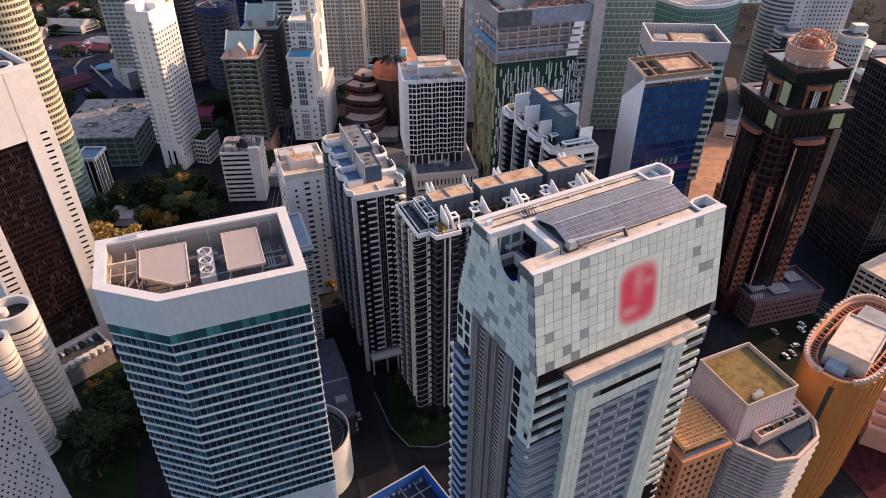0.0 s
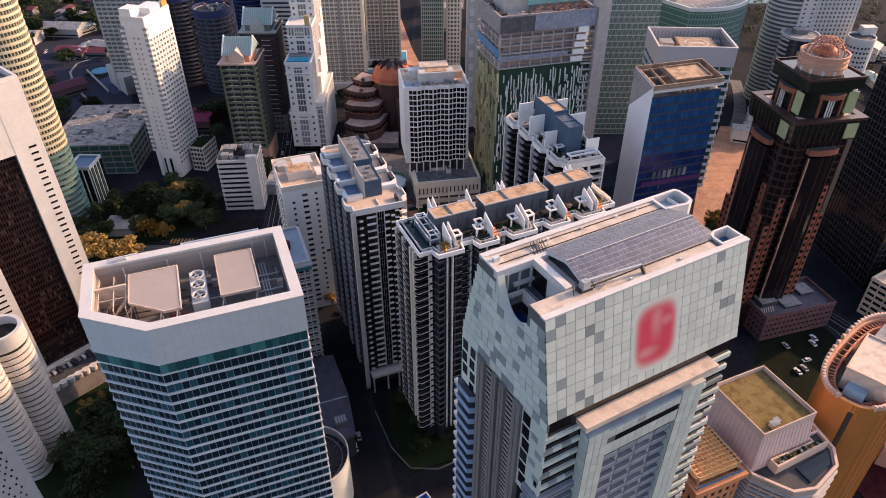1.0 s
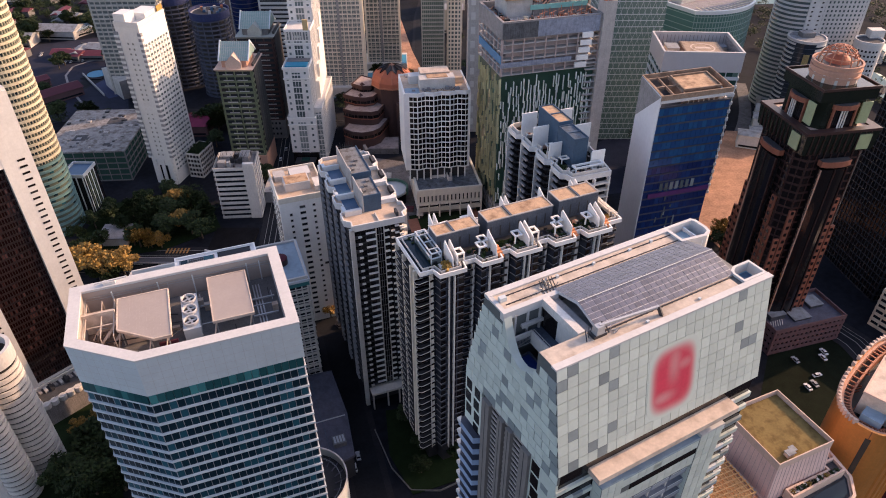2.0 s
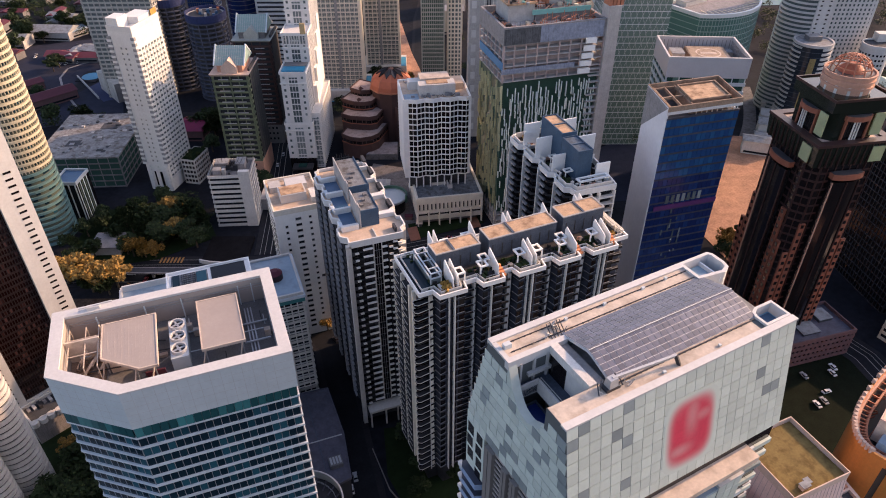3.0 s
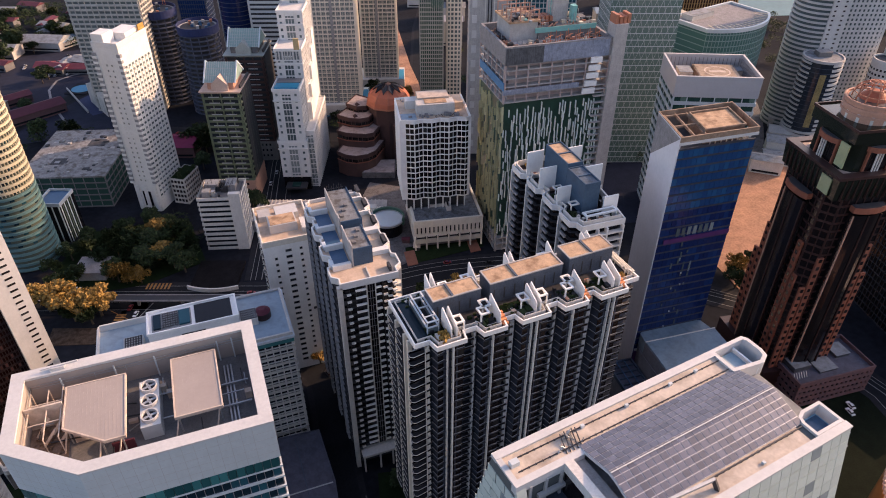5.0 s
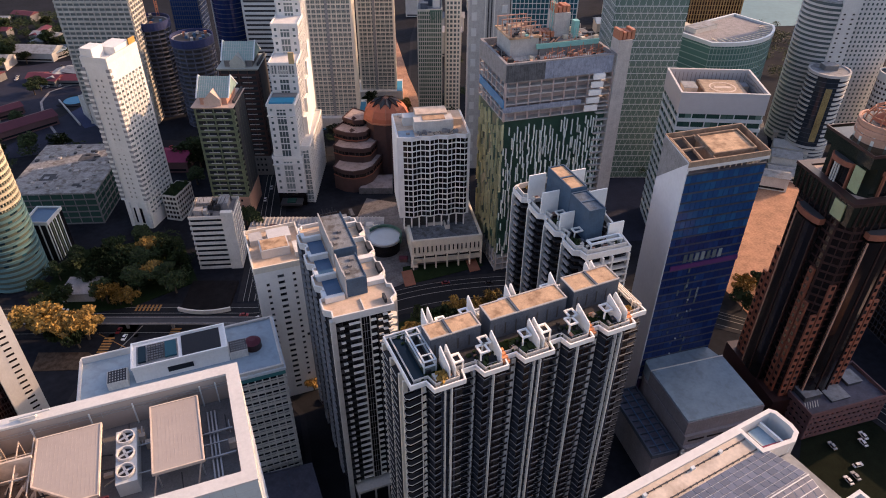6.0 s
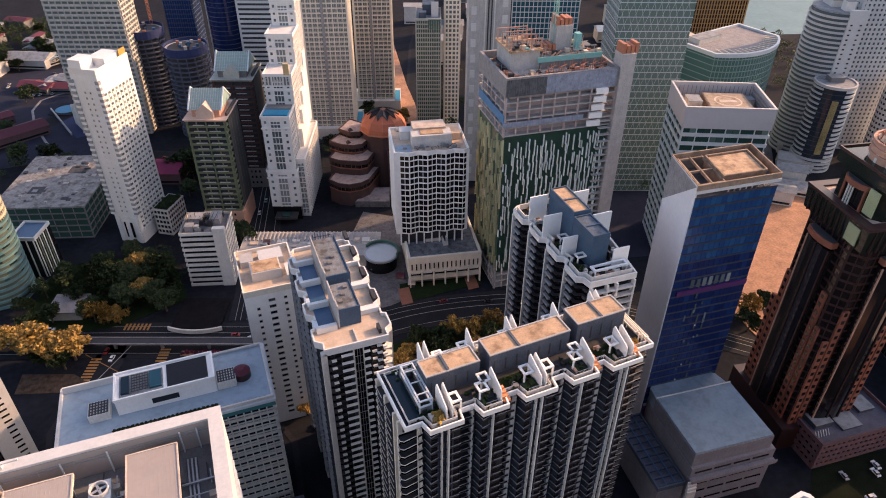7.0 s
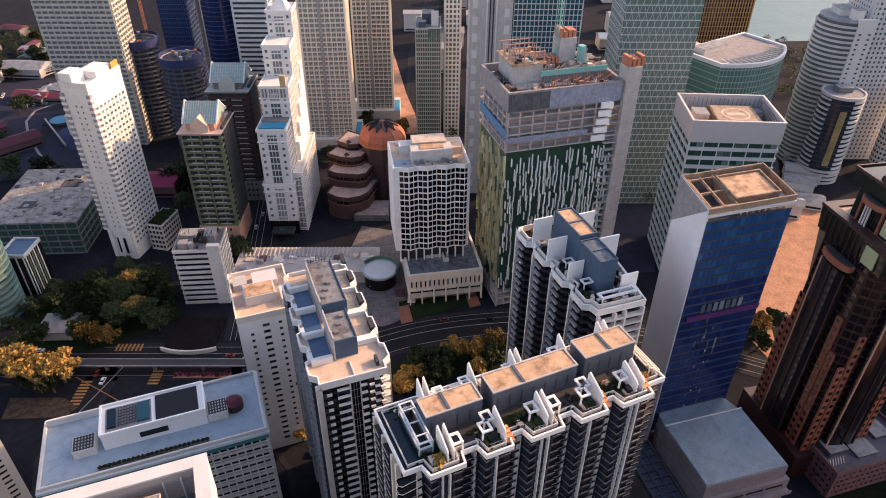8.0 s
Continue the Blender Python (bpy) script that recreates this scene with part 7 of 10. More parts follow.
def brown_slab():
    b = thing("brown_glass_tower", "white-framed tower with a dark brown window wall and slit windows", "office tower", -77.5, 281, 29)
    P = [(-19.5, -15), (17, -15), (17, 15), (-19.5, 15)]
    part("wall", Geo().prism(offset(P, -0.6), 0, 131), G_BROWN, b)
    F = faces(P)
    f = F[0][0]
    rs = random.Random(8)
    pl = [at(f, 7.6 + 0.95 * (i + 0.5), 14 + 2.65 * k, -0.3) for k in reversed(range(34)) for i in range(20)]
    repeat("window_pane", Geo().box(-0.38, -0.1, 0, 0.38, 0.1, 1.9).mesh("window_pane", G_BROWN), b, pl, most=60)
    repeat("brown_spandrel", Geo().box(7.4, -0.02, 0, 27.0, 0.5, 0.7).mesh("brown_spandrel", BROWNW), b, [at(f, 0, 13.2 + 2.65 * k) for k in range(35)])
    repeat("brown_fin", Geo().box(-0.09, -0.25, 0, 0.09, 0.4, 93).mesh("brown_fin", BROWNW), b, [at(f, 7.6 + 0.95 * i, 13.2) for i in range(21)])
    part("left_frame", Geo().box(-0.8, -1.4, 0, 7.2, 1, 132), WHITE, b, "broad white frame", f)
    part("right_frame", Geo().box(27.2, -1.4, 0, 37.2, 1, 132), WHITE, b, "broad white frame", f)
    part("top_frame", Geo().box(7.2, -1.3, 106, 27.2, 1, 132), WHITE, b, "broad white frame", f)
    part("foot_frame", Geo().box(7.2, -1.3, 4, 27.2, 1, 13), WHITE, b, "", f)
    repeat("slit", Geo().box(-1.3, -0.3, 0, 1.3, 0.1, 0.75).mesh("slit", G_BLACK), b, [at(f, 33.4, 14 + 2.65 * k, 1.25) for k in range(36)], "dark slit window", 24)
    repeat("slit", Geo().box(-2.0, -0.3, 0, 2.0, 0.1, 0.75).mesh("slit", G_BLACK), b, [at(f, 2.6, 12 + 2.65 * k, 1.25) for k in range(40)], "dark slit window", 24)
    part("side_wall", Geo().box(16.4, -15, 0, 17.6, 15, 132), WHITE, b)
    repeat("side_slit", Geo().box(0, -1.5, 0, 0.3, 1.5, 0.8).mesh("side_slit", G_BLACK), b, [pose(17.5, y, 12 + 2.65 * k) for y in (-10, -4) for k in range(44)], most=20)
    part("side_wall", Geo().box(-20.2, -15, 0, -19.0, 15, 132), WHITE, b)
    part("roof_deck", Geo().prism(offset(P, -1), 128, 128.6), ROOFR, b)
    parapet(b, offset(P, 0.7), 128, 133, 1.0, WHITE)
    part("roof_well", Geo().ring(circle(9, -8, 5.4, 28), circle(9, -8, 4.4, 28), 128.6, 132.4), WHITE, b)
    part("roof_well", Geo().ring(circle(-4, -7, 6, 28), circle(-4, -7, 5, 28), 128.6, 132.4), WHITE, b)
    plant(b, [(11, 6, 128.6, 8, 6, 3), (-6, 7, 128.6, 10, 6, 2.5)], LEDGE)
    p = thing("entrance_terrace", "grey concrete terrace with a scalloped edge at the tower foot", "terrace", -71.1, 258.8, 28)
    part("slab", Geo().box(-10.8, -5.5, 0, 10.8, 6, 11), CONCM, p)
    part("floor", Geo().box(-10, -4.6, 11, 10, 5.2, 11.2), ROOFK, p)
    for i in range(9):
        part("terrace_unit", Geo().box(-9 + 2.1 * i, 2.2 - 0.8 * (i % 3), 11.2, -7.8 + 2.1 * i, 4.4, 11.8 + 0.4 * (i % 3)), (CONCM, GREYBAR, CHAR)[i % 3], p)
    parapet(p, rect(21.6, 11.5, 0, 0.2), 10.5, 12.6, 0.7, WHITE2)
    repeat("scallop", Geo().cyl(0, 0, 1.5, 10.2, 12.4, 14).mesh("scallop", WHITE2), p, [pose(-9.6 + 3.2 * i, -5.6, 0) for i in range(7)])


def ribbed_tower():
    b = thing("ribbed_tower", "white ribbed twin-cylinder tower with dark curved windows", "tower", -78.5, 229, 29)
    for x, y, r, zt in ((0, 0, 7.4, 62.4), (-10.5, -7.4, 5.4, 59)):
        part("shaft", Geo().cyl(x, y, r - 0.5, 0, zt - 4, 36), G_BLACK, b)
        me = Geo().ring(circle(x, y, r, 40), circle(x, y, r - 0.9, 40), 0, 1.75).mesh("balcony_ring", WHITE2)
        repeat("balcony_ring", me, b, [Matrix.Translation((0, 0, 1.2 + 2.6 * k)) for k in range(int((zt - 6) / 2.6))], "white curved balcony front")
        part("top_ring", Geo().ring(circle(x, y, r + 0.1, 40), circle(x, y, r - 1.2, 40), zt - 6, zt), WHITE, b)
        part("roof_well", Geo().cyl(x, y, r - 1.0, zt - 6, zt - 3.4, 30), G_BLACK, b)
    part("stair_cowl", Geo().cyl(-2.5, 2.2, 2.0, 58.8, 61.4, 20), WHITE2, b)
    n, st = clad(b, rect(16, 14, -10, 3), 0, 52, 2.6, (1.2, 0.4), (2.8, 0.5, 0.3), G_BLACK, WHITE2, most=10)
    part("back_roof", Geo().prism(rect(16.4, 14.4, -10, 3), 52, 53), WHITE2, b)
    c = thing("perforated_tower", "pale grey tower with a wall of small staggered slot windows", "tower", -79.0, 170, 26)
    Q = rect(22, 24)
    part("wall", Geo().prism(Q, 0, 80), GREYBAR, c)
    rs = random.Random(12)
    F = faces(Q)
    for k, ln in ((1, 24), (0, 22)):
        f = F[k][0]
        holes(c, f, [(1.2 + 1.7 * i + (0.8 if j % 2 else 0), 3 + 1.9 * j) for j in range(39) for i in range(int(ln / 1.7) - 1) if rs.random() < 0.8], 0.5, 1.0, G_DARK, GREYBAR, most=40)
    part("roof", Geo().prism(offset(Q, 0.2), 80, 80.6), ROOFG, c)


slab_block()
low_office()
hotel()
blue_tower()
grey_hall()
maroon_tower()
sq_tower()
gold_tower()
brown_slab()
ribbed_tower()


def tall_white():
    b = thing("white_tower", "tall white residential tower with small windows and stacked balconies", "apartment tower", -16.8, 449.1, -33)
    P = rect(15, 27)
    part("wall", Geo().prism(P, 0, 101), WHITEC, b)
    F = faces(P)
    holes(b, F[0][0], [(u, 20 + 3.05 * k) for k in range(24) for u in (6.0, 9.0)], 0.8, 1.0, G_PALE, most=30)
    for f, us in ((F[0][0], (0.2, 14.8)),):
        for u in us:
            repeat("balcony", Geo().box(-1.3, -1.0, 0, 1.3, 1.0, 1.3).mesh("balcony", WHITEC), b, [at(f, u, 18 + 3.05 * k) for k in range(26)], "white stacked corner balcony", 26)
            # grey boxes in the balcony gaps imitate the shade there
            repeat("balcony_shade", Geo().box(-1.1, -0.8, 0, 1.1, 1.0, 1.7).mesh("balcony_shade", PIERD), b, [at(f, u, 19.3 + 3.05 * k) for k in range(26)], most=26)
    # right face: dense projecting window grid
    f = F[1][0]
    repeat("window_bay", Geo().box(-1.15, -0.7, 0, 1.15, 0.2, 1.35).mesh("window_bay", WHITEC), b, [at(f, 3.0 + 3.05 * i, 8 + 3.05 * k) for k in reversed(range(27)) for i in range(8)], "projecting white window bay", 40)
    repeat("window_pane", Geo().box(-0.9, -0.12, 0, 0.9, 0.1, 1.2).mesh("window_pane", G_PALE), b, [at(f, 3.0 + 3.05 * i, 9.4 + 3.05 * k) for k in reversed(range(27)) for i in range(8)], most=60)
    part("blank_band", Geo().box(-7.6, -13.7, 48, 7.6, -12.5, 56), WHITEC, b)
    parapet(b, offset(P, 0.1), 100, 103, 0.5, WHITEC)
    part("roof_room", Geo().box(-7, -13, 101, 0, -4, 107), WHITEC, b)
    part("roof_room", Geo().box(-4, -3, 101, 6, 10, 105), WHITEC, b)
    part("gold_flag", Geo().prism([(6.4, 8), (7.0, 8), (7.0, 13.4), (6.4, 13.4)], 96, 106), mk("ochre_panel", (0.45, 0.24, 0.05), 0.7, 0.25, 2, 0.1), b, "ochre painted roof panel")
    for x in (-5.5, 0, 5.5):
        part("pilotis", Geo().box(x - 1.2, -14.2, 0, x + 1.2, -13.3, 17), WHITEC, b)
    part("void", Geo().box(-2.6, -13.9, 3, 2.6, -13.4, 13), G_BLACK, b)
    p = thing("parking_podium", "white podium with a planted roof beside the tower", "podium", -1.5, 446, -33)
    clad(p, rect(9, 17), 0, 16, 3.0, (1.2, 0.3), (2.2, 0.4, 0.3), G_BLACK, WHITE2, most=10)
    part("roof_garden", Geo().prism(rect(9, 17), 16.0, 17.2), LAWN, p)
    for i in range(10):
        shrub(p, random.Random(i).uniform(-4, 4), random.Random(i + 9).uniform(-8, 8), 17.0, 1.4, LEAF, 300 + i)


def gabled(x, y, rot, w, d, zb, label, spandrel=GREENP, stone=SALMON, trim=SANDP):
    b = thing("gabled_tower", label, "tower", x, y, rot)
    P = rect(w, d)
    n, st = clad(b, P, 14, zb, 3.5, (1.2, 0.7), (5.0, 0.5, 0.9), G_DARK, spandrel, most=10)
    repeat("balcony_lip", Geo().box(-3, -0.3, 0, 3, 0.3, 0.3).mesh("balcony_lip", GREYBAR), b, [at(faces(P)[0][0], u, 15.4 + 3.5 * k, 0.8) for k in range(int((zb - 14) / 3.5)) for u in (w * 0.3, w * 0.72)], most=40)
    part("base", Geo().prism(offset(P, 1.2), 0, 14), stone, b, "stone base")
    holes(b, faces(offset(P, 1.2))[0][0], [(2 + 2.6 * i, 3 + 4 * k) for i in range(int(w / 2.6)) for k in range(3)], 1.2, 1.6, G_DARK, stone, most=30)
    part("side_wall", Geo().box(w / 2 - 0.2, -d / 2 + 4, 14, w / 2 + 0.9, d / 2 + 0.5, zb + 3), CHAR, b, "blank dark side wall")
    part("cornice", Geo().prism(offset(P, 0.6), zb, zb + 1.4, offset(P, 1.8)), trim, b)
    part("upper_wall", Geo().prism(offset(P, -2.6), zb + 1.4, zb + 6), stone, b)
    # pitched verdigris roof, ridge along x
    hw, hd, e, r = w / 2 - 1.2, d / 2 - 2.0, zb + 5.5, zb + 14
    g = Geo()
    g.v = [(-hw, -hd, e), (hw, -hd, e), (hw, hd, e), (-hw, hd, e), (-hw, 0, r), (hw, 0, r)]
    g.f = [(3, 2, 1, 0), (0, 1, 5, 4), (2, 3, 4, 5), (1, 2, 5), (3, 0, 4)]
    roof = part("roof", g, VERDI, b, "verdigris tiled pitched roof")
    g = Geo()
    for i in range(15):
        x0 = -hw + 2 * hw * i / 14
        g.bar((x0, -hd, e + 0.1), (x0, 0, r + 0.1), 0.16)
    for j in range(6):
        s = j / 6
        g.bar((-hw, -hd * (1 - s), e + (r - e) * s + 0.1), (hw, -hd * (1 - s), e + (r - e) * s + 0.1), 0.12)
    part("roof_batten", g, GREYBAR, roof, kind="stuff")
    for s in (-1, 1):
        g = Geo()
        g.bar((s * hw, -hd - 0.3, e), (s * hw, 0, r + 0.6), 0.7).bar((s * hw, hd + 0.3, e), (s * hw, 0, r + 0.6), 0.7)
        part("gable_coping", g, BANDW, roof)
    g = Geo()
    q, zt = 4.6, zb + 9.5
    g.v = [(-q, -hd - 1.6, zb + 1.4), (q, -hd - 1.6, zb + 1.4), (q, -hd - 1.6, zb + 5), (0, -hd - 1.6, zt), (-q, -hd - 1.6, zb + 5), (-q, 0, zb + 1.4), (q, 0, zb + 1.4), (q, 0, zb + 5), (0, 0, zt), (-q, 0, zb + 5)]
    g.f = [(0, 1, 2, 3, 4), (9, 8, 7, 6, 5), (2, 7, 8, 3), (3, 8, 9, 4), (1, 6, 7, 2), (4, 9, 5, 0)]
    part("dormer", g, trim, b, "stone gabled dormer")


def stepped_white():
    b = thing("stepped_tower", "white stepped tower with setbacks and a blue rooftop pool", "apartment tower", 67.0, 438.0, -20)
    def stage(x, y, w, d, z0, z1, rows=4.0):
        """One setback: plain white walls, a broad bay between two window columns, and a gridded side."""
        P = rect(w, d, x, y)
        part("wall", Geo().prism(P, z0, z1), WHITEC, b)
        (f, ln), (fr, lr) = faces(P)[0], faces(P)[1]
        n = int((z1 - z0 - 2) / rows)
        zs = [z1 - 3.4 - rows * k for k in range(n)]
        holes(b, f, [(u, z) for z in zs for u in (ln * 0.14, ln * 0.86)], 1.4, 1.7, G_PALE, WHITEC, most=6)
        part("bay_glass", Geo().box(ln * 0.5 - 2.5, -0.12, z0 + 1, ln * 0.5 + 2.5, 0.1, z1 - 2.4), G_PALE, b, "tall glazed bay", f)
        repeat("bay_band", Geo().box(-2.5, -0.22, 0, 2.5, 0.0, 0.7).mesh("bay_band", WHITEC), b, [at(f, ln * 0.5, z - 0.7) for z in zs], most=4)
        for u in (-0.9, 0.9):
            part("bay_mullion", Geo().box(ln * 0.5 + u - 0.12, -0.3, z0 + 1, ln * 0.5 + u + 0.12, 0.0, z1 - 2.4), WHITEC, b, "", f)
        for u in (ln * 0.5 - 3.0, ln * 0.5 + 3.0):
            part("bay_pier", Geo().box(u - 0.3, -0.5, z0, u + 0.3, 0.1, z1), WHITEC, b, "", f)
        c = max(2, round(lr / 2.9))
        holes(b, fr, [(lr * (i + 0.5) / c, z) for z in zs for i in range(c)], 1.5, 1.6, G_PALE, WHITEC, most=6)
        repeat("side_pier", Geo().box(-0.25, -0.35, z0, 0.25, 0.1, z1).mesh("side_pier", WHITEC), b, [at(fr, min(max(lr * i / c, 0.25), lr - 0.25), 0) for i in range(c + 1)], most=5)
        part("roof_deck", Geo().prism(offset(P, -0.2), z1, z1 + 0.4), WHITE2, b)
        parapet(b, offset(P, 0.45), z1 - 0.5, z1 + 1.1, 0.5, WHITEC)
    stage(0, 2, 15.5, 18, 33, 66)
    stage(0, 1.2, 17.4, 18, 9, 33, 4.4)
    stage(0.4, 19, 15.5, 18, 6, 84)
    stage(0.6, 36, 15, 18, 6, 101)
    stage(0.8, 52, 14, 16, 6, 115)
    stage(9.6, 22, 6.4, 52, 0, 38, 3.6)
    for z, y0, w in ((75, 10.0, 16.2), (93, 27.0, 15.6), (109, 44.0, 14.6)):
        part("cornice", Geo().box(0.5 - w / 2, y0 - 0.8, z, 0.5 + w / 2, y0 + 2, z + 1.2), WHITEC, b)
    for z0, y, w in ((59.5, -7.6, 16.4), (28.6, -8.6, 18.2), (77.6, 9.6, 16.4)):
        part("ledge", Geo().box(-w / 2, y - 0.3, z0, w / 2, y + 0.6, z0 + 0.7), WHITEC, b)
    repeat("loggia_column", Geo().box(-0.3, -0.5, 0, 0.3, 0.4, 5.0).mesh("loggia_column", WHITE2), b, [pose(-6.4 + 1.7 * i, 9.7, 78.3) for i in range(9)])
    part("loggia", Geo().box(-6.8, 9.8, 78.3, 7.4, 10.2, 83.2), G_HAZE, b)
    for i in range(5):
        part("side_terrace", Geo().box(7.4, 13 + 8.5 * i, 38.4, 10.4 - 0.4 * i, 20.5 + 8.5 * i, 50 + 8.5 * i), WHITEC, b, "stepped white side terrace")
    part("crown", Geo().prism(rect(10, 10, 0.8, 52), 115, 121, rect(4, 4, 0.8, 52)), WHITEC, b, "white pyramid crown")
    part("pool", Geo().prism(rect(13.5, 7, 0, -2), 66.4, 67.4), POOL, b, "bright blue rooftop pool")
    part("pool_deck", Geo().prism(rect(14, 6, 0, 6.5), 66.4, 67.0), CONCD, b)
    part("base", Geo().box(-8.4, -7.6, 0, 8.4, 12, 9), G_BLACK, b)
    part("awning_skylight", Geo().box(-2.6, -13.6, 5.2, 2.6, -9, 5.9), G_GREEN, b)
    part("awning", Geo().box(-6.5, -15, 4, 6.5, -7.6, 5.2), CHAR, b)
    part("gold_panel", Geo().box(4.4, 9.4, 84.4, 7.6, 10.6, 91), mk("ochre_stone", (0.50, 0.36, 0.18), 0.8, 0.2, 3, 0.1), b)


def dome_hall():
    X, Y = 134.6, 459.5
    b = thing("domed_hall", "brown stepped hall with angular terraces and a rust red faceted dome", "hall", X, Y, 0)
    part("drum", Geo().cyl(0, 0, 13.6, 0, 38, 10), CHOC, b)
    part("eave_band", Geo().ring(circle(0, 0, 15.4, 10), circle(0, 0, 13, 10), 36.6, 37.6), TERRA, b)
    part("dome_wall", Geo().prism(circle(0, 0, 15.0, 10), 37.6, 40.2, circle(0, 0, 14.5, 10)), DOME, b, "rust red faceted dome wall")
    part("dome_roof", Geo().prism(circle(0, 0, 14.5, 10), 40.2, 44.0, circle(0, 0, 12.2, 10)), DOME, b, "rust red faceted dome roof")
    part("dome_roof", Geo().prism(circle(0, 0, 12.2, 10), 44.0, 47.5, circle(0, 0, 7.4, 10)), DOME, b, "rust red faceted dome roof")
    part("dome_cap", Geo().prism(circle(0, 0, 7.4, 10), 47.5, 49.6, circle(0, 0, 1.2, 10)), CHOC, b)
    for i in range(10):
        a = radians(36 * i)
        part("roof_rib", Geo().bar((14.5 * math.cos(a), 14.5 * math.sin(a), 40.2), (12.2 * math.cos(a), 12.2 * math.sin(a), 44.0), 0.35).bar((12.2 * math.cos(a), 12.2 * math.sin(a), 44.0), (7.4 * math.cos(a), 7.4 * math.sin(a), 47.6), 0.35), TERRA, b)
        m = pose(0, 0, 0, 0, 0, 36 * i + 18)
        g = Geo()
        g.v = [(10.4, 0, 45.9), (6.9, 1.9, 48.2), (2.0, 0, 49.9), (6.9, -1.9, 48.2), (9.6, 0, 44.8), (6.4, 1.5, 47.2), (2.0, 0, 49.0), (6.4, -1.5, 47.2)]
        g.f = [(0, 1, 2, 3), (7, 6, 5, 4), (0, 4, 5, 1), (1, 5, 6, 2), (2, 6, 7, 3), (3, 7, 4, 0)]
        part("skylight", g, G_BLACK, b, "dark pointed skylight", m)
    # angular terrace blocks stepping down to the street
    for z, w in ((35, ((108, 470), (113, 462.5), (119, 461), (127, 470), (118, 482))),
                 (31, ((100, 463), (106, 455.5), (112, 452), (118, 452), (129, 463), (114, 477))),
                 (24.6, ((97, 453.5), (101.5, 447.8), (107.3, 444.4), (113, 441.5), (118, 441.8), (129, 456), (110, 471))),
                 (15, ((93.7, 443), (98, 436), (103.5, 432.4), (111, 432.2), (116.8, 435), (127, 448), (108, 463)))):
        P = [(x - X, y - Y) for x, y in w]
        t = part("terrace_block", Geo().prism(P, 0, z), CHOC, b, "angular brown terrace block")
        part("terrace_floor", Geo().prism(offset(P, -0.3), z, z + 0.25), TERRF, t, "dusty beige terrace floor")
        part("terrace_wall", Geo().ring(offset(P, 0.4), offset(P, 0.0), z - 1.2, z + 0.7), CHOC, t)
        part("ledge_band", Geo().ring(offset(P, 0.3), offset(P, -0.3), z - 5.2, z - 4.6), TERRAD, t)
        part("window_strip", Geo().ring(offset(P, 0.1), offset(P, -0.3), z - 4.4, z - 2.4), G_BLACK, t)
        g = Geo()
        for f, ln in faces(P):
            for i in range(int(ln / 2.6)):
                g.fbox(f, 1.1 + 2.6 * i, 1.5 + 2.6 * i, z - 4.6, z - 1.2, -0.1, 0.35)
        part("terrace_post", g, CHOC, t, kind="stuff")
        if z > 30:
            cx, cy = sum(p[0] for p in P) / len(P), sum(p[1] for p in P) / len(P)
            part("roof_vent", Geo().prism(circle(cx - 3, cy - 4, 2.2, 3), z + 0.25, z + 2.2, circle(cx - 3, cy - 4, 0.4, 3)), CHOC, t)
    P = [(x - X, y - Y) for x, y in ((106, 430), (126, 422.6), (132, 440), (118, 444))]
    part("forecourt", Geo().prism(P, 0, 4), PLAZA, b)
    part("forecourt_floor", Geo().prism(offset(P, -0.5), 4, 4.2), TERRF, b)
    part("side_block", Geo().box(-2, -22, 0, 16, -8, 27), CHOC, b, "dark brown side block")


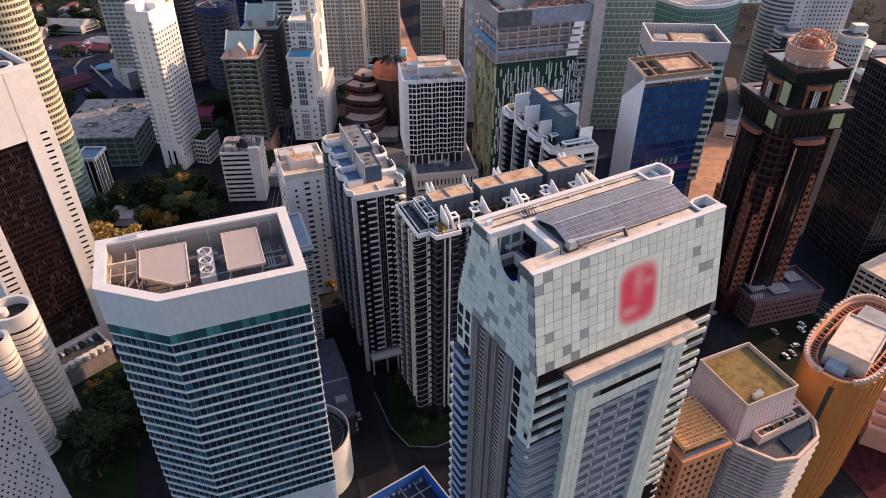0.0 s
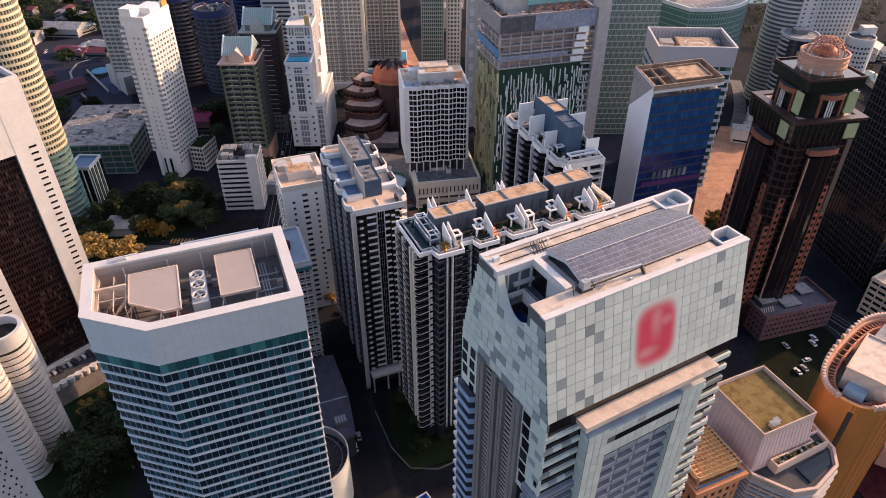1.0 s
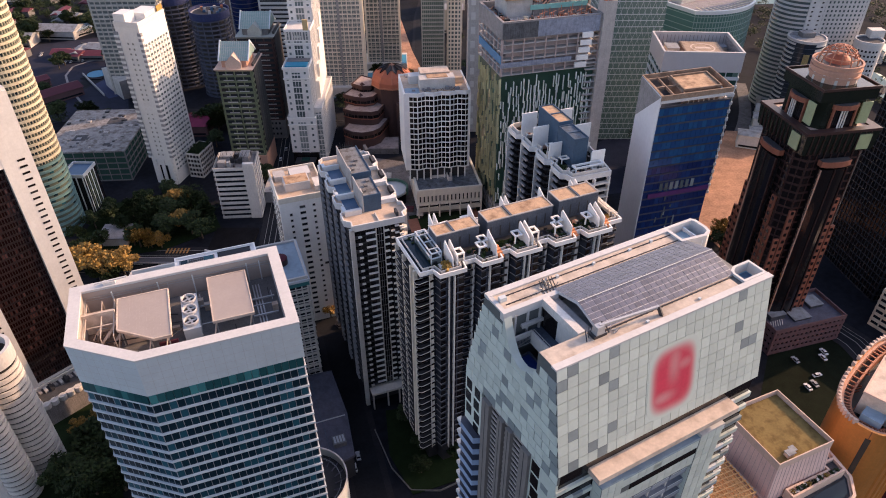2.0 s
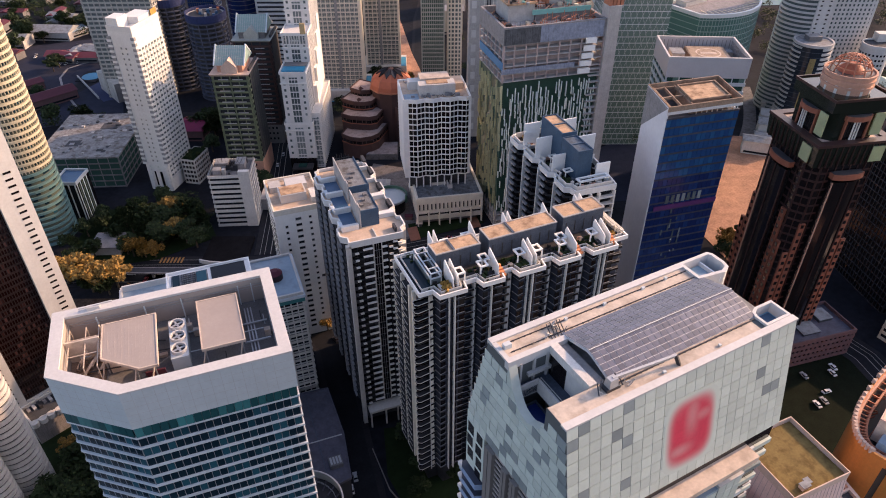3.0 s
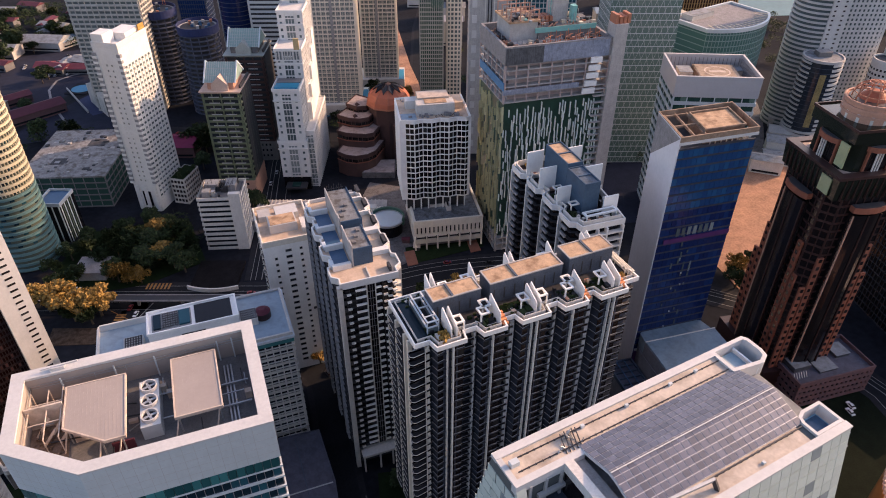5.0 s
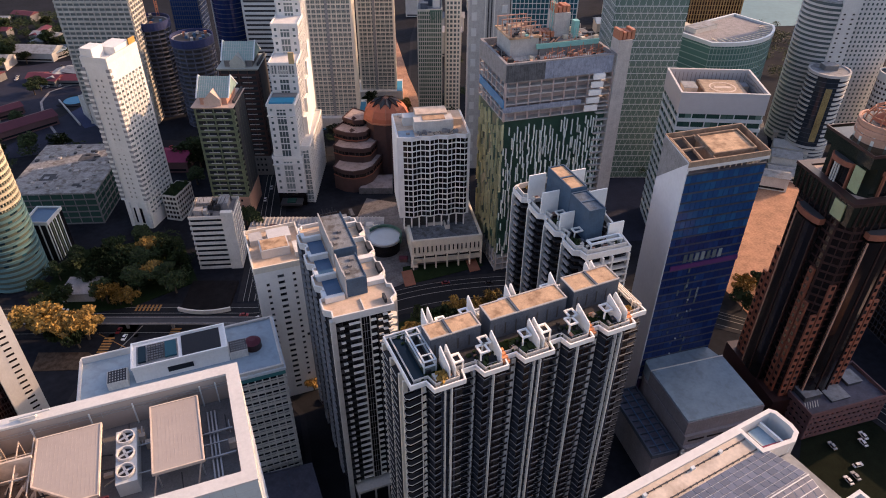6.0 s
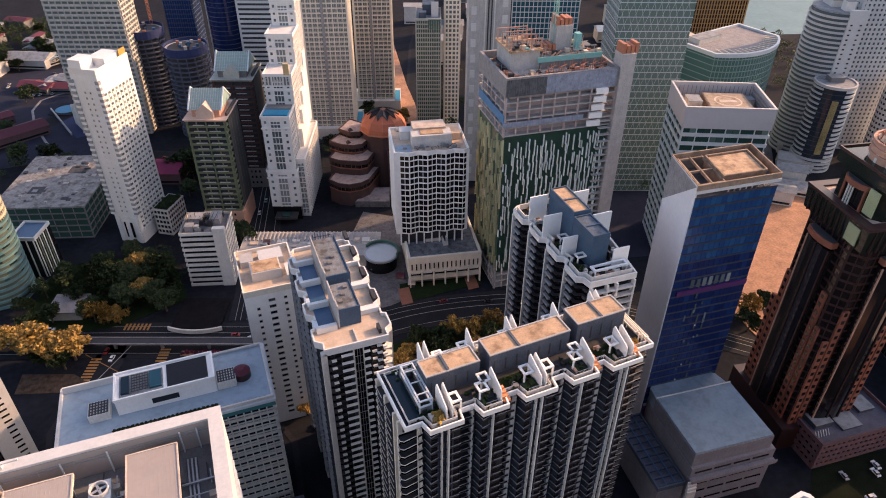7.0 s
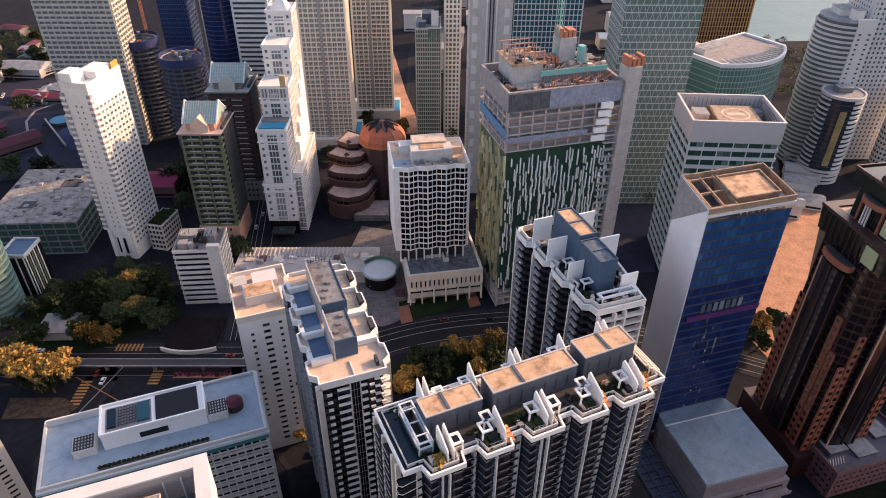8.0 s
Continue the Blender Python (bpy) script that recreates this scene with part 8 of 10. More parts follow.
def green_screen():
    b = thing("construction_tower", "unfinished tower behind a dark green screen with silver strips", "construction site", 182.2, 341.6, -4.5)
    P = rect(54, 36)
    part("core", Geo().prism(offset(P, -0.8), 10, 88), GREENG, b)
    rs = random.Random(11)
    F = faces(P)
    # chains of upright strips, each stepping a little to one side of the one above
    for k, cnt in ((0, 38), (3, 20)):
        f, ln = F[k]
        hs = {}
        for i in range(cnt):
            u, z = ln * (i + 0.5) / cnt, 87.0 - rs.uniform(0, 6)
            while z > 14:
                h = rs.choice((4, 6, 8))
                if rs.random() < 0.72 and 0.4 < u < ln - 0.4:
                    hs.setdefault(h, []).append(at(f, u, z - h))
                z -= h - 0.3 if rs.random() < 0.75 else h + rs.uniform(1, 4)
                u += rs.choice((-0.35, 0.35, 0.35))
                if abs(u - ln * (i + 0.5) / cnt) > 1.2:
                    u = ln * (i + 0.5) / cnt
        for h, pl in hs.items():
            me = Geo().box(-0.15, -0.14, 0, 0.15, 0.9, h).mesh("screen_strip", STRIPW if k == 0 else GILT)
            rs.shuffle(pl)
            repeat("screen_strip", me, b, pl, most=12)
    for k in (0, 3):
        f, ln = F[k]
        n = 12 if k == 0 else 8
        g = Geo()
        for i in range(n + 1):
            g.fbox(f, ln * i / n - 0.25, ln * i / n + 0.25, 0, 12, -0.6, 0.0)
        part("ground_frame", g, CONC, b)
    for z in (0.5, 4.2, 8, 88, 92.0, 96.0, 100.0, 104.0):
        part("floor_slab", Geo().prism(offset(P, 0.1), z, z + 0.55), CONC, b)
    part("floor_core", Geo().prism(offset(P, -3.5), 0, 108), DUSTP, b)
    repeat("edge_column", Geo().box(-0.3, -0.1, 0, 0.3, 0.7, 20).mesh("edge_column", DUSTP), b, [at(F[k][0], F[k][1] * i / c, 88) for k, c in ((0, 9), (3, 6)) for i in range(c + 1)])
    g = Geo()
    for k, c in ((0, 18), (3, 12)):
        for z in (90.2, 94.2, 98.2, 102.2):
            g.fbox(F[k][0], 0, F[k][1], z, z + 0.12, -0.1, 0.0)
    part("edge_rail", g, DUSTP, b)
    part("blue_netting", Geo().box(-27.6, -18.6, 92.6, 12, -18.3, 95.2), NETG, b, "grey-blue safety netting")
    part("blue_netting", Geo().box(-27.6, -18.6, 94.6, -27.2, 16, 98.8), TARP, b, "blue safety netting")
    # tarpaulins in bright white that stands for sun glare
    for i in range(5):
        part("tarpaulin", Geo().prism([(14 + 0.7 * i, -19.4), (20.4 + 0.5 * i, -19.9), (20.4 + 0.5 * i, -18.2), (14 + 0.7 * i, -18.4)], 89.0 + 3.9 * i, 91.6 + 3.9 * i), BRIGHT, b, "pale tarpaulin, sun glare in its white colour")
    part("crown_wall", Geo().ring(offset(P, 0.3), offset(P, -1.0), 107, 116.0), CONCM, b, "bare concrete crown wall")
    part("crown_glass", Geo().box(-26.9, -18.5, 107.4, -8, -18.25, 115.2), CROWNN, b, "dark mottled crown cladding")
    part("crown_glass", Geo().box(-8, -18.5, 107.4, 26, -18.25, 115.4), NETG, b)
    part("roof_deck", Geo().prism(offset(P, -0.9), 108, 112.4), CONCD, b)
    part("concrete_strip", Geo().box(27.3, -19.5, 0, 34.0, -12, 122), CONC, b, "tall concrete shear wall")
    repeat("strip_slab", Geo().box(21, -18.8, 0, 27.3, -15, 0.6).mesh("strip_slab", CONC), b, [Matrix.Translation((0, 0, 3.6 * k)) for k in range(26)])
    part("roof_storey", Geo().box(-19, -9, 112.4, 22, 12, 113.4), CONC, b)
    part("roof_storey", Geo().box(-20, -4, 113.4, -6, 14, 122), CONC, b)
    part("roof_slab", Geo().box(-21, -5, 122, -5, 15, 122.8), ROOFR, b)
    part("roof_storey", Geo().box(-6, -6, 113.4, 24, 10, 119), CONCD, b)
    part("blue_screen", Geo().box(-8, -6.4, 117, 24, -6.0, 119.4), LEAFT, b, "teal site screen")
    part("lift_core", Geo().box(4, 2, 119, 12, 10, 130), CONC, b)
    g = Geo()
    for x in (-20, -15.2, -10.4, -5.8):
        for y in (-4, 2, 8, 14):
            g.bar((x, y, 122.8), (x, y, 127.6), 0.45)
    for y in (-4, 2, 8, 14):
        g.bar((-20.4, y, 127.4), (-5.4, y, 127.4), 0.5, 0.4)
    part("open_storey", g, SALMON, b, "open storey of rust-coloured columns and beams")
    g = Geo()
    for i in range(18):
        x, y = -6 + 1.7 * i, -14.5 + (i % 3) * 1.1
        g.bar((x, y, 112.4), (x, y, 117.5 + (i % 4)), 0.22).bar((x, y, 115), (x + 1.7, y, 115), 0.18).bar((x, y, 117.2), (x + 1.7, y + 0.8, 117.2), 0.18)
    part("edge_scaffold", g, TERRA, b, "rust-coloured edge scaffold")
    part("teal_hoist", Geo().box(12.6, -1.6, 113.4, 15.2, 1.6, 127), LEAFT, b, "teal hoist mast")
    rs = random.Random(14)
    for i in range(60):
        x, y, z = rs.uniform(-25, 24), rs.uniform(-16, 14), rs.choice((112.5, 113.4, 122.8, 119.2))
        if z > 120 and not -20 < x < -6:
            z = 113.4
        w, d, h = rs.uniform(0.6, 2.6), rs.uniform(0.6, 2.2), rs.uniform(0.5, 2.2)
        if z == 119.2 and not (-6 < x < 24 and -6 < y < 10):
            z = 112.4
        part("site_material", Geo().box(x, y, z, x + w, y + d, z + h), rs.choice((SALMON, CONC, TERRA, DKSTEEL, STEEL, LEAFT)), b)
    for x, y, z in ((8, 6, 130), (31.4, -15.4, 122), (0, 4, 119)):
        for i in range(4):
            part("formwork", Geo().box(x - 4 + 2.1 * i, y - 3, z, x - 2.4 + 2.1 * i, y + 3, z + rs.uniform(2.5, 4.5)), TERRA, b, "orange climbing formwork")
    for nm, mt, cnt in (("site_timber", SALMON, 70), ("site_steel", DKSTEEL, 70), ("site_board", CREAM, 40), ("scaffold", STEEL, 60)):
        g = Geo()
        for i in range(cnt):
            x, y = rs.uniform(-25, 25), rs.uniform(-16, 15)
            z = 122.8 if -20 < x < -7 and -4 < y < 13 else (119.0 if -6 < x < 23 and -6 < y < 9 else 112.4)
            if nm == "scaffold":
                g.bar((x, y, z), (x, y, z + rs.uniform(2, 5)), 0.18).bar((x, y, z + 2), (min(x + 3, 26), y, z + 2), 0.15)
            elif nm == "site_timber":
                g.bar((x, y, z + 0.2), (x + rs.uniform(-2.5, 2.5), y + rs.uniform(-2, 2), z + rs.uniform(0.3, 2.5)), 0.55)
            else:
                g.box(x, y, z, x + rs.uniform(0.8, 3.4), y + rs.uniform(0.6, 2.6), z + rs.uniform(0.3, 2.2))
        part(nm, g, mt, b, kind="stuff")
    c = thing("tower_crane", "slender pale tower crane on the unfinished roof", "crane", 186, 345, 20, 119)
    g = Geo()
    for i in range(12):
        z = 2.5 * i
        for a, d in (((-0.8, -0.8), (0.8, -0.8)), ((0.8, -0.8), (0.8, 0.8)), ((0.8, 0.8), (-0.8, 0.8)), ((-0.8, 0.8), (-0.8, -0.8))):
            g.bar((*a, z), (*a, z + 2.5), 0.18)
            g.bar((*a, z), (*d, z + 2.5), 0.1)
    part("mast", g, LEAFT, c)
    part("cab", Geo().box(-1, -1.2, 30, 1, 1.2, 32), WHITE, c)
    g = Geo()
    for s in (-0.6, 0.6):
        g.bar((-10, s, 32), (34, s, 36), 0.18)
    g.bar((-10, 0, 33.5), (34, 0, 37), 0.18)
    part("jib", g, WHITE2, c)


def helipad_block():
    P = rect(43, 33)
    b = block("helipad_block", "grey office block with green glazing and a beige helipad", "office block", 278.7, 329, -24, P, 0, 79, 4.9, CONCD, 0.3, CONC,
              band=(1.9, 0.5), pier=(7.2, 0.5, 0.3), core=G_GREEN, wall=PANEL, sides=(0, 3), panes=(3.6, 2.8, 2.0, G_GREEN))
    parapet(b, offset(P, 0.6), 78.6, 89.6, 0.7, GREYW, "screen_wall", "plain grey screen wall")
    part("coping", Geo().ring(offset(P, 0.75), offset(P, -0.3), 89.6, 90.1), WHITE, b)
    part("pad", Geo().box(-7, -10, 79.3, 15, 12, 86), RUSTB, b)
    part("pad_top", Geo().box(-6.4, -9.4, 86, 14.4, 11.4, 86.2), PADB, b, "beige helipad")
    g = Geo()
    for i in range(19):
        g.bar((-20 + 2.2 * i, 15.2, 79.3), (-20 + 2.2 * i, 15.2, 88.8), 0.3).bar((20.6, -14.6 + 1.6 * i, 79.3), (20.6, -14.6 + 1.6 * i, 88.8), 0.3)
    part("screen_post", g, CONCM, b, "row of steel posts inside the screen", kind="stuff")
    part("pad_circle", Geo().ring(circle(4, 1, 7, 36), circle(4, 1, 6.2, 36), 86.2, 86.26), LEDGE, b)
    part("pad_cross", Geo().box(-0.4, -0.4, 86.2, 8.4, 2.4, 86.27), LEDGE, b)
    plant(b, [(-13, 3, 79.3, 7, 9, 7), (17.5, 10, 79.3, 5, 6, 5), (-13, -9, 79.3, 6, 5, 4)], LEDGE)


def others():
    # white block with a row of horizontal windows
    P = rect(22, 19)
    b = block("white_block", "white ten-storey block with dark window strips and rooftop tanks", "office block", 18, 389, -16, P, 0, 32, 3.3, CONCD, 1.6, WHITE2,
              band=(1.6, 0.5), core=G_DARK, wall=WHITE2, sides=(0, 1), pier=(30, 0.3, 0.2))
    part("stair_wall", Geo().box(5.4, -10.6, 0, 11.4, -8, 36), WHITE2, b, "blank white stair wall")
    plant(b, [(-5, 2, 32.3, 7, 6, 4), (5, 3, 32.3, 5, 8, 3.4), (-7, -5, 32.3, 4, 4, 3)], CONCM)
    rs = random.Random(29)
    for i in range(16):
        x, y = rs.uniform(-9, 7), rs.uniform(-7, 7)
        part("roof_unit", Geo().box(x, y, 32.3, x + rs.uniform(0.8, 2.4), y + rs.uniform(0.8, 2.4), 33 + rs.uniform(0, 2.6)), (DKSTEEL, CHAR, STEEL)[i % 3], b)
    g = Geo()
    for i in range(8):
        g.bar((-9 + 2.2 * i, 0, 32.3), (-9 + 2.2 * i, 0.5, 37 + (i % 3)), 0.2)
        g.bar((-9 + 2 * i, -3, 36), (-8 + 2 * i, 5, 36.5), 0.2)
    part("roof_steelwork", g, DKSTEEL, b)
    # curved banded tower
    b = thing("curved_tower", "cream curved tower with continuous balcony bands and teal lower floors", "apartment tower", -86.5, 409, 0)
    # olive core glass, likewise lightened for haze
    part("shaft", Geo().cyl(0, 0, 14.0, 0, 150, 40), glass("olive_haze_glass", (0.09, 0.105, 0.085), (0.24, 0.25, 0.2), share=0.6), b)
    for nm, mt, k0, k1 in (("teal_band", mk("teal_band", (0.09, 0.19, 0.20), 0.6, 0.15, 4, 0.1, rnd=0.1), 0, 14), ("cream_band", YELC, 14, 45)):
        me = Geo().ring(circle(0, 0, 15.0, 44), circle(0, 0, 13.7, 44), 0, 1.25).mesh("balcony_band", mt)
        repeat("balcony_band", me, b, [Matrix.Translation((0, 0, 1 + 3.3 * k)) for k in range(k0, k1)])
    g = Geo()
    for a in np.arange(-2.6, 1.0, 0.115):
        g.bar((14.5 * math.cos(a), 14.5 * math.sin(a), 46), (14.5 * math.cos(a), 14.5 * math.sin(a), 149), 0.42)
    part("balcony_post", g, YELC, b, kind="stuff")
    repeat("window_pane", Geo().box(-1.1, -0.1, 0, 1.1, 0.2, 1.5).mesh("window_pane", G_TEAL), b, [pose(14.05 * math.cos(a), 14.05 * math.sin(a), 2.8 + 3.3 * k, 0, 0, math.degrees(a) + 90) for k in range(4, 32) for a in np.arange(-2.4, 0.7, 0.17) if (k * 7 + int(a * 30)) % 3 == 0], most=80)
    # small office with striped side
    b = thing("small_office", "small dark office with white and green striped side", "office block", -70.2, 427.3, -21)
    part("wall", Geo().prism(rect(13, 16), 0, 24), G_BLACK, b)
    part("roof_deck", Geo().prism(rect(12, 15), 24, 24.3), POOLD, b)
    parapet(b, rect(13.4, 16.4), 23.4, 25.4, 0.6, PANEL)
    repeat("stripe", Geo().box(-0.35, -0.25, 0, 0.35, 0.2, 23.4).mesh("stripe", STRIPW), b, [at(faces(rect(13, 16))[k][0], u, 0) for k in (0, 1) for u in (0.8, 4.6, 8.4, 12.2)])
    repeat("green_strip", Geo().box(-0.5, -0.18, 0, 0.5, 0.2, 23).mesh("green_strip", GREENP), b, [at(faces(rect(13, 16))[1][0], u, 0) for u in (2.8, 6.6, 10.4)])
    # market car park
    b = thing("parking_hall", "broad car park hall with a patched grey roof", "car park", -61, 487, -17)
    P = rect(51, 62)
    clad(b, P, 0, 20.5, 4, (0.8, 0.3), (6, 0.4, 0.3), G_GREEN, CONCD, most=5)
    part("roof", Geo().prism(offset(P, 0.4), 20.5, 21.5), PATCHR, b, "patched grey roof")
    rs = random.Random(20)
    for i in range(45):
        x, y = rs.uniform(-24, 22), rs.uniform(-29, 28)
        part("roof_patch", Geo().box(x, y, 21.5, x + rs.uniform(1, 4), y + rs.uniform(1, 3), 21.6 + rs.uniform(0.02, 0.9)), rs.choice((PATCHR, ROOFG, CONC, ROOFK, ROOFK)), b)
    part("roof_well", Geo().box(-12, -16, 21.5, -4, -8, 21.62), ROOFK, b)
    part("roof_well", Geo().box(2, 8, 21.5, 12, 17, 21.62), ROOFK, b)
    # cream balcony tower behind the white tower
    P = rect(50, 22)
    b = block("balcony_tower", "tall weathered cream tower with rows of deep balconies", "apartment tower", -30, 603, -20, P, 0, 110, 3.3, band=(1.15, 0.8), pier=(4.2, 0.5, 0.95), core=G_HAZE, wall=BALC)
    repeat("balcony_lip", Geo().box(-1.7, -1.1, 0, 1.7, -0.75, 1.0).mesh("balcony_lip", BALC), b, [at(faces(P)[0][0], 2.1 + 4.17 * i, 0.6 + 3.3 * k) for k in range(33) for i in range(12)], "projecting balcony front", 24)
    # two round towers under netting
    for x, y, r, z in ((26, 577, 14.5, 66), (0, 606, 13.5, 72)):
        b = thing("round_tower", "unfinished round tower with bare floors and blue netting at the top", "construction site", x, y)
        part("core", Geo().cyl(0, 0, r - 2.2, 0, z - 2, 32), CHAR, b)
        me = Geo().ring(circle(0, 0, r, 36), circle(0, 0, r - 2.6, 36), 0, 0.7).mesh("floor_slab", NETD)
        repeat("floor_slab", me, b, [Matrix.Translation((0, 0, 3.3 * k)) for k in range(int(z / 3.3))])
        repeat("column", Geo().box(-0.4, -0.4, 0, 0.4, 0.4, z - 3).mesh("column", NETD), b, [pose((r - 0.5) * math.cos(a), (r - 0.5) * math.sin(a), 0) for a in np.arange(0, 6.28, 0.42)])
        part("netting", Geo().ring(circle(0, 0, r + 0.5, 36), circle(0, 0, r - 0.1, 36), z - 5.5, z), NETTING, b, "dark blue safety netting")
        part("roof_deck", Geo().cyl(0, 0, r - 0.3, z - 3, z - 2.2, 32), CONC, b)
        rs = random.Random(int(x) + 3)
        for i in range(14):
            a, q = rs.uniform(0, 6.28), rs.uniform(0, r - 3)
            part("site_material", Geo().box(q * math.cos(a), q * math.sin(a), z - 2.2, q * math.cos(a) + 2, q * math.sin(a) + 1.5, z + rs.uniform(-1, 1.5)), rs.choice((TERRA, POOLD, CONC, DKSTEEL)), b)
    c = thing("tower_crane", "orange tower crane mast beside the round towers", "crane", 6, 618, 0, 69)
    g = Geo()
    for i in range(10):
        for p, q in (((-0.9, -0.9), (0.9, 0.9)), ((0.9, -0.9), (-0.9, 0.9))):
            g.bar((*p, 3 * i), (*q, 3 * i + 3), 0.25)
            g.bar((*p, 3 * i), (*p, 3 * i + 3), 0.3)
            g.bar((*q, 3 * i), (*q, 3 * i + 3), 0.3)
    part("mast", g, TERRA, c)
    part("boom", Geo().bar((0, 0, 30), (22, 16, 44), 1.0), WHITE2, c)
    # dark blue and striped towers further back
    P = rect(22, 22)
    block("dark_tower", "dark blue gridded glass tower", "office tower", 30, 668, -20, P, 0, 92, 3.6, band=(0.5, 0.15), pier=(1.8, 0.2, 0.25), core=G_BLUE, wall=SLATE)
    b = thing("round_glass_tower", "dark blue rounded tower with fine pale floor lines", "office tower", 60, 646, 0)
    part("shaft", Geo().cyl(0, 0, 13, 0, 94, 40), G_BLUE, b)
    repeat("floor_line", Geo().ring(circle(0, 0, 13.2, 40), circle(0, 0, 12.7, 40), 0, 0.5).mesh("floor_line", SLATE), b, [Matrix.Translation((0, 0, 3.6 * k)) for k in range(26)])
    part("edge_fin", Geo().box(-13.6, -1.0, 0, -12.8, 1.0, 94), WHITE2, b)
    P = rect(26, 24)
    block("striped_tower", "pale grey tower with dark window stripes", "office tower", 84, 622, -20, P, 0, 98, 3.6, band=(1.9, 0.5), pier=(30, 1.0, 0.6), core=G_DARK, wall=PANEL)
    # paired lattice towers
    for x, y, w, d in ((121, 543, 31, 24), (163, 577, 28, 16)):
        P = rect(w, d)
        b = block("lattice_tower", "tall beige tower with railed balconies and pale windows", "apartment tower", x, y, -18, P, 0, 116, 3.2, band=(0.6, 0.4), pier=(3.4, 0.5, 0.5), core=G_PALE, wall=LIGHTC)
        g = Geo()
        for (f, ln) in faces(P)[:2]:
            for k in range(36):
                g.fbox(f, 0.6, ln - 0.6, 3.2 * k + 1.5, 3.2 * k + 1.62, -0.1, 0.45)
            for i in range(int(ln / 1.13)):
                g.fbox(f, 0.6 + 1.13 * i, 0.7 + 1.13 * i, 0, 116, -0.1, 0.15)
        part("balcony_rail", g, LIGHTC, b, kind="stuff")
        f = faces(P)[0][0]
        part("centre_slot", Geo().box(-0.9, -0.9, 0, 0.9, 0.2, 116), PIERD, b, "", at(f, w * 0.45, 0))
        for u in (0.5, w - 0.5):
            part("corner_pier", Geo().box(-0.6, -0.8, 0, 0.6, 0.4, 116), LIGHTC, b, "", at(f, u, 0))
        part("podium", Geo().prism(offset(P, 5), 0, 9), WHITE2, b)
        part("podium_pool", Geo().box(w / 2 + 0.5, -d / 2 - 4.5, 9, w / 2 + 4.5, d / 2, 9.3), POOL, b, "blue podium pool")
    P = rect(17, 26)
    b = block("slim_tower", "slim grey-green tower with a green glass top corner", "apartment tower", 189.5, 527, -20, P, 0, 84, 3.1, band=(0.8, 0.2), pier=(1.6, 0.45, 0.4), core=G_GREEN, wall=SAGE)
    plant(b, [(0, 3, 84.3, 8, 10, 7), (-4, -8, 84.3, 5, 4, 4)], SLATE)
    part("sign_box", Geo().box(2, -6, 84.3, 7, -4, 94), WHITE, b)
    part("top_corner", Geo().box(0, -13.4, 78, 8.8, -12.6, 84.6), G_GREEN, b)
    P = rect(11, 22)
    block("grid_tower", "slim white tower with square windows", "apartment tower", 208.5, 530, -20, P, 0, 110, 3.2, band=(1.2, 0.2), pier=(2.6, 1.0, 0.3), core=G_PALE, wall=LIGHTC)
    b = thing("grey_tower", "grey rendered tower with white square panels up its edges", "apartment tower", 197.5, 444, -20)
    P = rect(24, 22)
    part("wall", Geo().prism(P, 0, 132), CONC, b)
    f = faces(P)[0][0]
    me = Geo().box(-1.5, -0.3, 0, 1.5, 0.2, 4.6).mesh("white_panel", WHITE)
    repeat("white_panel", me, b, [at(f, u, 6 + 9.4 * k + o) for k in range(13) for u, o in ((3.0, 0), (21.0, 4.5))], "white square panel")
    for u in (9.6, 11.4, 13.2, 15.0):
        part("groove", Geo().box(-0.35, -0.35, 0, 0.35, 0.2, 132), WHITE2 if u in (9.6, 15.0) else CHAR, b, "", at(f, u, 0))
    part("dark_side", Geo().box(12, -11, 0, 12.6, 11, 132), CHAR, b)
    # glass towers behind the building site
    P = rect(52, 26)
    block("glass_tower", "teal glass tower with white mullions", "office tower", 296, 556, -20, P, 0, 96, 4.2, band=(0.6, 0.3), pier=(3.3, 0.5, 0.35), core=G_TEAL, wall=PANEL)
    b = thing("diagrid_tower", "pale green glass tower with a diagonal steel lattice", "office tower", 281, 404, -20)
    P = rect(42, 30)
    part("core", Geo().prism(P, 0, 134), glass("sea_green_glass", (0.06, 0.12, 0.105), (0.20, 0.28, 0.25), share=0.5), b)
    for k in (0, 3):
        f, ln = faces(P)[k]
        g = Geo()
        step = ln / 11
        for i in range(-14, 22):
            for s in (1, -1):
                pts = []
                for j in range(0, 23):
                    u = step * i + s * j * step * 0.5
                    if 0 <= u <= ln:
                        pts.append((u, 6.0 * j))
                for p, q in zip(pts, pts[1:]):
                    g.bar(f @ Vector((p[0], -0.15, p[1])), f @ Vector((q[0], -0.15, q[1])), 0.13)
        part("diagrid", g, PANEL, b, "white diagonal steel lattice")
    repeat("floor_line", Geo().ring(offset(P, 0.1), offset(P, -0.2), 0, 0.45).mesh("floor_line", PANEL), b, [Matrix.Translation((0, 0, 4 * k)) for k in range(34)])
    part("roof_frame", Geo().ring(offset(P, 0.6), offset(P, -1.0), 132, 136), PANEL, b)
    part("roof", Geo().prism(offset(P, -0.6), 133.5, 134.2), ROOFG, b)
    # green rounded office
    b = thing("curved_office", "green glass office with a curved front and pale louvred roof", "office block", 363, 428, 13)
    A = circle(0, 14, 46, 17, 226, 314)
    P = A + [(32, 12), (-32, 12)]
    part("core", Geo().prism(P, 0, 78), glass("sea_teal_glass", (0.08, 0.18, 0.16), (0.19, 0.34, 0.30), share=0.6), b)
    me = Geo().ring(offset(P, 0.4), offset(P, -0.5), 0, 0.5).mesh("floor_band", VERDI)
    repeat("floor_band", me, b, [Matrix.Translation((0, 0, 2 + 3.9 * k)) for k in range(20)])
    g = Geo()
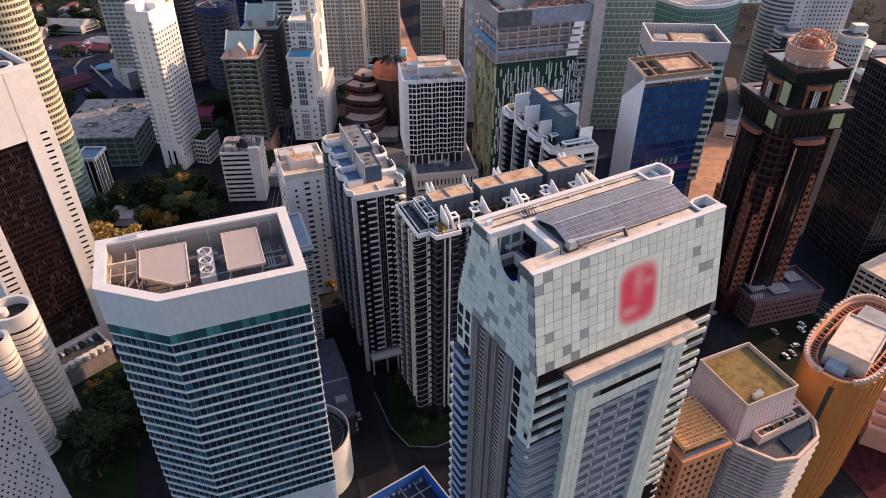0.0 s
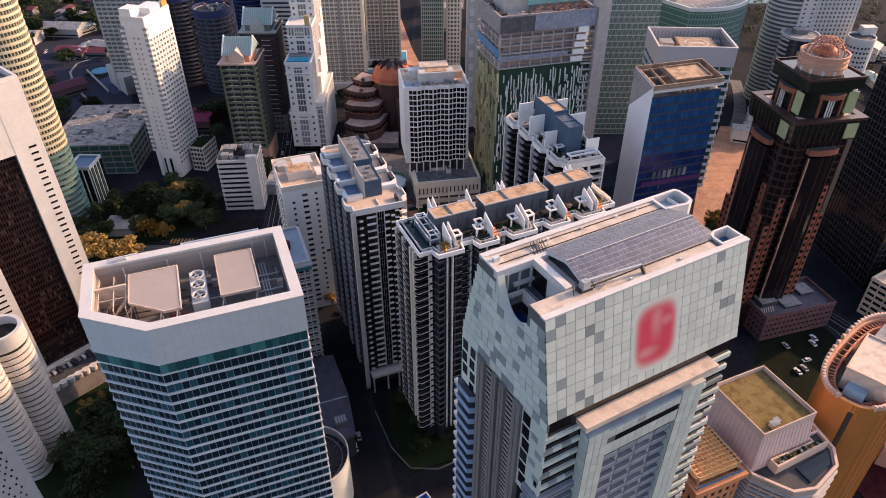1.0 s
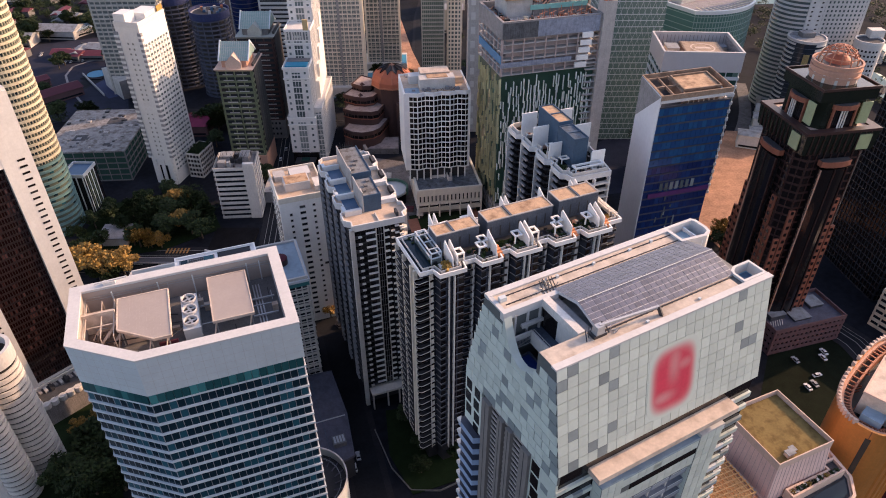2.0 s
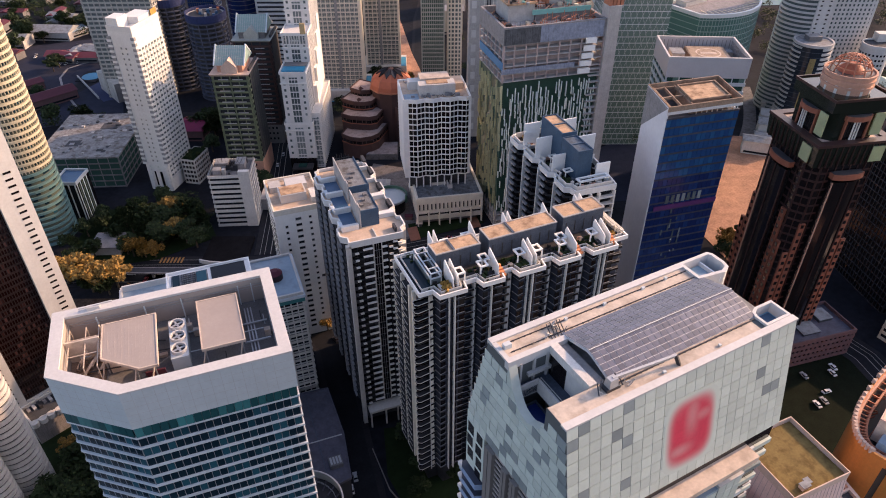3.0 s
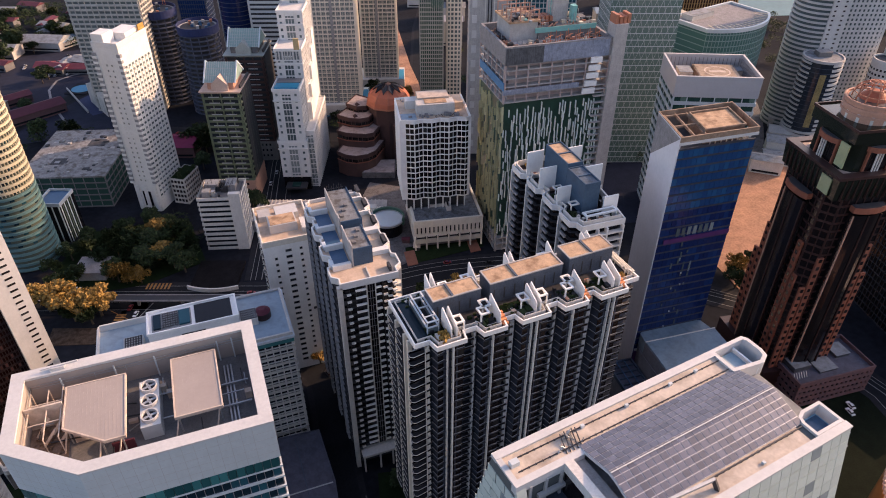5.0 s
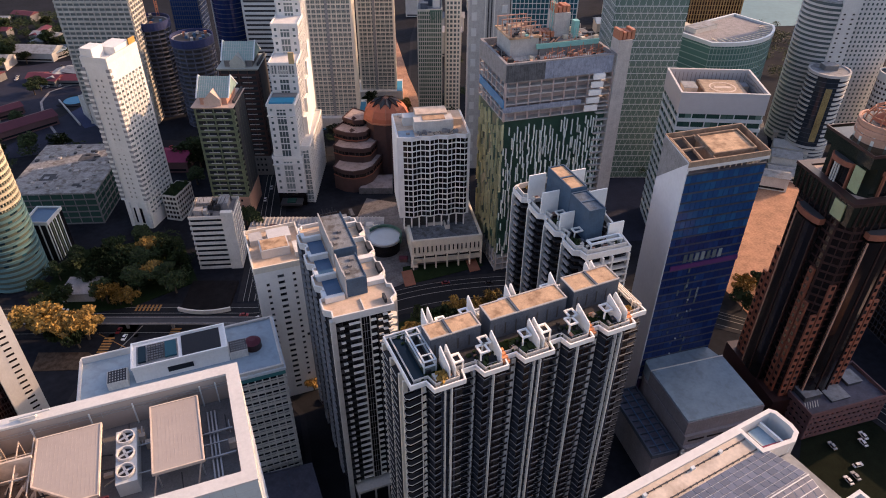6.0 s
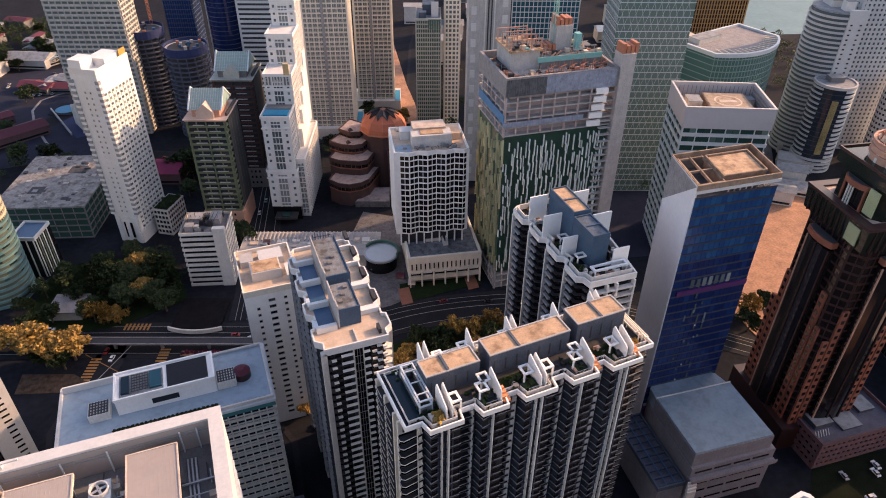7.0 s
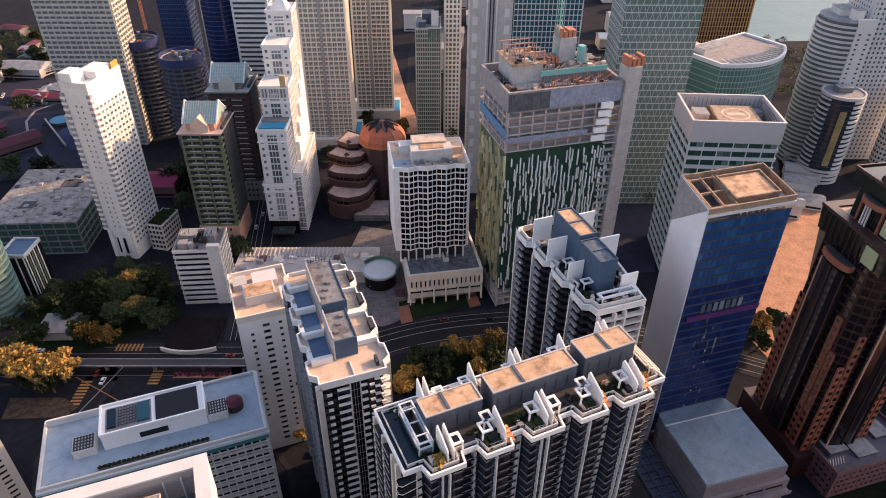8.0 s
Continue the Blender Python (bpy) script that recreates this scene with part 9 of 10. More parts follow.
    for f, ln in faces(P)[:17]:
        for u in (0.0, ln / 2):
            g.fbox(f, u - 0.12, u + 0.12, 2, 78, -0.1, 0.45)
    part("upright_fin", g, VERDI, b, kind="stuff")
    part("roof", Geo().prism(offset(P, -0.6), 78, 79.2), CONCM, b)
    part("roof_rim", Geo().ring(offset(P, 0.8), offset(P, -0.8), 78, 80.5), PANEL, b)
    for i in range(15):
        x, y = A[i + 1]
        part("roof_louvre", Geo().bar((x * 0.99, y + 0.8, 80.6), (x * 0.86, y + 9, 80.2), 0.8, 0.3), CREAM, b)
    plant(b, [(-14, 4, 79.2, 22, 9, 3)], WHITE2)
    b = thing("round_hall", "white round hall with a beige domed roof", "hall", 398, 486, 0)
    part("wall", Geo().cyl(0, 0, 20, 0, 50, 36), WHITE2, b)
    part("roof", Geo().cyl(0, 0, 18, 50, 53, 36, 14), LEDGE, b)
    part("plant", Geo().box(-26, -4, 0, -10, 14, 62), CREAM, b)
    # white curved towers on the right
    b = thing("curved_tower", "white curved tower with close balcony bands", "apartment tower", 423, 404, -20)
    A = circle(6, 0, 17, 20, 110, 262)
    P = A + [(14, -16.8), (14, 16)]
    part("core", Geo().prism(P, 0, 100), G_PALE, b)
    me = Geo().ring(offset(P, 0.7), offset(P, -0.4), 0, 1.35).mesh("balcony_band", GREYBAR)
    repeat("balcony_band", me, b, [Matrix.Translation((0, 0, 1 + 3.1 * k)) for k in range(32)])
    part("end_wall", Geo().box(4, -17.8, 0, 15, -15.5, 103), WHITE, b)
    holes(b, pose(4, -17.8, 0), [(u, 50 + 3.1 * k) for u in (2.5, 8.5) for k in range(15)], 1.6, 1.0, most=30)
    part("roof", Geo().prism(offset(P, -0.5), 100, 101), ROOFG, b)
    plant(b, [(4, 4, 101, 10, 12, 4), (6, -9, 101, 6, 6, 6)], WHITE2)
    b = thing("glass_drum", "dark blue glass drum tower with white bands, painted gold reflection", "office tower", 417, 377, -20)
    part("shaft", Geo().cyl(0, 0, 12.6, 0, 60, 36), glass("slate_blue_glass", (0.022, 0.03, 0.042), (0.06, 0.075, 0.095), share=0.4), b)
    repeat("floor_line", Geo().ring(circle(0, 0, 12.75, 36), circle(0, 0, 12.4, 36), 0, 0.2).mesh("floor_line", SLATE), b, [Matrix.Translation((0, 0, 13 + 3.3 * k)) for k in range(14)], most=4)
    # gold reflection on the glass, built as a coloured strip
    part("gold_glass", Geo().prism(circle(0, 0, 12.8, 8, 246, 264) + circle(0, 0, 12.3, 8, 246, 264)[::-1], 14, 52), GOLDREFL, b, "strip painted as a greenish gold reflection")
    for k in range(16):
        part("white_band", Geo().prism(circle(0, 0, 13.2, 14, 276, 372) + circle(0, 0, 12.3, 14, 276, 372)[::-1], 8 + 3.3 * k, 9.6 + 3.3 * k), WHITE, b)
        if k < 4:
            part("white_band", Geo().ring(circle(0, 0, 13.6, 30), circle(0, 0, 12.3, 30), 0.6 + 2.8 * k, 2.0 + 2.8 * k), GREYBAR, b)
        part("white_band", Geo().prism(circle(0, 0, 13.4, 8, 168, 214) + circle(0, 0, 12.3, 8, 168, 214)[::-1], 8 + 3.3 * k, 9.1 + 3.3 * k), GREYBAR, b)
    part("top_rim", Geo().ring(circle(0, 0, 13.2, 36), circle(0, 0, 12, 36), 59.4, 61.2), GREYBAR, b)
    part("roof", Geo().cyl(0, 0, 12, 60, 60.6, 36), ROOFG, b)
    plant(b, [(0, 2, 60.6, 9, 7, 3)], CONCD)
    P = rect(36, 28)
    block("grid_tower", "tall white tower with small square windows", "apartment tower", 461, 402, -20, P, 0, 122, 3.1, band=(1.5, 0.15), pier=(2.9, 1.6, 0.2), core=G_PALE, wall=WHITE)
    for x, y, c, w in ((398, 566, CHOC, 30), (474, 570, OCHRE, 54)):
        P = rect(w, 24)
        block("far_tower", "brown ribbed tower in the distance", "office tower", x, y, -20, P, 0, 120, 4, band=(0.5, 0.1), pier=(2.4, 0.8, 0.6), core=G_BROWN, wall=c)
    # round white tower with round-cornered windows behind the domed tower
    b = thing("round_tower", "white round tower with rows of small square windows", "apartment tower", 464, 365, -20)
    part("shaft", Geo().cyl(0, 0, 9.6, 0, 56, 32), WHITE, b)
    repeat("window_pane", Geo().box(-0.65, -0.12, 0, 0.65, 0.2, 1.4).mesh("window_pane", G_DARK), b, [pose(9.6 * math.cos(a), 9.6 * math.sin(a), 6 + 3.4 * k, 0, 0, math.degrees(a) + 90) for k in range(14) for a in np.arange(2.6, 5.2, 0.26)], most=20)
    part("roof", Geo().cyl(0, 0, 8.8, 56, 56.4, 32), ROOFK, b)
    part("parapet", Geo().ring(circle(0, 0, 9.7, 32), circle(0, 0, 8.9, 32), 55.5, 57.4), WHITE, b)
    part("back_wall", Geo().box(2, 4, 0, 12, 11, 62), WHITE2, b)
    # dark tower on the right and its neighbours
    P = rect(40, 42)
    b = block("dark_tower", "black tower with a fine grid of dark windows", "office tower", 325, 206, -12, P, 0, 104, 3.6, band=(0.5, 0.2), pier=(2.2, 0.3, 0.35), core=G_BLACK, wall=CHAR, roof=ROOFB)
    P = rect(38, 20)
    b = block("brick_block", "dusky pink brick block with roof plant at the tower foot", "office block", 245, 186.5, -4, P, 0, 13, 3.6, SLATEV, 1.2, BRICK, band=(2.0, 0.3), pier=(2.4, 1.0, 0.3), core=G_BLACK, wall=BRICK, sides=(0, 3))
    plant(b, [(-12, 2, 13.3, 8, 9, 2.4), (-1, -2, 13.3, 9, 8, 0.8), (11, 3, 13.3, 7, 7, 1.4)], ROOFK)
    g = Geo()
    for i in range(6):
        g.bar((-18 + 1.2 * i, -6, 13.3), (-18 + 1.2 * i, -6 + 1.5, 15.4), 0.2)
    part("roof_pipe", g, WHITE2, b)
    P = rect(36, 26)
    block("cream_block", "cream low block with a flat roof", "office block", 306, 168, 10, P, 0, 20, 3.6, LEDGE, 1.2, CREAM, band=(1.6, 0.3), pier=(4, 0.6, 0.3), core=G_DARK, wall=CREAM)
    b = thing("stepped_block", "salmon stepped block with open roof terraces", "apartment block", 236, 108, 40)
    for i in range(4):
        part("step", Geo().box(-14 + 3 * i, -10, 0, 14, 10, 10 + 4 * i), SALMON, b)
        part("step_rim", Geo().ring(rect(28 - 3 * i, 20, 1.5 * i, 0), rect(26 - 3 * i, 18, 1.5 * i, 0), 10 + 4 * i, 11.2 + 4 * i), SANDP, b)
    # blue roof hut at the near edge
    b = thing("blue_roofed_building", "small building with a bright blue open roof frame", "building", 38.0, 130.5, 14)
    part("wall", Geo().prism(rect(22, 15), 0, 17.6), CONCD, b)
    part("roof", Geo().prism(rect(21.0, 14.0), 17.6, 17.9), NAVY, b)
    parapet(b, rect(22.4, 15.4), 17.0, 24.0, 0.5, HUTB, "parapet", "bright blue parapet")
    parapet(b, rect(22.6, 15.6), 24.0, 24.15, 0.35, GREYBAR, "coping", "thin pale coping")
    for x in (-5, 1, 6):
        part("roof_rib", Geo().box(x - 0.12, -7.2, 19.6, x + 0.12, 7.2, 20.0), STEEL, b)
    part("roof_rib", Geo().box(-10.6, 1.8, 20.0, 10.6, 2.1, 20.3), STEEL, b)
    rs = random.Random(83)
    for i in range(10):
        x = -10.6 + 2.1 * i
        part("roof_litter", Geo().box(x, 6.3 + rs.uniform(0, 0.4), 17.9, x + rs.uniform(0.6, 1.6), 7.0, 18.6 + rs.uniform(0, 1.5)), WHITE2 if i % 2 else STEEL, b)
    # old market roofs and the round pavilion
    b = thing("market_hall", "long low market hall with a patched pale roof and pergola ribs", "hall", 70, 389, -20)
    part("wall", Geo().box(-38, -11, 0, 38, 11, 7), CONC, b)
    part("roof", Geo().box(-38.5, -11.5, 7, 38.5, 11.5, 7.8), CONC, b, "patched pale roof")
    for i in range(34):
        part("roof_rib", Geo().box(-37 + 2.2 * i, 2, 7.8, -36.4 + 2.2 * i, 10.5, 8.8), CONC, b)
    rs = random.Random(31)
    for i in range(26):
        x, y = rs.uniform(-36, 34), rs.uniform(-10.5, 1)
        part("roof_unit", Geo().box(x, y, 7.8, x + rs.uniform(1, 5), y + rs.uniform(1, 4), 8.2 + rs.uniform(0, 1.6)), rs.choice((CONC, WHITE2, BRICK, LEDGE, LIGHTC)), b)
    rs = random.Random(88)
    for i in range(9):
        k = thing("market_stall", "small flat-roofed stall on the worn plaza", "stall", 78 + 4.6 * i + rs.uniform(-1, 1), 404 - 7.5 * i + rs.uniform(-5, 5), rs.choice((-20, 70)), group="market stalls")
        w, d = rs.uniform(2.4, 6.0), rs.uniform(2.0, 3.6)
        part("counter", Geo().box(-w / 2, -d / 2, 0.1, w / 2, d / 2, 2.4), (CONCM, BRICK, CHAR)[i % 3], k)
        part("awning", Geo().prism(rect(w + 1.0, d + 1.0), 2.4, 2.9, rect(w, d)), (LEDGE, CONCM, WHITE2, DUSK)[i % 4], k)
    b = thing("round_pavilion", "round glass pavilion with a green cornice", "pavilion", 104, 366)
    part("wall", Geo().cyl(0, 0, 8.6, 0, 8, 32), G_BLACK, b)
    part("roof", Geo().cyl(0, 0, 9.2, 8, 8.5, 32), PANEL, b)
    part("cornice", Geo().prism(circle(0, 0, 10, 20, -40, 130) + circle(0, 0, 9.0, 20, -40, 130)[::-1], 6.0, 10.4), PINEG, b, "dark green curved cornice")
    part("rim", Geo().ring(circle(0, 0, 9.4, 32), circle(0, 0, 8.4, 32), 7.6, 8.8), STEEL, b)


tall_white()
gabled(32.5, 442, -20, 20, 24, 70, "green and pink tower with a verdigris gabled roof")
gabled(52, 490, -20, 22, 24, 72, "dark stone tower behind with a verdigris gabled roof", CHOC, CONCD, SAGE)
stepped_white()
dome_hall()
green_screen()
helipad_block()
others()


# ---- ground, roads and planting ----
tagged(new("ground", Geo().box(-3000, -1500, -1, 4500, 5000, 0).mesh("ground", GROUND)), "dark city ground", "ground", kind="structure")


def surface(name, poly, z, mat, label, category, h=0.0):
    return tagged(new(name, Geo().prism(poly, -0.3, z).mesh(name, mat)), label, category, kind="structure")


def ribbon(name, pts, w, z, mat, label, category):
    """A strip of even width along a line of points."""
    g, n = Geo(), len(pts)
    side = []
    for i, p in enumerate(pts):
        a, c = Vector(pts[max(0, i - 1)]), Vector(pts[min(n - 1, i + 1)])
        d = (c - a).normalized()
        side.append(Vector((-d.y, d.x)))
    L = [(p[0] + s.x * w / 2, p[1] + s.y * w / 2) for p, s in zip(pts, side)]
    R = [(p[0] - s.x * w / 2, p[1] - s.y * w / 2) for p, s in zip(pts, side)]
    for i in range(n - 1):
        g.prism([R[i], R[i + 1], L[i + 1], L[i]], -0.3, z)
    return tagged(new(name, g.mesh(name, mat)), label, category, kind="structure"), L, R


def curve(p0, p1, p2, n=14):
    return [tuple((1 - t) ** 2 * Vector(p0) + 2 * t * (1 - t) * Vector(p1) + t * t * Vector(p2)) for t in np.linspace(0, 1, n)]


ROADS = {
    "avenue": ([(-260, 434), (-90, 372), (-30, 351), (24, 331), (60, 321), (82, 318)], 20),
    "bend": (curve((82, 318), (122, 326), (190, 300)), 17),
    "lane": ([(30, 60), (34, 150), (38, 205), (43, 262), (30, 300), (26, 330)], 11),
    "boulevard": ([(28, 345), (44, 405), (60, 470), (84, 540), (150, 720)], 13),
    "left_street": ([(-30, 352), (-52, 300), (-50, 250), (-44, 130)], 9),
    "east_street": ([(190, 300), (232, 262), (258, 236), (270, 170), (250, 60)], 12),
    "back_street": (curve((-160, 520), (-100, 640), (60, 760)), 11),
    "far_street": ([(160, 470), (190, 560), (240, 700), (330, 900)], 13),
    "cross_street": ([(-40, 560), (60, 512), (150, 474), (240, 440)], 10),
}
for nm, (pts, w) in ROADS.items():
    marked = nm in ("avenue", "bend", "boulevard", "east_street")
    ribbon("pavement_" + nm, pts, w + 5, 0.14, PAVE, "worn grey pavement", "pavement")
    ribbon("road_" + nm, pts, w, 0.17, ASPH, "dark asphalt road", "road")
    if not marked:
        continue
    ribbon("centre_line_" + nm, pts, 0.3, 0.185, LINEW, "white painted road line", "road marking")
    for s, k in ((w / 2 - 0.7, "l"), (-w / 2 + 0.7, "r"), (w / 4, "m")):
        q = []
        for i, p in enumerate(pts):
            a, c = Vector(pts[max(0, i - 1)]), Vector(pts[min(len(pts) - 1, i + 1)])
            d = (c - a).normalized()
            q.append((p[0] - d.y * s, p[1] + d.x * s))
        ribbon("edge_line_" + nm, q, 0.22, 0.186, LINEW, "white painted road line", "road marking")
# raised track beside the avenue
via = thing("viaduct", "slim raised guideway with two pale edge beams on piers", "viaduct", -20, 341, -20.3)
part("deck", Geo().box(-200, -2.0, 4.3, 66, 2.0, 5.0), CHAR, via)
for v in (-2.2, 2.2):
    part("edge_beam", Geo().box(-200, v - 0.2, 4.4, 66, v + 0.2, 5.3), CONCM, via, "pale edge beam")
for k in range(12):
    part("pier", Geo().box(-190 + 22 * k, -0.6, 0, -188.8 + 22 * k, 0.6, 4.3), CONCD, via)
# crossings
for x0, y0, a, n in ((-43, 335.6, -20, 8), (-11.7, 334, -20, 5), (-24, 358.5, 70, 7)):
    for i in range(n):
        c = pose(x0, y0, 0, 0, 0, a) @ Vector((0, 1.9 * (i - n / 2), 0))
        g = Geo()
        q = [pose(c.x, c.y, 0, 0, 0, a) @ Vector((sx * 2.4, sy * 0.5, 0)) for sx, sy in ((-1, -1), (1, -1), (1, 1), (-1, 1))]
        g.prism([(p.x, p.y) for p in q], 0.1, 0.2)
        tagged(new("crossing_bar", g.mesh("crossing_bar", LINEY)), "worn yellow crossing bar", "road marking", kind="structure")
ribbon("junction_line", [(-44, 322), (-26, 345)], 0.35, 0.2, LINEW, "pale junction line", "road marking")
ribbon("junction_line", [(-26, 322), (-46, 346)], 0.35, 0.2, LINEY, "yellow junction line", "road marking")
# lawns and courts
surface("lawn_court", [(50, 166), (74, 166), (80, 174), (80, 202), (52, 208), (47, 186)], 0.5, LAWN, "dark lawn below the towers", "lawn")
ribbon("lawn_kerb", [(45, 200), (46, 180), (50, 168), (60, 164), (84, 167)], 0.35, 0.7, CONCD, "thin grey curved garden kerb", "kerb")
surface("lawn_left", [(-110, 150), (-50, 150), (-52, 252), (-60, 262), (-100, 244)], 0.3, LAWN, "dark lawn under trees", "lawn")
surface("lawn_car_court", [(206, 118), (262, 132), (268, 176), (226, 178), (206, 160)], 0.1, SHADEL, "lawn with parked cars, shade put into its dark colour", "lawn")
surface("lawn_park", [(-86, 366), (-30, 362), (2, 372), (-4, 420), (-60, 424)], 0.3, LAWN, "planted park", "lawn")
surface("lawn_island", [(84, 286), (150, 284), (150, 300), (120, 309), (88, 302)], 0.4, LAWN, "planted island in the road bend", "lawn")
surface("hotel_forecourt", [(104, 330), (150, 332), (150, 342), (108, 346)], 0.3, LAWN, "green hotel forecourt", "lawn")
for x in (104, 141):
    surface("forecourt_path", [(x, 329), (x + 6, 329), (x + 8, 342), (x + 2, 342)], 0.4, PAVER, "red paved path", "path")
surface("earth_lot", [(258, 236), (276, 262), (300, 268), (400, 350), (360, 372), (300, 318), (262, 276)], 0.25, EARTH, "bare orange earth lot in sun", "earth lot")
surface("plaza", [(67, 352), (109, 423), (127, 410), (119, 336), (95, 330)], 0.12, PLAZA, "worn grey paved plaza", "plaza")
surface("site_yard", [(212, 330), (249, 322), (300, 400), (250, 385)], 0.12, NAVYR, "dark blue-grey site yard", "yard")
# ochre surface imitates low sun on this street
ribbon("sunlit_street", [(214, 720), (192, 610), (186, 570), (178, 534)], 13, 0.21, EARTH, "street surface with sunlight in its ochre colour", "road")
surface("lake", [(560, 640), (577, 618), (640, 600), (704, 655), (800, 700), (1100, 900), (1000, 1300), (640, 900)], 0.3, WATER, "pale green water", "water")
surface("red_yard", [(200, 60), (250, 60), (250, 104), (204, 110)], 0.3, DUSKD, "dull red yard", "yard")
bed = thing("flower_bed", "red flowering shrubs beside the avenue", "flower bed", 8, 327, -20)
part("soil", Geo().box(-13, -1.6, 0, 13, 1.6, 0.4), EARTH, bed)
for i in range(12):
    shrub(bed, -12 + 2.1 * i, 0.5 * (i % 3) - 0.5, 0.3, 1.0 + 0.3 * (i % 2), MAGENTA if i % 3 else DUSK, 700 + i)
surface("paved_verge", [(-74, 330), (-49, 322), (-44, 326), (-50, 334), (-72, 342)], 0.24, VERGE, "dusty brown paved verge", "pavement")
pit = thing("construction_pit", "dark fenced site with a curved white wall", "construction site", 7, 356, -20)
part("cover", Geo().box(-12, -11, 0, 12, 12, 1.6), BLACKS, pit)
part("wall", Geo().prism(circle(0, 20.5, 34, 14, 247, 293) + circle(0, 20.5, 33.2, 14, 247, 293)[::-1], 0, 2.4), WHITE2, pit)
hut = thing("pale_shed", "pale flat-roofed shed among the trees", "shed", -54, 382, -18)
part("wall", Geo().box(-8, -7, 0, 8, 7, 5), CONC, hut)
part("roof", Geo().box(-8.5, -7.5, 5, 8.5, 7.5, 5.5), CONCM, hut)


def leaf_crown(g, rs, c, r, n):
    for _ in range(n):
        d = Vector((rs.gauss(0, 1), rs.gauss(0, 1), rs.gauss(0, 1))).normalized()
        p = c + Vector((d.x * r, d.y * r, d.z * r * 0.75)) * rs.uniform(0.55, 1.05)
        u = Vector((rs.uniform(-1, 1), rs.uniform(-1, 1), rs.uniform(-0.6, 0.6))).normalized() * rs.uniform(0.35, 0.75) * (1 if n > 60 else 2)
        w = u.orthogonal().normalized() * rs.uniform(0.2, 0.4)
        o = len(g.v)
        g.v += [tuple(p - u), tuple(p + w), tuple(p + u), tuple(p - w)]
        g.f.append((o, o + 1, o + 2, o + 3))


TREES = {}
# same trees twice: plain green, and coloured golden as if sunlit
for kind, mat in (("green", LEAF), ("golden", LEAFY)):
    for s in range(3):
        rs = random.Random(70 + s)
        t, g = Geo(), Geo()
        t.prism(circle(0, 0, 0.45, 8), 0, 4.2, circle(0.1, 0.1, 0.26, 8))
        for i in range(9):
            a, q = i * 0.7 + rs.uniform(-0.3, 0.3), rs.uniform(1.8, 4.6)
            c = Vector((q * math.cos(a), q * math.sin(a), rs.uniform(5.2, 8.6)))
            t.bar((0.1, 0.1, rs.uniform(3, 4.1)), tuple(c), 0.2)
            leaf_crown(g, rs, c, rs.uniform(1.4, 2.3), 150)
        leaf_crown(g, rs, Vector((0, 0, 8.2)), 2.6, 240)
        TREES[kind, s] = (t.mesh("trunk", BARK), g.mesh("crown", mat))


def tree(x, y, k, kind, size, n):
    ob = thing("tree", "broad street tree, golden sunlight in its leaf colour" if kind == "golden" else "dark green broad tree", "tree", x, y, 37 * n, group="trees along the streets")
    ob.scale = (size, size, size)
    part("trunk", TREES[kind, k][0], None, ob)
    part("crown", TREES[kind, k][1], None, ob)


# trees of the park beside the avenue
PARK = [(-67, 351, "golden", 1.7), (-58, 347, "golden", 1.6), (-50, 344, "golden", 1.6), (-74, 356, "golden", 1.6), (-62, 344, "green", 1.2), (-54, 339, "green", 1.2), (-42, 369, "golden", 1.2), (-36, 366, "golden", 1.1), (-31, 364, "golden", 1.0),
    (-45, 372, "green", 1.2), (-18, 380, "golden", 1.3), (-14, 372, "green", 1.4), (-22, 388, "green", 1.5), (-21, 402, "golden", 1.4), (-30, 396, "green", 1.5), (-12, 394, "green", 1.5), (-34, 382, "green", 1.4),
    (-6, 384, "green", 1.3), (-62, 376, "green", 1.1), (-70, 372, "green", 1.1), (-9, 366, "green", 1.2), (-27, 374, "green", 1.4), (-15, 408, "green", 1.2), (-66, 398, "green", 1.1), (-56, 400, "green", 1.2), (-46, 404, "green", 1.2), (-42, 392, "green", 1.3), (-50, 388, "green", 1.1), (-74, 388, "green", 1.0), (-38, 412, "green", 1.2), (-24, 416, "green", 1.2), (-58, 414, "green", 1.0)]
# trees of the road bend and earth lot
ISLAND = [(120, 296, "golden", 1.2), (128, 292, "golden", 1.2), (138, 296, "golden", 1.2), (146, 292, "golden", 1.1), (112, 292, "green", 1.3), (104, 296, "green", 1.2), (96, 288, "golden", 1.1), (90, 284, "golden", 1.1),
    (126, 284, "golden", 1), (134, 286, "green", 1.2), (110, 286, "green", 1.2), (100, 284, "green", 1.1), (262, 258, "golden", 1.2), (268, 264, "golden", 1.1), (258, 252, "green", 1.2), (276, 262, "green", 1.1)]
# trees of the lawns below the near towers
LAWNS = [(-62, 228, "green", 1.5), (-54, 222, "green", 1.5), (-70, 214, "green", 1.5), (-60, 208, "green", 1.6), (-52, 236, "green", 1.4), (-66, 240, "golden", 0.8), (-60, 243, "golden", 0.7), (-50, 206, "green", 1.5),
    (-64, 196, "green", 1.5), (58, 200, "green", 0.9), (66, 196, "green", 0.9), (72, 190, "green", 1), (60, 184, "green", 0.9),
    (70, 178, "green", 0.9), (56, 174, "green", 0.8), (44, 274, "golden", 0.8)]
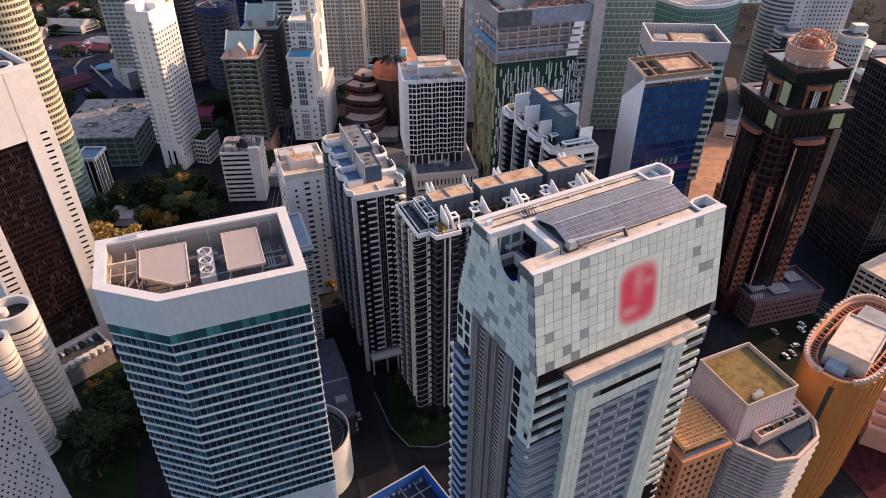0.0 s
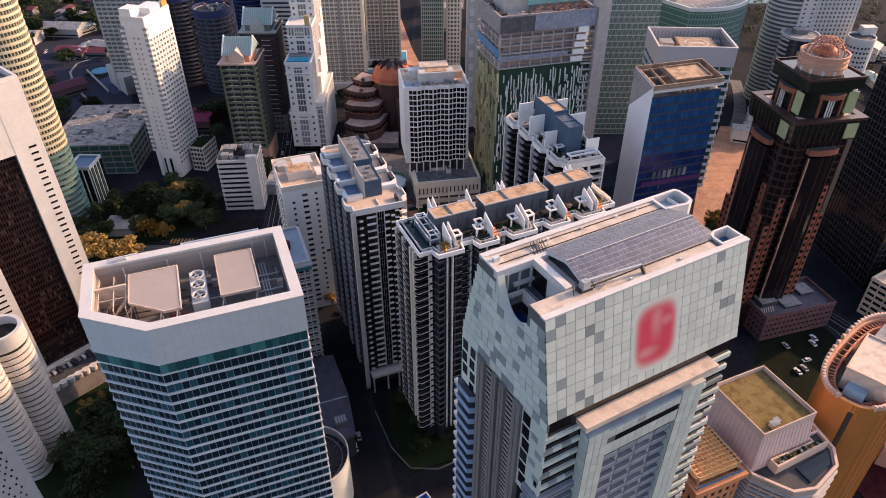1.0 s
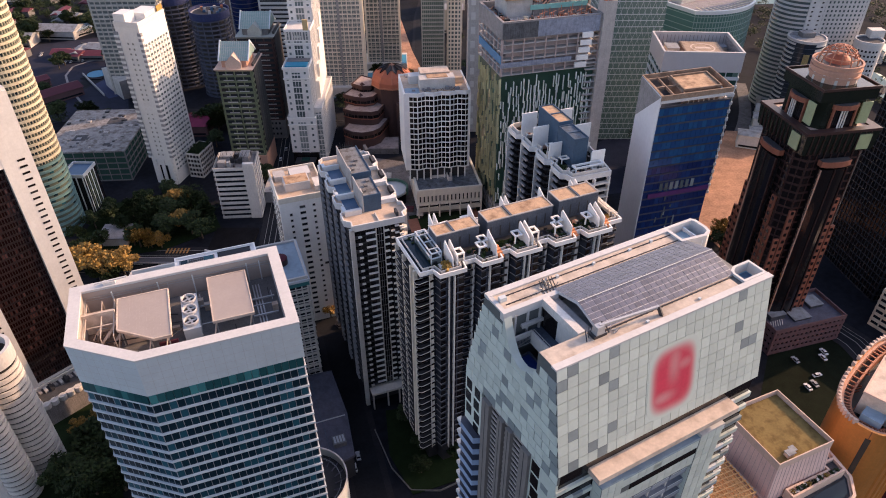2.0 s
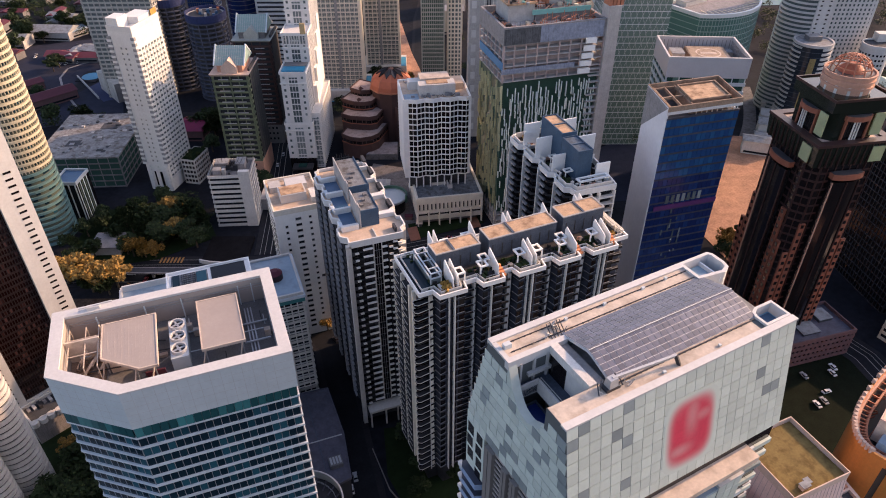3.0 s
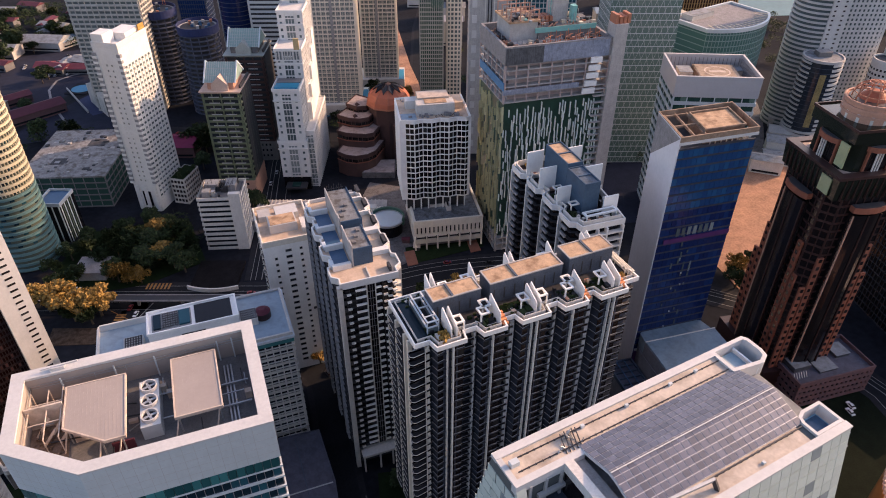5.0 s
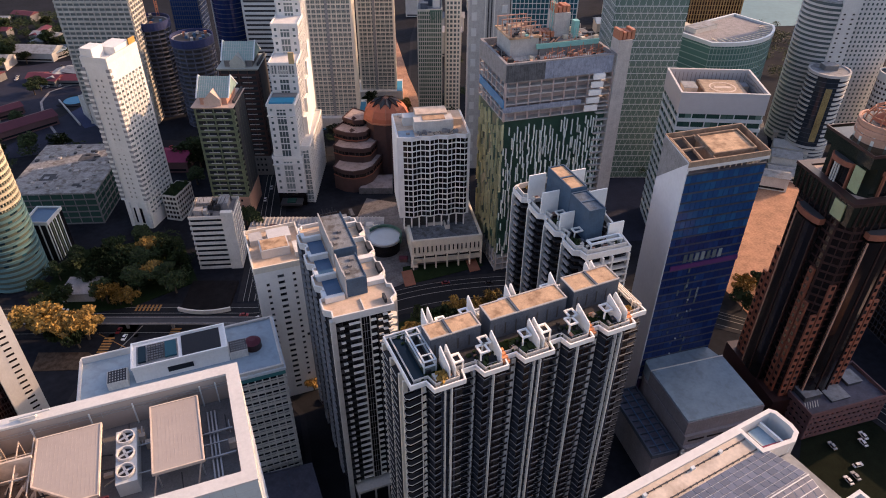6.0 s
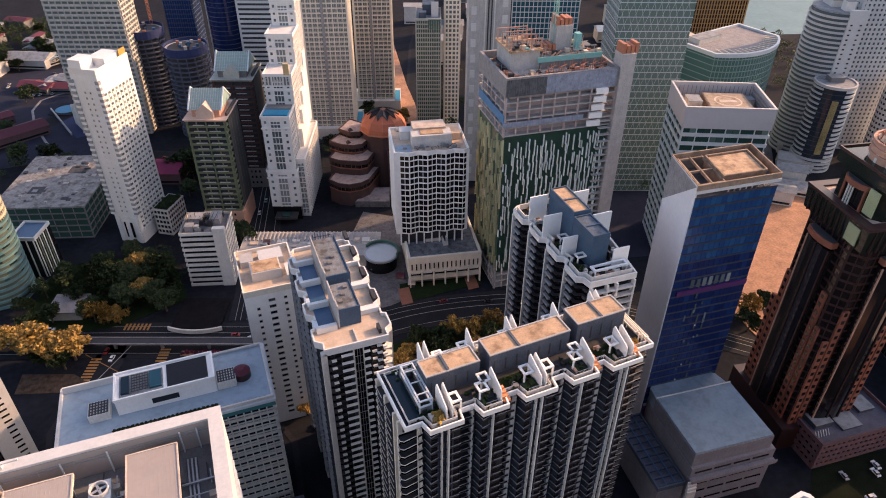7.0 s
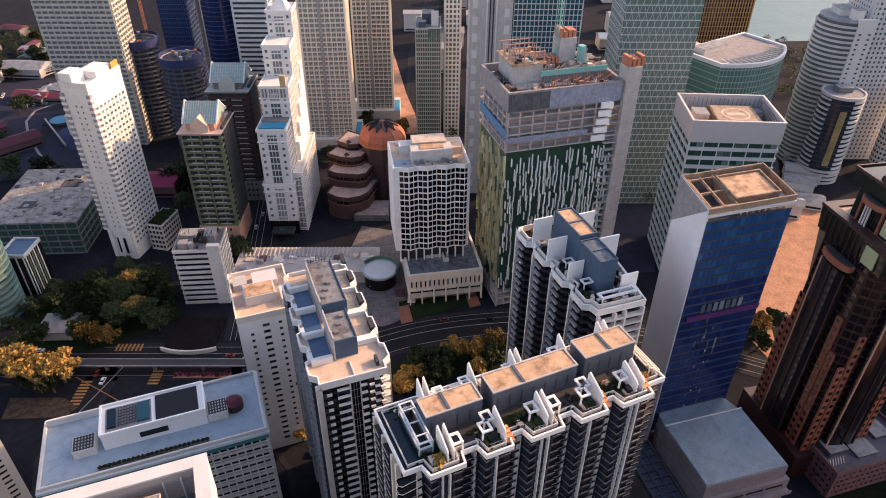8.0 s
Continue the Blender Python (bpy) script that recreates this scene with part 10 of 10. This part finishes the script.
# trees of the far streets and the car court
STREETS = [(14, 500, "green", 1.6), (24, 506, "green", 1.6), (6, 512, "green", 1.5), (16, 518, "green", 1.5), (34, 418, "green", 1.2), (38, 410, "green", 1.1), (10, 478, "green", 1.3), (166, 528, "golden", 1.2),
    (172, 536, "golden", 1.2), (150, 560, "green", 1.2),
    (110, 512, "green", 1.2), (150, 548, "green", 1.1)]
SPOTS = PARK + ISLAND + LAWNS + STREETS
rt = random.Random(77)
for i in range(80):
    x, y, k = rt.uniform(-230, -30), rt.uniform(540, 860), rt.uniform(1.1, 1.8)
    if not (-132 < x < -46 and 565 < y < 752):
        SPOTS.append((x, y, "green", k))
SPOTS += [(-100, 684, "green", 1.3), (-104, 676, "green", 1.2), (-62, 678, "green", 1.2), (-110, 616, "green", 1.2), (-52, 664, "green", 1.1)]
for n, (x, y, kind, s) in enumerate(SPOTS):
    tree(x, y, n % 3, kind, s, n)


# ---- dense dark planting between the far houses ----
rw = random.Random(91)
g = Geo()
for x0, x1, y0, y1, cnt in ((-300, -25, 520, 900, 760), (20, 46, 500, 640, 24), (-42, -2, 372, 418, 16), (90, 112, 470, 640, 20), (205, 260, 430, 640, 30), (480, 760, 330, 470, 130), (640, 800, 440, 560, 60), (500, 600, 480, 620, 70), (260, 300, 384, 440, 14)):
    for i in range(cnt):
        x, y = rw.uniform(x0, x1), rw.uniform(y0, y1)
        if -138 < x < -44 and 560 < y < 758:
            continue
        for k in range(4):
            leaf_crown(g, rw, Vector((x + rw.uniform(-4, 4), y + rw.uniform(-4, 4), rw.uniform(3.5, 7.5))), rw.uniform(2.2, 4.0), 26)
tagged(new("tree_cover", g.mesh("tree_cover", LEAF)), "dark dense tree cover between the far houses", "trees", kind="stuff")


# ---- low houses and pools at the far left ----
def house(x, y, rot, w, d, h, wall, roof, n):
    b = thing("low_house", "low building with a " + {DUSK: "dull red", ROOFG: "grey", MAGENTA: "magenta", CONC: "pale concrete", BLUEROOF: "pale blue", VERDI: "green"}[roof] + " pitched roof", "house", x, y, rot, group="low houses")
    part("wall", Geo().box(-w / 2, -d / 2, 0, w / 2, d / 2, h), wall, b)
    g = Geo()
    a, c, r = w / 2 + 0.8, d / 2 + 0.8, h + d * 0.18
    g.v = [(-a, -c, h), (a, -c, h), (a, c, h), (-a, c, h), (-a, 0, r), (a, 0, r)]
    g.f = [(3, 2, 1, 0), (0, 1, 5, 4), (2, 3, 4, 5), (1, 2, 5), (3, 0, 4)]
    part("roof", g, roof, b)
    part("window_strip", Geo().box(-w / 2 + 1.5, -d / 2 - 0.08, 1.2, w / 2 - 1.5, -d / 2 + 0.05, 2.6), G_DARK, b)


rh = random.Random(5)
for i in range(58):
    x, y = rh.uniform(-240, -20), rh.uniform(555, 900)
    if (abs(x + 30) < 34 and 580 < y < 625) or (-135 < x < -40 and y < 675) or (abs(x + 102) < 34 and abs(y - 765) < 40):
        continue
    house(x, y, rh.choice((-20, 70, -35)), rh.uniform(12, 30), rh.uniform(9, 16), rh.uniform(4, 9), rh.choice((CONCD, CONCD, CONCD, BRICK)), rh.choice((DUSK, DUSK, DUSK, ROOFG, VERDI)), i)
house(-104, 606, 27, 44, 16, 7, BRICK, DUSK, 1)
house(-119, 640, 27, 20, 12, 6, BRICK, DUSK, 7)
house(-140, 628, 20, 20, 16, 5, BRICK, MAGENTA, 2)
house(-2, 510, -20, 24, 20, 8, BRICK, MAGENTA, 3)
house(-108, 771, -25, 38, 22, 8, CONC, ROOFG, 4)
house(-91, 770, 40, 18, 14, 6, CONC, BLUEROOF, 5)
house(-150, 760, -20, 44, 20, 8, CONC, ROOFG, 6)
sl = thing("slatted_block", "narrow white slatted block beside the pool", "apartment block", -54, 606, 21)
part("wall", Geo().box(-4, -19, 0, 4, 19, 15), CONCD, sl)
for i in range(20):
    part("slat", Geo().box(-4.4, -18.8 + 1.9 * i, 0, 4.4, -18.0 + 1.9 * i, 15.5), WHITE2, sl)
surface("car_park", [(-150, 560), (-48, 560), (-48, 700), (-72, 752), (-150, 752)], 0.09, NAVYR, "car park, shade in its dark blue-grey colour", "car park")
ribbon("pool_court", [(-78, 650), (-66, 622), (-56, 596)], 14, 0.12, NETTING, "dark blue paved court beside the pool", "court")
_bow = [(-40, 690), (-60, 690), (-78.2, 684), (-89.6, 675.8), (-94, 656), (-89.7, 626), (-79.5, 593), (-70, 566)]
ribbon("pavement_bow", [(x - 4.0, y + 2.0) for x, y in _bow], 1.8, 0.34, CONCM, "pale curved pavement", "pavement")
ribbon("road_bow", _bow, 9, 0.19, NAVYR, "bowed street, shade in its blue-grey colour", "road")
ribbon("pool_wall", [(-84, 654), (-75, 627), (-66, 600)], 0.9, 2.2, CONC, "low pale curved wall beside the pool", "wall")
for i in range(28):
    x, y = rh.uniform(220, 560), rh.uniform(640, 980)
    house(x, y, rh.choice((-20, 70)), rh.uniform(18, 40), rh.uniform(12, 22), rh.uniform(6, 24), rh.choice((CONC, WHITE2, CREAM)), rh.choice((ROOFG, CONC, BLUEROOF)), i)
for i in range(34):
    x, y = rh.uniform(495, 760), rh.uniform(330, 460)
    house(x, y, rh.choice((-20, 70, 30)), rh.uniform(12, 26), rh.uniform(9, 14), rh.uniform(5, 12), rh.choice((CONC, CONCD, WHITE2)), rh.choice((ROOFG, ROOFG, CONC, VERDI)), i)
for i in range(3, 8):
    x, y = 318 + 15 * i, 300 + 13 * i
    house(x + rh.uniform(-6, 6), y + rh.uniform(-8, 8), -40, rh.uniform(14, 26), rh.uniform(10, 14), rh.uniform(4, 10), rh.choice((CONC, WHITE2)), rh.choice((ROOFG, CONC)), i)
ribbon("ring_road", curve((300, 330), (370, 345), (430, 440)), 9, 0.2, PLAZA, "pale curved ring road", "road")
for x, y in ((-73, 651), (104, 536)):
    p = thing("swimming_pool", "bright blue outdoor pool with a pale deck", "pool", x, y, -25)
    part("deck", Geo().box(-9, -11, 0, 9, 11, 0.8), PAVE, p)
    part("water", Geo().prism(circle(0, 0, 8.0, 20), 0.8, 0.9), POOL, p)


# ---- cars ----
def car(mat):
    b = thing("car", "small parked car", "car", 0, 0, group="cars in the streets")
    g = Geo().prism([(-2.1, -0.85), (2.1, -0.85), (2.1, 0.85), (-2.1, 0.85)], 0.35, 0.9)
    part("body", g, mat, b)
    part("cabin", Geo().prism(rect(2.5, 1.6, -0.2), 0.9, 1.45, rect(1.6, 1.3, -0.25)), G_BLACK, b)
    part("roof_panel", Geo().prism(rect(1.55, 1.25, -0.25), 1.45, 1.5), mat, b)
    for x in (-1.3, 1.3):
        for y in (-0.8, 0.8):
            part("wheel", Geo().prism(circle(0, 0, 0.34, 10), -0.12, 0.12), RUBBER, b, "", pose(x, y, 0.34, 90))
    return b


cars = []
rc = random.Random(21)
for nm, (pts, w) in ROADS.items():
    for k in range({"avenue": 11, "lane": 5, "boulevard": 8, "bend": 4, "east_street": 6}.get(nm, 3)):
        i = rc.randrange(len(pts) - 1)
        t = rc.random()
        a, c = Vector(pts[i]), Vector(pts[i + 1])
        d = (c - a).normalized()
        s = rc.choice((-1, 1)) * w * rc.choice((0.15, 0.36))
        p = a + (c - a) * t
        cars.append((p.x - d.y * s, p.y + d.x * s, math.degrees(math.atan2(d.y, d.x))))
for k in range(12):
    cars.append((rc.uniform(-125, -80), rc.choice((690, 698, 716, 724, 738)) + rc.uniform(-1, 1), rc.choice((70, 250))))
for k in range(6):
    cars.append((226 + rc.uniform(0, 34), 152 + rc.uniform(0, 20), rc.choice((-4, 86))))
first = {}
for n, (x, y, a) in enumerate(cars):
    m = n % (2 if x > 200 else 5) if rc.random() < 0.6 else 0
    if m not in first:
        first[m] = car(CARS[m])
        tagged(first[m], "small " + ("white", "silver", "black", "red", "blue")[m] + " car in the street")
        first[m].matrix_basis = pose(x, y, 0.17, 0, 0, a)
    else:
        copy_thing(first[m], pose(x, y, 0.17, 0, 0, a))
